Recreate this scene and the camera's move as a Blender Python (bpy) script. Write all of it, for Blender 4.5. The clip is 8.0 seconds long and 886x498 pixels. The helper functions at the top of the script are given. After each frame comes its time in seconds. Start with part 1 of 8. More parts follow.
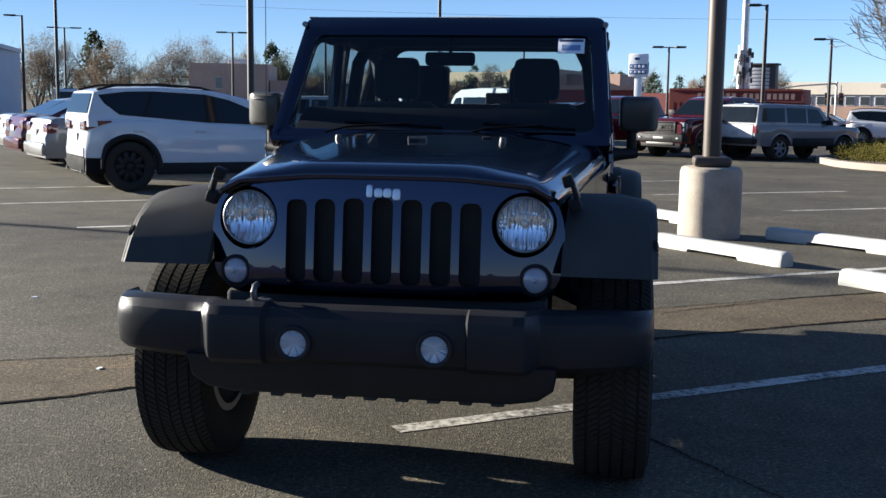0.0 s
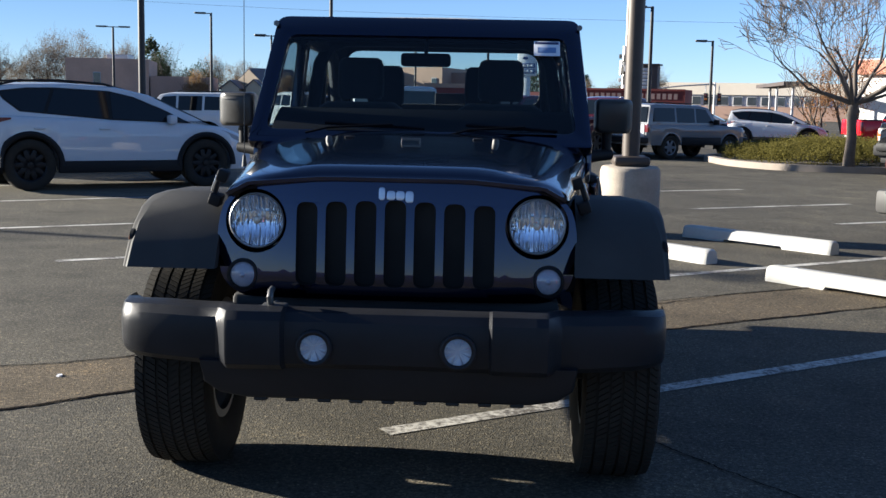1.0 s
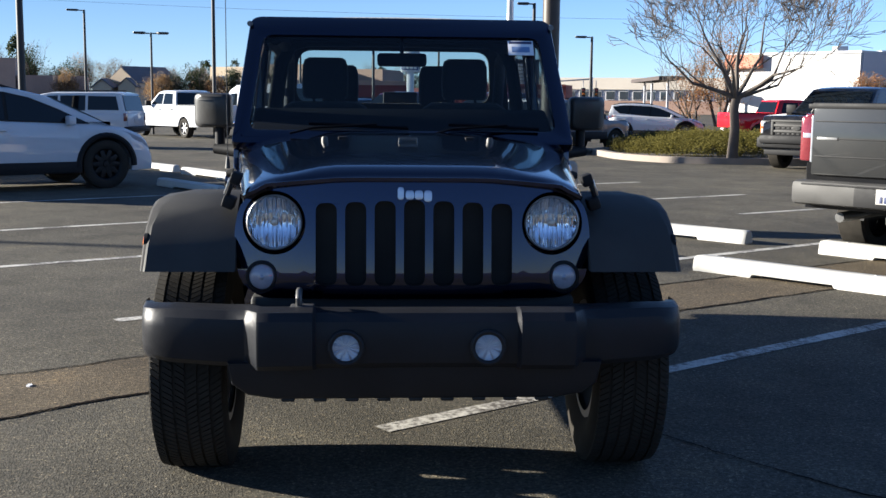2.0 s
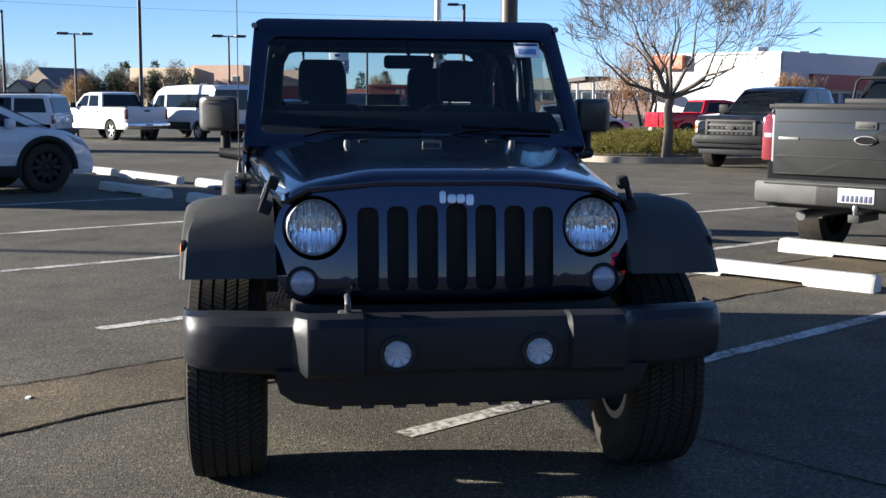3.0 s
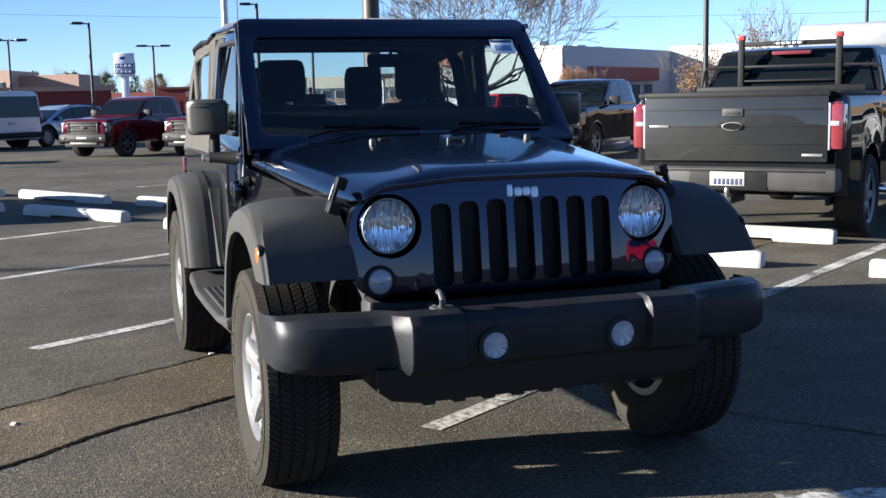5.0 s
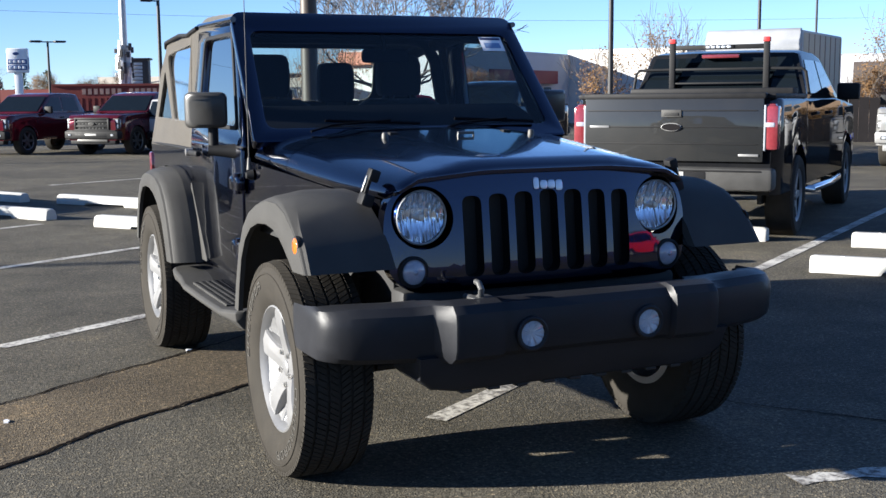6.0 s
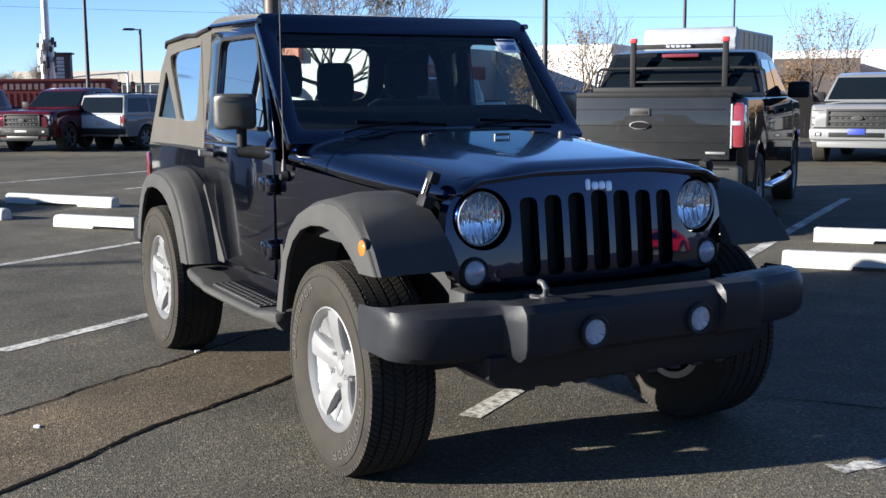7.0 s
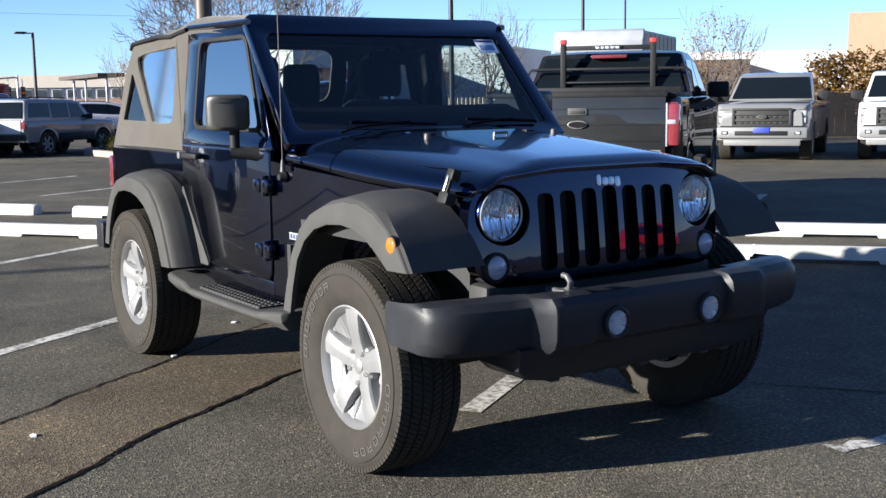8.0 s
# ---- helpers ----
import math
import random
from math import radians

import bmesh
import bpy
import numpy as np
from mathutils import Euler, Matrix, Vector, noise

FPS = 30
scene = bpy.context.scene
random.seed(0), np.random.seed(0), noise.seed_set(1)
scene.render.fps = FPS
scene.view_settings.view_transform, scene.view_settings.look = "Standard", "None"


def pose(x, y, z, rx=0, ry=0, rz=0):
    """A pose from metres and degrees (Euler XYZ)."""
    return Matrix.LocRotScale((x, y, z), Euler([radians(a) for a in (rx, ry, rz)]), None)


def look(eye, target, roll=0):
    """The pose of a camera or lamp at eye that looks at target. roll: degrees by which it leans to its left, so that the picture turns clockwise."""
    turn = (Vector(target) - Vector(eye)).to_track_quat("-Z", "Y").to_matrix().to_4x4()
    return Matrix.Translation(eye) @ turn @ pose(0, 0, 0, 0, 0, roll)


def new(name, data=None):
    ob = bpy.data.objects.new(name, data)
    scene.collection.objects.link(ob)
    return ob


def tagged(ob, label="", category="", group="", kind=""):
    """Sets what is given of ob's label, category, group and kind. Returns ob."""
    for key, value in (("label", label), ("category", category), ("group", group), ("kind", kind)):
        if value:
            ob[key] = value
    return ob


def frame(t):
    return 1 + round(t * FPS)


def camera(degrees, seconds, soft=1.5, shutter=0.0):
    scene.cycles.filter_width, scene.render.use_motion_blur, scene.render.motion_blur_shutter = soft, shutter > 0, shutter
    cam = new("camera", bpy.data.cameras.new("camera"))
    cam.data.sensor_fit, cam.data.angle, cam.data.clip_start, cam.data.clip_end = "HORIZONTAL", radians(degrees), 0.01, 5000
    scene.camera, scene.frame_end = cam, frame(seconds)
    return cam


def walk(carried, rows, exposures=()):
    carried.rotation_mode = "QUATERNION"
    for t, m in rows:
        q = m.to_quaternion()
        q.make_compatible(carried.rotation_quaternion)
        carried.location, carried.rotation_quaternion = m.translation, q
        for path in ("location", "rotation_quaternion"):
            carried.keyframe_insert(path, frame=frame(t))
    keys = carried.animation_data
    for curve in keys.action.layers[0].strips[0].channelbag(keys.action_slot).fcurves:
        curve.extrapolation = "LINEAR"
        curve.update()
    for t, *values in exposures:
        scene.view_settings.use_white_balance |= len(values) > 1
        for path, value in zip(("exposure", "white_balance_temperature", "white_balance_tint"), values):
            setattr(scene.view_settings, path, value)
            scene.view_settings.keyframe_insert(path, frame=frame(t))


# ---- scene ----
cam = camera(42.4, 8.0)
PATH = [
    (0, (0.763, -4.184, 1.371), (0.474, -2.222, 1.112), 0.7),
    (0.5, (0.536, -4.21, 1.369), (0.378, -2.233, 1.11), 0.9),
    (1, (0.322, -4.228, 1.381), (0.239, -2.247, 1.121), 1.1),
    (1.5, (0.072, -4.283, 1.391), (0.104, -2.301, 1.125), 0.4),
    (1.7, (-0.026, -4.295, 1.386), (0.057, -2.315, 1.122), 0.5),
    (2.8, (-0.477, -4.233, 1.395), (-0.256, -2.263, 1.131), 0.4),
    (3, (-0.563, -4.223, 1.392), (-0.296, -2.258, 1.131), 0.4),
    (3.5, (-0.824, -4.232, 1.402), (-0.456, -2.284, 1.139), -0.1),
    (4, (-1.027, -4.184, 1.382), (-0.574, -2.253, 1.123), -0.2),
    (4.2, (-1.115, -4.145, 1.38), (-0.629, -2.223, 1.119), -0.8),
    (5.3, (-1.7, -4.046, 1.394), (-1.003, -2.19, 1.128), -0.9),
    (5.5, (-1.798, -4.028, 1.392), (-1.064, -2.186, 1.126), -0.8),
    (6, (-2.005, -3.959, 1.372), (-1.193, -2.151, 1.106), -0.5),
    (6.5, (-2.22, -3.857, 1.397), (-1.363, -2.072, 1.122), -0.6),
    (7, (-2.463, -3.805, 1.404), (-1.528, -2.059, 1.129), -0.4),
    (7.5, (-2.698, -3.764, 1.405), (-1.685, -2.062, 1.129), -0.6),
    (8, (-2.875, -3.633, 1.394), (-1.783, -1.979, 1.122), -0.8),
]
walk(cam, [(t, look(eye, target, roll)) for t, eye, target, roll in PATH], exposures=((0, 1.60, 5380, 11), (4.5, 1.74, 5260, 12), (8, 1.62, 5200, 12)))

# ---- world, sun and exposure ----
SUN_EL = 15.0
SUN_AZ = (-0.970, 0.243)          # towards the sun, on the plan
world = bpy.data.worlds.new("world")
scene.world = world
world.use_nodes = True
wn = world.node_tree.nodes
wl = world.node_tree.links
for n in list(wn):
    wn.remove(n)
sky = wn.new("ShaderNodeTexSky")
sky.sky_type = "NISHITA"
sky.sun_disc = False
sky.sun_elevation = radians(SUN_EL)
sky.sun_rotation = -math.atan2(SUN_AZ[0], SUN_AZ[1])
sky.altitude = 1600
sky.air_density = 0.72
sky.dust_density = 0.1
sky.ozone_density = 2.2
back = wn.new("ShaderNodeBackground")
back.inputs["Strength"].default_value = 0.066
wout = wn.new("ShaderNodeOutputWorld")
hue = wn.new("ShaderNodeHueSaturation")
hue.inputs["Hue"].default_value = 0.504
hue.inputs["Saturation"].default_value = 1.08
soft_sky = wn.new("ShaderNodeGamma")
soft_sky.inputs["Gamma"].default_value = 0.82
wl.new(sky.outputs["Color"], soft_sky.inputs["Color"])
wl.new(soft_sky.outputs["Color"], hue.inputs["Color"])
wl.new(hue.outputs["Color"], back.inputs["Color"])
wl.new(back.outputs["Background"], wout.inputs["Surface"])

sun_data = bpy.data.lights.new("sun", "SUN")
sun_data.energy = 6.5
sun_data.angle = radians(0.5)
sun_data.color = (1.0, 0.84, 0.60)
sun = new("sun", sun_data)
ce = math.cos(radians(SUN_EL))
sun.matrix_world = look((SUN_AZ[0] * ce * 60, SUN_AZ[1] * ce * 60, math.sin(radians(SUN_EL)) * 60), (0, 0, 0))

# ---- materials ----
def base_material(name):
    m = bpy.data.materials.new(name)
    m.use_nodes = True
    nt = m.node_tree
    return m, nt, nt.nodes["Principled BSDF"]


def link_noise(nt, scale, detail=4.0, rough=0.6, kind="noise"):
    tc = nt.nodes.new("ShaderNodeTexCoord")
    if kind == "noise":
        t = nt.nodes.new("ShaderNodeTexNoise")
        t.inputs["Detail"].default_value = detail
        t.inputs["Roughness"].default_value = rough
    else:
        t = nt.nodes.new("ShaderNodeTexVoronoi")
    t.inputs["Scale"].default_value = scale
    nt.links.new(tc.outputs["Object"], t.inputs["Vector"])
    return t


def ramp(nt, src, stops):
    r = nt.nodes.new("ShaderNodeValToRGB")
    el = r.color_ramp.elements
    while len(el) < len(stops):
        el.new(0.5)
    for e, (p, c) in zip(el, stops):
        e.position = p
        e.color = (*c, 1) if len(c) == 3 else c
    nt.links.new(src, r.inputs["Fac"])
    return r


def mixed(nt, fac, a, b, mode="MIX"):
    mx = nt.nodes.new("ShaderNodeMix")
    mx.data_type = "RGBA"
    mx.blend_type = mode
    for sock, v in ((mx.inputs[0], fac), (mx.inputs[6], a), (mx.inputs[7], b)):
        if isinstance(v, (int, float)):
            sock.default_value = v
        elif isinstance(v, tuple):
            sock.default_value = (*v, 1)
        else:
            nt.links.new(v, sock)
    return mx.outputs[2]


def bumped(nt, bsdf, height, strength, distance):
    b = nt.nodes.new("ShaderNodeBump")
    b.inputs["Strength"].default_value = strength
    b.inputs["Distance"].default_value = distance
    nt.links.new(height, b.inputs["Height"])
    nt.links.new(b.outputs["Normal"], bsdf.inputs["Normal"])


def grey(v):
    return (v, v, v)


def surface(name, color, rough=0.5, metal=0.0, vary=0.15, scale=6.0, fine=120.0, bump=0.0, coat=0.0, spec=0.5):
    """A surface whose colour wanders at two scales, with fine relief."""
    m, nt, b = base_material(name)
    big = link_noise(nt, scale, 5)
    small = link_noise(nt, fine, 3)
    lo = tuple(max(0, c * (1 - vary)) for c in color)
    hi = tuple(min(1, c * (1 + vary)) for c in color)
    r1 = ramp(nt, big.outputs["Fac"], [(0.3, lo), (0.7, hi)])
    r2 = ramp(nt, small.outputs["Fac"], [(0.3, grey(1 - vary * 0.6)), (0.7, grey(1.0))])
    col = mixed(nt, 1.0, r1.outputs["Color"], r2.outputs["Color"], "MULTIPLY")
    nt.links.new(col, b.inputs["Base Color"])
    rr = ramp(nt, big.outputs["Fac"], [(0.25, grey(max(0.02, rough * 0.85))), (0.75, grey(min(1, rough * 1.15)))])
    nt.links.new(rr.outputs["Color"], b.inputs["Roughness"])
    b.inputs["Metallic"].default_value = metal
    b.inputs["Specular IOR Level"].default_value = spec
    if coat:
        b.inputs["Coat Weight"].default_value = coat
        b.inputs["Coat Roughness"].default_value = 0.03
    if bump:
        bumped(nt, b, small.outputs["Fac"], 0.6, bump)
    return m


def car_paint(name, color, rough=0.35, metal=0.0, dust=0.06, coat=1.0):
    """Clear-coated paint with a thin uneven film of road dust."""
    m, nt, b = base_material(name)
    big = link_noise(nt, 3.0, 6)
    small = link_noise(nt, 260.0, 2)
    film = ramp(nt, big.outputs["Fac"], [(0.45, grey(0)), (0.85, grey(dust))])
    col = mixed(nt, film.outputs["Color"], color, (0.28, 0.24, 0.19))
    nt.links.new(col, b.inputs["Base Color"])
    cr = ramp(nt, small.outputs["Fac"], [(0.35, grey(0.015)), (0.8, grey(0.05))])
    b.inputs["Roughness"].default_value = rough
    b.inputs["Metallic"].default_value = metal
    b.inputs["Specular IOR Level"].default_value = 0.0
    b.inputs["Coat Weight"].default_value = coat
    nt.links.new(cr.outputs["Color"], b.inputs["Coat Roughness"])
    return m


def pane_material(name, tint, rough=0.0, ior=1.5, gloss=1.0):
    """Thin pane: what lies behind it shows tinted, and it mirrors by Fresnel."""
    m = bpy.data.materials.new(name)
    m.use_nodes = True
    nt = m.node_tree
    for n in list(nt.nodes):
        nt.nodes.remove(n)
    out = nt.nodes.new("ShaderNodeOutputMaterial")
    tr = nt.nodes.new("ShaderNodeBsdfTransparent")
    tr.inputs["Color"].default_value = (*tint, 1)
    gl = nt.nodes.new("ShaderNodeBsdfGlossy")
    gl.inputs["Roughness"].default_value = rough
    gl.inputs["Color"].default_value = (gloss, gloss, gloss, 1)
    fr = nt.nodes.new("ShaderNodeFresnel")
    fr.inputs["IOR"].default_value = ior
    mx = nt.nodes.new("ShaderNodeMixShader")
    nt.links.new(fr.outputs["Fac"], mx.inputs[0])
    nt.links.new(tr.outputs["BSDF"], mx.inputs[1])
    nt.links.new(gl.outputs["BSDF"], mx.inputs[2])
    nt.links.new(mx.outputs["Shader"], out.inputs["Surface"])
    return m


def asphalt_material(name, dark, mid_c, light):
    m, nt, b = base_material(name)
    wide = link_noise(nt, 0.22, 10, 0.72)
    mid = link_noise(nt, 1.3, 12, 0.80)
    grit = link_noise(nt, 48.0, 4, 0.8)
    stones = link_noise(nt, 130.0, kind="voronoi")
    r1 = ramp(nt, wide.outputs["Fac"], [(0.3, dark), (0.55, mid_c), (0.75, light)])
    r2 = ramp(nt, mid.outputs["Fac"], [(0.36, grey(0.62)), (0.47, grey(0.92)), (0.56, grey(1.05)), (0.67, (1.52, 1.42, 1.26))])
    r3 = ramp(nt, grit.outputs["Fac"], [(0.36, grey(0.48)), (0.5, grey(0.96)), (0.66, grey(1.68))])
    r4 = ramp(nt, stones.outputs["Color"], [(0.0, grey(0.62)), (0.25, grey(0.9)), (0.72, grey(1.05)), (0.84, (1.7, 1.6, 1.4)), (0.95, (2.7, 2.5, 2.2))])
    c = mixed(nt, 1.0, r1.outputs["Color"], r2.outputs["Color"], "MULTIPLY")
    c = mixed(nt, 1.0, c, r3.outputs["Color"], "MULTIPLY")
    c = mixed(nt, 1.0, c, r4.outputs["Color"], "MULTIPLY")
    nt.links.new(c, b.inputs["Base Color"])
    b.inputs["Roughness"].default_value = 0.86
    b.inputs["Specular IOR Level"].default_value = 0.16
    hgt = mixed(nt, 0.5, grit.outputs["Fac"], stones.outputs["Distance"])
    bumped(nt, b, hgt, 0.7, 0.006)
    return m


def worn_paint_material(name, color, under, wear=0.5, scale=28.0):
    m, nt, b = base_material(name)
    big = link_noise(nt, 2.2, 5, 0.7)
    fine = link_noise(nt, scale, 6, 0.75)
    s = mixed(nt, 0.45, fine.outputs["Fac"], big.outputs["Fac"])
    r = ramp(nt, s, [(wear - 0.06, grey(0)), (wear + 0.05, grey(1))])
    tint = ramp(nt, big.outputs["Fac"], [(0.3, tuple(c * 0.78 for c in color)), (0.7, color)])
    c = mixed(nt, r.outputs["Color"], under, tint.outputs["Color"])
    nt.links.new(c, b.inputs["Base Color"])
    b.inputs["Roughness"].default_value = 0.75
    bumped(nt, b, fine.outputs["Fac"], 0.5, 0.004)
    return m


def cloth_material(name, color):
    m, nt, b = base_material(name)
    weave = link_noise(nt, 420.0, 2)
    fold = link_noise(nt, 5.0, 4)
    r = ramp(nt, fold.outputs["Fac"], [(0.3, tuple(c * 0.85 for c in color)), (0.7, tuple(c * 1.12 for c in color))])
    w = ramp(nt, weave.outputs["Fac"], [(0.3, grey(0.75)), (0.7, grey(1.0))])
    nt.links.new(mixed(nt, 1.0, r.outputs["Color"], w.outputs["Color"], "MULTIPLY"), b.inputs["Base Color"])
    b.inputs["Roughness"].default_value = 0.9
    b.inputs["Sheen Weight"].default_value = 0.2
    hgt = mixed(nt, 0.2, fold.outputs["Fac"], weave.outputs["Fac"])
    bumped(nt, b, hgt, 0.8, 0.012)
    return m


def foliage_material(name, a, b2, rough=0.7):
    m, nt, b = base_material(name)
    geo = nt.nodes.new("ShaderNodeNewGeometry")
    n = link_noise(nt, 0.8, 3)
    r = ramp(nt, geo.outputs["Random Per Island"], [(0.0, a), (1.0, b2)])
    w = ramp(nt, n.outputs["Fac"], [(0.3, grey(0.7)), (0.7, grey(1.15))])
    nt.links.new(mixed(nt, 1.0, r.outputs["Color"], w.outputs["Color"], "MULTIPLY"), b.inputs["Base Color"])
    b.inputs["Roughness"].default_value = rough
    b.inputs["Specular IOR Level"].default_value = 0.2
    thin = nt.nodes.new("ShaderNodeBsdfTranslucent")
    nt.links.new(b.inputs["Base Color"].links[0].from_socket, thin.inputs["Color"])
    both_sides = nt.nodes.new("ShaderNodeMixShader")
    both_sides.inputs[0].default_value = 0.42
    nt.links.new(b.outputs["BSDF"], both_sides.inputs[1])
    nt.links.new(thin.outputs["BSDF"], both_sides.inputs[2])
    out = [n for n in nt.nodes if n.type == "OUTPUT_MATERIAL"][0]
    nt.links.new(both_sides.outputs["Shader"], out.inputs["Surface"])
    return m


def lens_material(name, color, rough=0.08):
    """Moulded lamp lens over a bright reflector."""
    m, nt, b = base_material(name)
    n = link_noise(nt, 40.0, 2)
    r = ramp(nt, n.outputs["Fac"], [(0.3, tuple(c * 0.8 for c in color)), (0.7, color)])
    nt.links.new(r.outputs["Color"], b.inputs["Base Color"])
    b.inputs["Roughness"].default_value = rough
    b.inputs["Coat Weight"].default_value = 1.0
    b.inputs["Coat Roughness"].default_value = 0.02
    return m


M_ASPHALT = asphalt_material("asphalt", (0.046, 0.043, 0.036), (0.090, 0.082, 0.064), (0.152, 0.134, 0.099))
M_PATCH = asphalt_material("dusty_asphalt", (0.060, 0.049, 0.034), (0.104, 0.084, 0.056), (0.155, 0.126, 0.081))
M_TAR = surface("tar_crack", (0.012, 0.010, 0.009), 0.95, 0, 0.3, 8, 90, 0.0, 0, 0.02)
M_LINE = worn_paint_material("worn_line_paint", (0.55, 0.53, 0.48), (0.075, 0.066, 0.057), 0.49)
M_STOP = worn_paint_material("white_stop_paint", (0.50, 0.49, 0.455), (0.33, 0.33, 0.28), 0.34, 9.0)
M_CONCRETE = surface("concrete", (0.36, 0.31, 0.25), 0.85, 0, 0.22, 3.5, 60, 0.004)
M_CURB = surface("kerb_concrete", (0.25, 0.21, 0.17), 0.85, 0, 0.2, 2.0, 50, 0.004)
M_BRONZE = surface("bronze_pole_paint", (0.060, 0.046, 0.036), 0.5, 0.2, 0.2, 4, 80)
M_BLACKPOLE = surface("dark_pole_paint", (0.020, 0.020, 0.022), 0.5, 0.2, 0.2, 4, 80)
M_GALV = surface("galvanised_steel", (0.50, 0.50, 0.50), 0.45, 0.6, 0.15, 5, 80)
M_BLACK = car_paint("black_paint", (0.0017, 0.0052, 0.0340), 0.20, 1.0, 0.0, 1.0)
M_BLACK.node_tree.nodes["Principled BSDF"].inputs["Coat IOR"].default_value = 1.6
M_PLASTIC = surface("textured_grey_plastic", (0.050, 0.049, 0.047), 0.6, 0, 0.14, 5, 420, 0.0008, 0, 0.12)
M_BUMPER = surface("moulded_bumper_plastic", (0.0180, 0.0188, 0.0222), 0.38, 0, 0.14, 5, 420, 0.0008, 0, 0.17)
M_MIRRORCASE = surface("mirror_shell_plastic", (0.040, 0.039, 0.037), 0.36, 0, 0.1, 6, 420, 0.0005, 0, 0.35)
M_DARK = surface("dark_underbody", (0.012, 0.012, 0.012), 0.7, 0, 0.3, 8, 60)
M_RUBBER = surface("tyre_rubber", (0.030, 0.027, 0.0225), 0.8, 0, 0.2, 12, 150, 0.001, 0, 0.12)
M_LETTER = surface("tyre_lettering", (0.044, 0.041, 0.035), 0.7, 0, 0.25, 30, 200)
M_ALLOY = surface("silver_alloy", (0.205, 0.205, 0.208), 0.45, 0.45, 0.08, 6, 120)
M_DARKALLOY = surface("black_alloy", (0.010, 0.010, 0.011), 0.4, 0.2, 0.15, 6, 120, 0, 0, 0.25)
M_CHROME = surface("chrome", (0.75, 0.75, 0.76), 0.14, 1.0, 0.04, 6, 90)
M_BUMPSTEEL = surface("dusty_bumper_steel", (0.062, 0.061, 0.059), 0.62, 0.15, 0.2, 4, 120, 0, 0, 0.25)
M_DULLGREY = surface("dull_badge_metal", (0.20, 0.20, 0.20), 0.45, 0.3, 0.1, 20, 90)
M_DULLSTEEL = surface("dusty_dull_steel", (0.060, 0.058, 0.054), 0.5, 0.2, 0.2, 4, 120)
M_HOOK = surface("dark_forged_steel", (0.10, 0.10, 0.10), 0.4, 0.5, 0.15, 20, 200)
M_GREYSHELL = surface("dull_grey_shell", (0.26, 0.27, 0.29), 0.45, 0.1, 0.15, 1.5, 40)
M_STEEL = surface("brushed_steel", (0.52, 0.51, 0.49), 0.32, 0.9, 0.1, 6, 200)
M_TOP = cloth_material("khaki_soft_top_cloth", (0.050, 0.043, 0.032))
# Blue in both blacks stands in for the sky's veil on the windscreen.
M_SEAT = cloth_material("veiled_black_cloth", (0.0042, 0.0046, 0.0062))
M_TRIM = surface("veiled_interior_plastic", (0.0044, 0.0050, 0.0072), 0.8, 0, 0.15, 8, 200, 0, 0, 0.03)
M_WINDSCREEN = pane_material("windscreen_glass", (0.74, 0.80, 0.80), 0.0, 1.5, 0.90)
M_SIDEGLASS = pane_material("tinted_side_glass", (0.46, 0.54, 0.57), 0.0, 1.5, 0.6)
M_VINYL = pane_material("clear_vinyl_window", (0.55, 0.62, 0.68), 0.05, 1.8, 1.0)
M_CARGLASS = surface("dark_car_glass", (0.005, 0.007, 0.009), 0.04, 0, 0.1, 2, 30, 0, 0.0, 0.32)
M_LENS = pane_material("lamp_glass", (0.96, 0.97, 1.0), 0.0, 1.45)
M_REFLECTOR = surface("lamp_reflector", (0.88, 0.90, 0.94), 0.09, 0.9, 0.05, 10, 60)
M_FOGLAMP = surface("fog_lamp_reflector", (0.46, 0.49, 0.55), 0.22, 0.3, 0.1, 60, 200)
M_AMBER = lens_material("amber_lens", (0.50, 0.13, 0.006))
M_SMOKE = lens_material("smoked_signal_lens", (0.34, 0.34, 0.40))
M_REDLENS = lens_material("red_tail_lens", (0.14, 0.024, 0.030))
M_LAMPRED = lens_material("bright_red_tail_lens", (0.19, 0.030, 0.038))
M_CLEARLENS = lens_material("clear_car_lens", (0.34, 0.36, 0.39))
M_BADGE = surface("silver_badge", (0.62, 0.65, 0.72), 0.3, 0.6, 0.05, 20, 100)
M_PAPER = surface("white_paper", (0.72, 0.73, 0.76), 0.6, 0, 0.05, 9, 90)
M_PRINTBLUE = surface("blue_print", (0.16, 0.24, 0.42), 0.6, 0, 0.1, 30, 90)
M_PRINTDARK = surface("dark_print", (0.04, 0.05, 0.12), 0.6, 0, 0.1, 30, 90)
M_WHITE = car_paint("white_car_paint", (0.53, 0.54, 0.56), 0.4, 0, 0.10)
M_SILVER = car_paint("silver_car_paint", (0.20, 0.20, 0.20), 0.4, 0.25, 0.12)
M_REDDARK = car_paint("dark_red_car_paint", (0.052, 0.004, 0.009), 0.35, 0.1, 0.04)
M_RED = car_paint("bright_red_car_paint", (0.50, 0.012, 0.02), 0.35, 0, 0.05)
M_GRAPHITE = car_paint("dusty_graphite_paint", (0.024, 0.025, 0.026), 0.45, 0.2, 0.03)
M_TRUCKSIDE = car_paint("gloss_black_truck_paint", (0.008, 0.0085, 0.010), 0.4, 0.0, 0.03, 0.55)
M_BLACKCAR = car_paint("black_truck_paint", (0.008, 0.009, 0.012), 0.35, 0, 0.10)
M_GREYCAR = car_paint("grey_two_tone_paint", (0.15, 0.155, 0.165), 0.45, 0.1, 0.06)
M_BLUECAR = car_paint("pale_blue_car_paint", (0.22, 0.28, 0.38), 0.4, 0.3, 0.1)
M_MATTE = surface("matte_black_trim", (0.013, 0.013, 0.014), 0.6, 0, 0.15, 8, 90, 0, 0, 0.18)
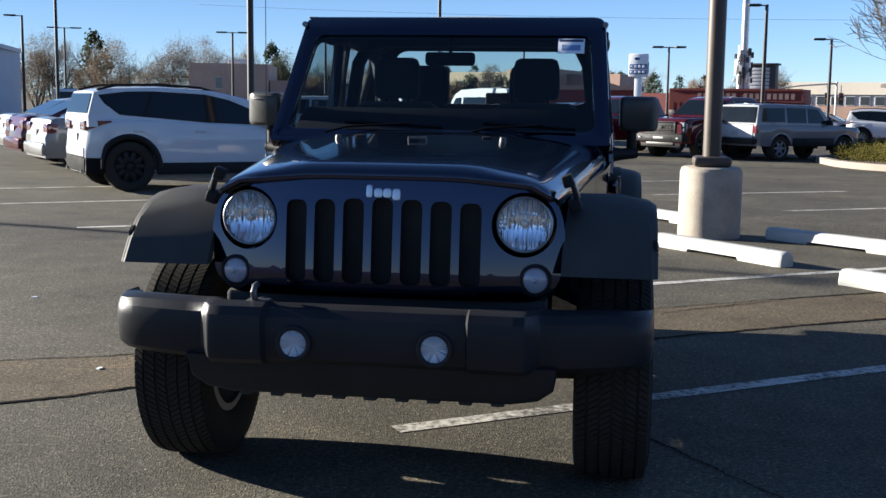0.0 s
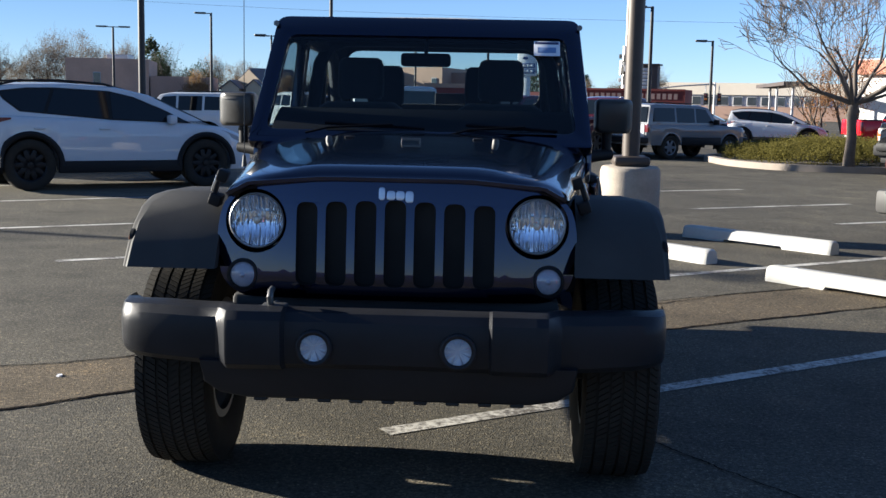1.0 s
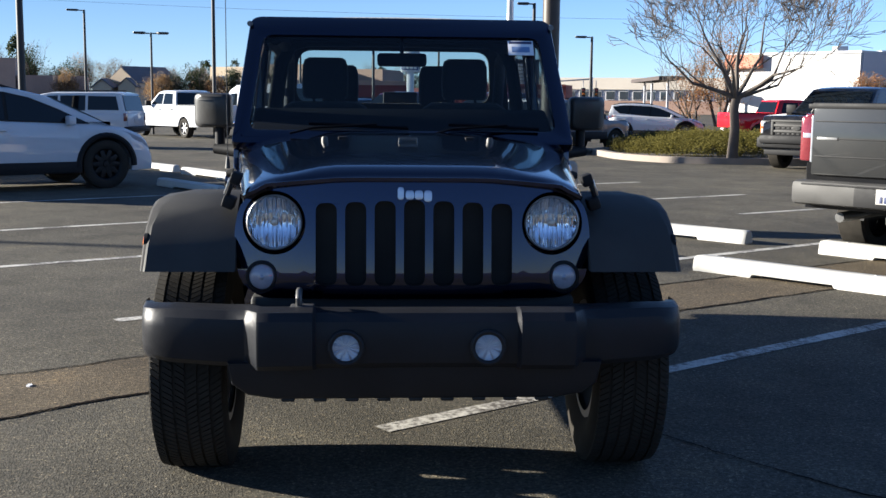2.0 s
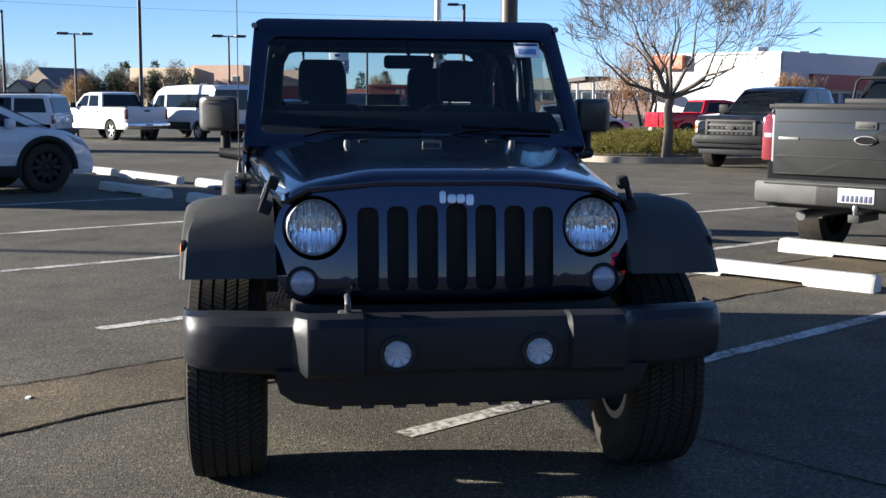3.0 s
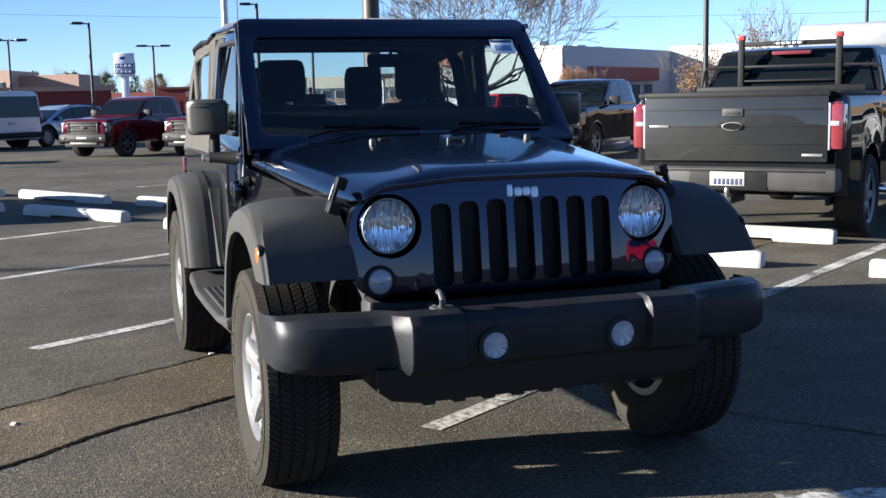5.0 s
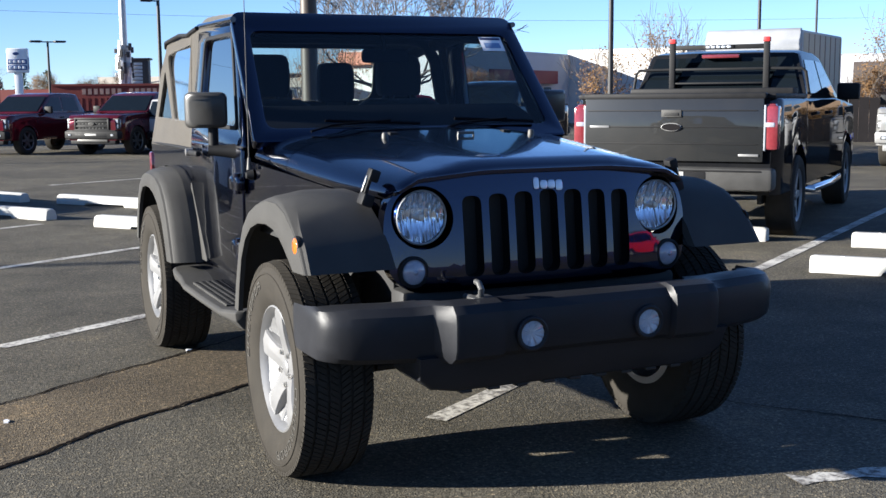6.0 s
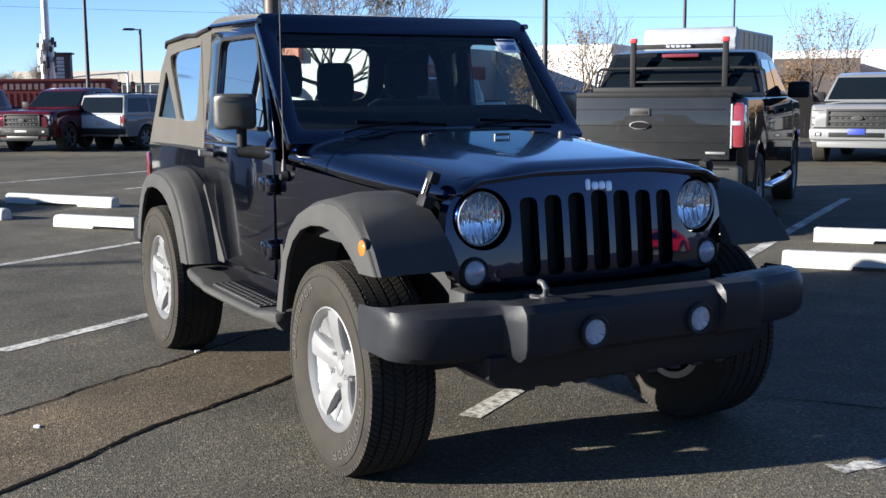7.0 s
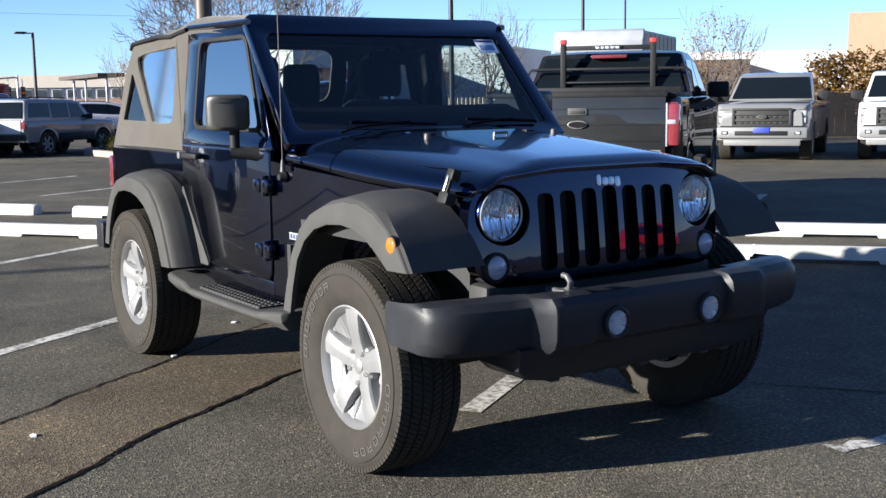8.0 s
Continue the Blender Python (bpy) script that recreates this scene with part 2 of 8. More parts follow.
M_CLAD = surface("black_bumper_cladding", (0.008, 0.008, 0.009), 0.75, 0, 0.15, 8, 90, 0, 0, 0.06)
M_PLATE = surface("number_plate", (0.40, 0.39, 0.37), 0.5, 0, 0.06, 20, 90)
M_PALEWALL = surface("pale_cream_wall", (0.64, 0.57, 0.47), 0.85, 0, 0.06, 0.3, 8, 0.01)
M_PLATEBLUE = surface("blue_plate", (0.03, 0.05, 0.30), 0.5, 0, 0.1, 20, 90)
M_REDCAP = surface("red_cap_plastic", (0.40, 0.02, 0.02), 0.5, 0, 0.1, 20, 90)
M_STUCCO = surface("tan_stucco", (0.46, 0.31, 0.23), 0.9, 0, 0.12, 0.5, 8, 0.01)
M_TANWALL = surface("tan_wall_paint", (0.36, 0.25, 0.16), 0.85, 0, 0.08, 0.4, 8, 0.01)
M_STUCCO2 = surface("brown_stucco", (0.38, 0.25, 0.19), 0.9, 0, 0.12, 0.5, 8, 0.01)
M_CREAM = surface("cream_wall_paint", (0.60, 0.48, 0.33), 0.85, 0, 0.08, 0.4, 8, 0.01)
M_WHITEWALL = surface("white_wall_paint", (0.56, 0.55, 0.53), 0.8, 0, 0.06, 0.3, 8, 0.01)
M_GREYWALL = surface("grey_wall_paint", (0.44, 0.45, 0.48), 0.8, 0, 0.08, 0.3, 8, 0.01)
M_REDBAND = surface("red_fascia", (0.17, 0.008, 0.022), 0.6, 0, 0.1, 0.6, 8)
M_REDWALL = surface("brick_red_wall", (0.15, 0.027, 0.023), 0.8, 0, 0.15, 0.4, 8)
M_LETTERING = surface("faded_lettering", (0.26, 0.17, 0.15), 0.8, 0, 0.2, 2, 20)
M_ORANGE = surface("orange_panel", (0.46, 0.17, 0.10), 0.7, 0, 0.1, 0.5, 8)
M_BROWNSIGN = surface("brown_sign_panel", (0.055, 0.042, 0.038), 0.7, 0, 0.15, 1, 12)
M_ROOF = surface("grey_shingle_roof", (0.14, 0.13, 0.14), 0.9, 0, 0.2, 0.8, 10)
M_GLASSFAR = surface("far_window_glass", (0.05, 0.06, 0.07), 0.1, 0, 0.2, 1, 9, 0, 0.6)
M_WHITESIGN = surface("white_sign_face", (0.75, 0.76, 0.78), 0.6, 0, 0.05, 1, 12)
M_BLUESIGN = surface("blue_sign_face", (0.06, 0.10, 0.26), 0.6, 0, 0.05, 1, 12)
M_FENCE = surface("dark_fence_boards", (0.010, 0.009, 0.010), 0.9, 0, 0.3, 1.5, 20, 0, 0, 0.1)
M_BARK = surface("grey_bark", (0.105, 0.086, 0.070), 0.9, 0, 0.3, 6, 40, 0.006)
M_LEAFORANGE = foliage_material("dry_orange_leaves", (0.25, 0.125, 0.052), (0.38, 0.21, 0.095))
M_LEAFTAN = foliage_material("tan_dry_leaves", (0.20, 0.12, 0.055), (0.30, 0.19, 0.09))
M_LEAFGREEN = foliage_material("dark_pine_needles", (0.020, 0.032, 0.016), (0.045, 0.058, 0.026))
M_HEDGE = foliage_material("low_juniper", (0.085, 0.078, 0.018), (0.140, 0.120, 0.028), 0.95)
M_HEDGE2 = foliage_material("gold_hedge_leaves", (0.075, 0.050, 0.008), (0.20, 0.105, 0.018))
M_SCRUB = foliage_material("far_bare_wood", (0.105, 0.085, 0.064), (0.165, 0.132, 0.098))

# ---- mesh helpers ----
def smooth_mesh(me, angle=38):
    me.polygons.foreach_set("use_smooth", [True] * len(me.polygons))
    me.set_sharp_from_angle(angle=radians(angle))
    me.update()


def part(name, bm, material, parent=None, label="", angle=38):
    """Links a bmesh as one mesh object under a thing or a part."""
    me = bpy.data.meshes.new(name)
    bmesh.ops.recalc_face_normals(bm, faces=bm.faces)
    bm.to_mesh(me)
    bm.free()
    me.materials.append(material)
    smooth_mesh(me, angle)
    ob = new(name, me)
    ob.parent = parent
    if label:
        ob["label"] = label
    return ob


def shared(name, me, parent, m=None, label=""):
    ob = new(name, me)
    ob.parent = parent
    if m is not None:
        ob.matrix_basis = m
    if label:
        ob["label"] = label
    return ob


def thing(name, label, category, group="", m=None):
    ob = new(name)
    ob.empty_display_size = 0.2
    if m is not None:
        ob.matrix_basis = m
    return tagged(ob, label, category, group)


def structure(ob, label, category="ground"):
    return tagged(ob, label, category, kind="structure")


def box(bm, lo, hi, bevel=0.0, seg=2, m=None):
    lo, hi = Vector(lo), Vector(hi)
    mid, size = (lo + hi) / 2, hi - lo
    r = bmesh.ops.create_cube(bm, size=1.0, matrix=Matrix.Translation(mid) @ Matrix.Diagonal((*size, 1)))
    vs = r["verts"]
    if bevel:
        es = list({e for v in vs for e in v.link_edges})
        out = bmesh.ops.bevel(bm, geom=es, offset=min(bevel, min(size) * 0.49), segments=seg, profile=0.5, affect="EDGES")
        vs = out["verts"]
    if m is not None:
        bmesh.ops.transform(bm, matrix=m, verts=list(set(vs)))
    return bm


def loft(bm, rings, closed=True, cap=True):
    rows = [[bm.verts.new(p) for p in r] for r in rings]
    n = len(rows[0])
    for a, b in zip(rows, rows[1:]):
        for i in range(n if closed else n - 1):
            j = (i + 1) % n
            q = []
            for v in (a[i], a[j], b[j], b[i]):
                if v not in q:
                    q.append(v)
            bm.faces.new(q)
    if cap and closed:
        bm.faces.new(list(reversed(rows[0])))
        bm.faces.new(rows[-1])
    return rows


def tube(bm, pts, r, seg=8, cap=True):
    pts = [Vector(p) for p in pts]
    rr = r if isinstance(r, (list, tuple)) else [r] * len(pts)
    rings = []
    side = None
    for i, p in enumerate(pts):
        way = (pts[min(i + 1, len(pts) - 1)] - pts[max(i - 1, 0)]).normalized()
        if side is None:
            side = way.orthogonal().normalized()
        else:
            side = (side - way * side.dot(way)).normalized()
        up = way.cross(side)
        rings.append([p + (side * math.cos(2 * math.pi * k / seg) + up * math.sin(2 * math.pi * k / seg)) * rr[i] for k in range(seg)])
    loft(bm, rings, True, cap)
    return bm


def lathe(bm, profile, seg=32, m=None, cap=False):
    """Turns (radius, height) pairs round the local z."""
    m = m or Matrix()
    rings = []
    for r, h in profile:
        rings.append([m @ Vector((r * math.cos(2 * math.pi * k / seg), r * math.sin(2 * math.pi * k / seg), h)) for k in range(seg)])
    loft(bm, rings, True, cap)
    return bm


def rounded(pts, r, seg=4):
    """A polygon on the plane with its corners rounded."""
    out = []
    n = len(pts)
    for i in range(n):
        p0, p1, p2 = (Vector(pts[(i + k) % n]).to_2d() for k in (-1, 0, 1))
        rad = r[i] if isinstance(r, (list, tuple)) else r
        a, b = (p0 - p1), (p2 - p1)
        d = min(rad, a.length * 0.45, b.length * 0.45)
        a, b = p1 + a.normalized() * d, p1 + b.normalized() * d
        for k in range(seg + 1):
            t = k / seg
            out.append((a * (1 - t) ** 2 + p1 * 2 * t * (1 - t) + b * t * t)[:])
    return out


def sheet(outer, holes, depth, bevel=0.003):
    """A flat plate with holes on the local x, y plane, as a bmesh."""
    cu = bpy.data.curves.new("plate", "CURVE")
    cu.dimensions = "2D"
    cu.fill_mode = "BOTH"
    cu.extrude = max(0.0005, depth / 2 - bevel)
    cu.bevel_depth = bevel
    cu.bevel_resolution = 1
    for loop in [outer, *holes]:
        sp = cu.splines.new("POLY")
        sp.points.add(len(loop) - 1)
        for q, c in zip(sp.points, loop):
            q.co = (c[0], c[1], 0, 1)
        sp.use_cyclic_u = True
    ob = bpy.data.objects.new("plate", cu)
    me = bpy.data.meshes.new_from_object(ob)
    bm = bmesh.new()
    bm.from_mesh(me)
    bmesh.ops.remove_doubles(bm, verts=bm.verts, dist=1e-5)
    bpy.data.objects.remove(ob)
    bpy.data.meshes.remove(me)
    bpy.data.curves.remove(cu)
    return bm


def warp(bm, f):
    for v in bm.verts:
        v.co = f(v.co)
    return bm


def prism(bm, poly, a, b, f, bevel=0.0):
    """Extrudes a polygon from a to b; f maps (u, v, w) to a place."""
    lo = [bm.verts.new(f(u, v, a)) for u, v in poly]
    hi = [bm.verts.new(f(u, v, b)) for u, v in poly]
    n = len(poly)
    fs = [bm.faces.new(lo), bm.faces.new(list(reversed(hi)))]
    for i in range(n):
        j = (i + 1) % n
        fs.append(bm.faces.new((lo[j], lo[i], hi[i], hi[j])))
    if bevel:
        es = list({e for q in fs[:2] for e in q.edges})
        bmesh.ops.bevel(bm, geom=es, offset=bevel, segments=2, profile=0.5, affect="EDGES")
    return bm


def slab(name, root, lo, hi, mat, bevel=0.01, label=""):
    bm = bmesh.new()
    box(bm, lo, hi, bevel)
    return part(name, bm, mat, root, label)


def both(name, root, lo, hi, mat, bevel=0.01, label=""):
    """The same part on either side, mirrored over the middle."""
    slab(name, root, lo, hi, mat, bevel, label)
    slab(name, root, (lo[0], -hi[1], lo[2]), (hi[0], -lo[1], hi[2]), mat, bevel, label)


def lerp(table, x):
    """Piecewise straight interpolation in a list of (x, value)."""
    if x <= table[0][0]:
        return table[0][1]
    for (a, va), (b, vb) in zip(table, table[1:]):
        if x <= b:
            return va + (vb - va) * (x - a) / (b - a)
    return table[-1][1]


def eased(table, x):
    """The same with soft corners."""
    d = 0.035
    return sum(lerp(table, x + k * d) for k in (-1.5, -0.75, 0, 0.75, 1.5)) / 5


def slope(x, y):
    """Height of the ground, which falls gently beyond the wheel stops."""
    s = 0.45 * x + 0.89 * y
    return -0.008 * min(max(0.0, s - 9.0), 50.0)


def frange(a, b, n):
    return [a + (b - a) * i / (n - 1) for i in range(n)]

# ---- ground ----
def ground_sheet():
    near = frange(-40, 60, 41)
    xs = [-3000, -1200, -500, -250, -150, -100, -70, -50] + near + [75, 100, 150, 250, 500, 1200, 3000]
    bm = bmesh.new()
    grid = [[bm.verts.new((x, y, slope(x, y))) for x in xs] for y in xs]
    for a, b in zip(grid, grid[1:]):
        for i in range(len(xs) - 1):
            bm.faces.new((a[i], a[i + 1], b[i + 1], b[i]))
    return part("ground", bm, M_ASPHALT)


structure(ground_sheet(), "grey asphalt parking lot with dusty stains and coarse grain")


def strip(name, a, b, width, material, lift, jitter=0.0, step=0.12, seed=0):
    """A thin strip on the ground from a to b, with uneven edges."""
    rnd = random.Random(seed)
    a, b = Vector(a), Vector(b)
    way = (b - a).normalized()
    side = Vector((-way.y, way.x))
    n = max(2, int((b - a).length / step))
    bm = bmesh.new()
    rows = []
    drift = 0.0
    for i in range(n + 1):
        p = a + (b - a) * i / n
        drift += rnd.uniform(-jitter, jitter)
        drift *= 0.9
        w = width / 2 * (1 + (rnd.uniform(-0.6, 0.6) if jitter else rnd.uniform(-0.05, 0.05)))
        q1, q2 = p + side * (drift + w), p + side * (drift - w)
        rows.append([bm.verts.new((q.x, q.y, slope(q.x, q.y) + lift)) for q in (q1, q2)])
    for r, s in zip(rows, rows[1:]):
        bm.faces.new((r[0], r[1], s[1], s[0]))
    return part(name, bm, material)


LINES = [
    ((-0.10, 0.38), (9.0, 6.62)), ((-1.71, 2.76), (4.3, 6.60)), ((-3.25, 4.92), (0.55, 7.28)), ((-4.75, 6.98), (-0.9, 9.35)),
    ((-6.9, 9.2), (-2.4, 12.1)), ((-9.0, 10.9), (-4.6, 13.6)), ((4.45, 9.55), (6.1, 10.55)), ((3.0, 11.2), (5.6, 12.8)),
    ((1.4, 13.5), (4.6, 15.5)), ((-0.2, 15.9), (3.2, 18.0)),
]
for i, (a, b) in enumerate(LINES):
    structure(strip("bay_line", a, b, 0.105, M_LINE, 0.0032, 0.0, 0.4, i), "worn white painted parking bay line on asphalt", "line")

structure(strip("bay_line", (0.74, -0.885), (1.32, -0.985), 0.085, M_LINE, 0.0032, 0.012, 0.06, 40), "worn scrap of white line paint on asphalt", "line")
rnd = random.Random(77)
for x, y in ((-0.14, 2.87), (-1.77, 1.15), (-0.77, 2.21), (-2.4, 0.2), (0.6, 5.2), (-3.1, 3.0)):
    a = rnd.uniform(0, 3)
    bm = bmesh.new()
    prism(bm, [(x + rnd.uniform(0.012, 0.026) * math.cos(a + k * 1.25), y + rnd.uniform(0.012, 0.026) * math.sin(a + k * 1.25)) for k in range(5)], 0.001, 0.008, lambda u, v, w: Vector((u, v, w + slope(u, v))))
    tagged(part("paper_scrap", bm, M_PAPER), "small crumpled white paper scrap on asphalt", "litter", "scattered litter")



def rough_line(points, seed, step=0.016, wander=0.005):
    """A line through the given points that wanders as a crack does."""
    rnd = random.Random(seed)
    out = []
    d = 0.0
    for a, b in zip(points, points[1:]):
        a, b = Vector(a), Vector(b)
        side = Vector((-(b - a).y, (b - a).x)).normalized()
        n = max(2, int((b - a).length / step))
        for i in range(n):
            d = d * 0.93 + rnd.uniform(-wander, wander)
            out.append(a + (b - a) * i / n + side * (d + rnd.uniform(-0.0028, 0.0028)))
    out.append(Vector(points[-1]))
    return out


def crack(points, width, seed):
    rnd = random.Random(seed + 100)
    line = rough_line(points, seed)
    bm = bmesh.new()
    rows = []
    open_w = 0.7
    for i, p in enumerate(line):
        q = line[min(i + 3, len(line) - 1)] - line[max(i - 3, 0)]
        side = Vector((-q.y, q.x)).normalized()
        open_w = min(1.25, max(0.30, open_w + rnd.uniform(-0.14, 0.14)))
        w = width / 2 * (open_w + rnd.uniform(-0.12, 0.12))
        rows.append([bm.verts.new((v.x, v.y, slope(v.x, v.y) + 0.0048)) for v in (p + side * w, p - side * w)])
    for a, b in zip(rows, rows[1:]):
        bm.faces.new((a[0], a[1], b[1], b[0]))
    structure(part("asphalt_crack", bm, M_TAR), "dark open crack running across the asphalt", "crack")
    return line


C1 = crack([(-9.0, -2.78), (-2.33, 1.21), (-1.87, 1.42), (-0.75, 2.19), (1.09, 3.50), (4.9, 5.85)], 0.018, 1)
C2 = crack([(-9.0, -4.35), (-1.94, 0.42), (-1.43, 0.83), (-0.34, 1.54), (1.6, 2.85), (4.9, 4.9)], 0.021, 2)
crack([(0.9, 0.52), (1.2, 0.03), (1.60, -0.48), (3.4, -2.1)], 0.014, 3)
crack([(1.1, 3.30), (2.0, 4.05), (2.9, 4.62)], 0.012, 4)
bm = bmesh.new()
n = 160
l1 = [C1[int(i * (len(C1) - 1) / n)] for i in range(n + 1)]
l2 = [C2[int(i * (len(C2) - 1) / n)] for i in range(n + 1)]
rows = [[bm.verts.new((p.x, p.y, slope(p.x, p.y) + 0.0016)) for p in pq] for pq in zip(l1, l2)]
for r0, r1 in zip(rows, rows[1:]):
    bm.faces.new((r0[0], r0[1], r1[1], r1[0]))
structure(part("dusty_strip", bm, M_PATCH), "dusty brown strip of older asphalt between two cracks", "ground")


def wheel_stop(a, b, seed):
    """A precast concrete wheel stop between two ends, with two drain notches below."""
    a, b = Vector(a), Vector(b)
    n = (b - a).length
    ang = math.degrees(math.atan2(b.y - a.y, b.x - a.x))
    mid = (a + b) / 2
    root = thing("wheel_stop", "white painted concrete wheel stop with chipped grey edges", "wheel stop", "wheel stops in two rows",
                 pose(mid.x, mid.y, slope(mid.x, mid.y), 0, 0, ang))
    rnd = random.Random(seed)
    bm = bmesh.new()
    prof = [(-0.085, 0.0), (-0.088, 0.03), (-0.072, 0.105), (-0.045, 0.125), (0.045, 0.125), (0.072, 0.105), (0.088, 0.03), (0.085, 0.0)]
    rings = []
    xs = [-0.5, -0.485, -0.47, -0.2, -0.19, 0.19, 0.2, 0.47, 0.485, 0.5]
    for x in xs:
        end = abs(x) > 0.49
        lift = 0.028 if abs(x) < 0.195 else 0.0
        k = 0.86 if end else 1.0
        rings.append([(x * n, y * k + rnd.uniform(-0.002, 0.002), max(z * (0.93 if end else 1.0), lift if z < 0.03 else 0) + rnd.uniform(0, 0.002)) for y, z in prof])
    loft(bm, rings)
    part("stop_block", bm, M_STOP, root)
    for sx in (-0.36, 0.36):
        bm = bmesh.new()
        lathe(bm, [(0.0, 0.129), (0.012, 0.129), (0.014, 0.124)], 8, Matrix.Translation((sx * n, 0, 0)))
        part("steel_pin", bm, M_STEEL, root)
    return root


STOPS = [
    ((-3.35, 13.62), (-2.22, 11.98)), ((-1.86, 11.36), (-0.76, 9.74)), ((-0.36, 8.82), (0.72, 7.42)), ((1.22, 6.98), (2.25, 5.72)),
    ((2.56, 4.88), (3.72, 3.56)), ((4.18, 2.86), (5.30, 1.55)), ((5.75, 0.95), (6.85, -0.35)),
    ((-3.47, 16.65), (-2.32, 14.90)), ((-1.98, 14.45), (-0.84, 12.50)), ((-0.42, 12.02), (0.62, 10.55)), ((0.92, 9.98), (1.75, 8.85)),
    ((2.38, 7.80), (3.55, 6.55)), ((4.02, 5.88), (5.10, 4.46)), ((5.52, 3.82), (6.65, 2.55)), ((-4.7, 18.6), (-3.72, 17.3)),
]
for i, (a, b) in enumerate(STOPS):
    wheel_stop(a, b, i)


def island(points):
    """A raised island: a real kerb step, soil, and a low mat of juniper."""
    cx = sum(p[0] for p in points) / len(points)
    cy = sum(p[1] for p in points) / len(points)
    z0 = slope(cx, cy)
    ring = rounded(points, 1.2, 5)
    inner = [(cx + (x - cx) * 0.94, cy + (y - cy) * 0.94) for x, y in ring]
    bm = bmesh.new()
    n = len(ring)
    o0 = [bm.verts.new((x, y, slope(x, y) - 0.02)) for x, y in ring]
    o1 = [bm.verts.new((cx + (x - cx) * 0.995, cy + (y - cy) * 0.995, slope(x, y) + 0.15)) for x, y in ring]
    i1 = [bm.verts.new((x, y, slope(x, y) + 0.155)) for x, y in inner]
    i0 = [bm.verts.new((x, y, slope(x, y) + 0.08)) for x, y in inner]
    for a, b in ((o0, o1), (o1, i1), (i1, i0)):
        for k in range(n):
            j = (k + 1) % n
            bm.faces.new((a[k], a[j], b[j], b[k]))
    structure(part("island_kerb", bm, M_CURB), "pale concrete kerb round a planted island", "kerb")
    bm = bmesh.new()
    bm.faces.new([bm.verts.new((x, y, slope(x, y) + 0.09)) for x, y in inner])
    structure(part("island_soil", bm, M_BARK), "bare brown soil inside the kerb", "soil")
    return cx, cy, z0, inner

# ---- the black off-road car ----
CAR = thing("off_road_car", "black two-door off-road car with khaki soft top, parked across bay lines", "car")

HW = [(-0.45, 0.575), (0.0, 0.635), (0.3, 0.668), (0.75, 0.722), (0.93, 0.742)]
ZE = [(-0.45, 1.030), (0.0, 1.043), (0.3, 1.063), (0.75, 1.108), (0.93, 1.125)]
ZC = [(-0.45, 1.122), (-0.3, 1.147), (0.0, 1.1750), (0.5, 1.2165), (0.60, 1.219), (0.80, 1.223)]


def lip_z(x):
    """Lower edge of the hood where it meets the grille."""
    return lerp([(0.0, 1.104), (0.25, 1.104), (0.50, 1.083), (0.588, 1.036), (0.61, 0.99)], abs(x))


def hood_ring(y, drop=0.0, shrink=1.0):
    hw, ze, zc = lerp(HW, y) * shrink, lerp(ZE, y), lerp(ZC, y) - drop
    top = []
    for k in range(33):
        a = math.pi * (1 - k / 32)
        c, s = math.cos(a), math.sin(a)
        x = hw * math.copysign(abs(c) ** (2 / 4.2), c)
        z = ze + max(0.004, zc - ze) * abs(s) ** (2 / 2.3)
        bulge = 0.012 * min(1, max(0, (0.40 - abs(x)) / 0.10))
        if y < -0.34:
            z = max(z, lip_z(x) + 0.012)
        top.append((x, y, z + bulge * (1 if drop == 0 else 0)))
    low = []
    for x in frange(hw * 0.99, -hw * 0.99, 17):
        z = ze - 0.012
        if y < -0.34:
            z = max(z, lip_z(x))
        low.append((x, y, z))
    return top + low


bm = bmesh.new()
rings = [hood_ring(-0.418, 0.034, 0.985), hood_ring(-0.417, 0.022, 0.990), hood_ring(-0.411, 0.011, 0.995), hood_ring(-0.400, 0.003, 0.999)]
rings += [hood_ring(y) for y in (-0.37, -0.33, -0.22, -0.1, 0.02, 0.14, 0.26, 0.38, 0.47, 0.495)]
loft(bm, rings)
part("hood", bm, M_BLACK, CAR, "gloss black hood", 60)
bm = bmesh.new()
loft(bm, [hood_ring(y) for y in (0.501, 0.6, 0.7, 0.78, 0.83)])
part("cowl", bm, M_BLACK, CAR, "", 60)

# inner front body between the flares
bm = bmesh.new()
rings = []
for y in (-0.29, -0.2, 0.0, 0.2, 0.4, 0.52, 0.7, 0.93):
    hw, ze = lerp(HW, y) - 0.004, lerp(ZE, y) - 0.016
    if y > 0.5:
        hw = lerp([(0.52, 0.70), (0.7, 0.738), (0.93, 0.758)], y)
    low = 0.52 if y < 0.45 else hw
    zb = 0.60 if y < 0.45 else 0.50
    rings.append([(-low, y, zb), (-low, y, 0.84), (-hw, y, 0.90), (-hw, y, ze), (hw, y, ze), (hw, y, 0.90), (low, y, 0.84), (low, y, zb)])
loft(bm, rings)
part("front_body", bm, M_BLACK, CAR)


def grille_y(x, z):
    return -0.4117 + 0.08 * (z - 0.78) + 0.143 * (z - 0.78) ** 2 + 1.2 * max(0.0, 0.79 - z) ** 2 + 0.055 * (abs(x) / 0.61) ** 3


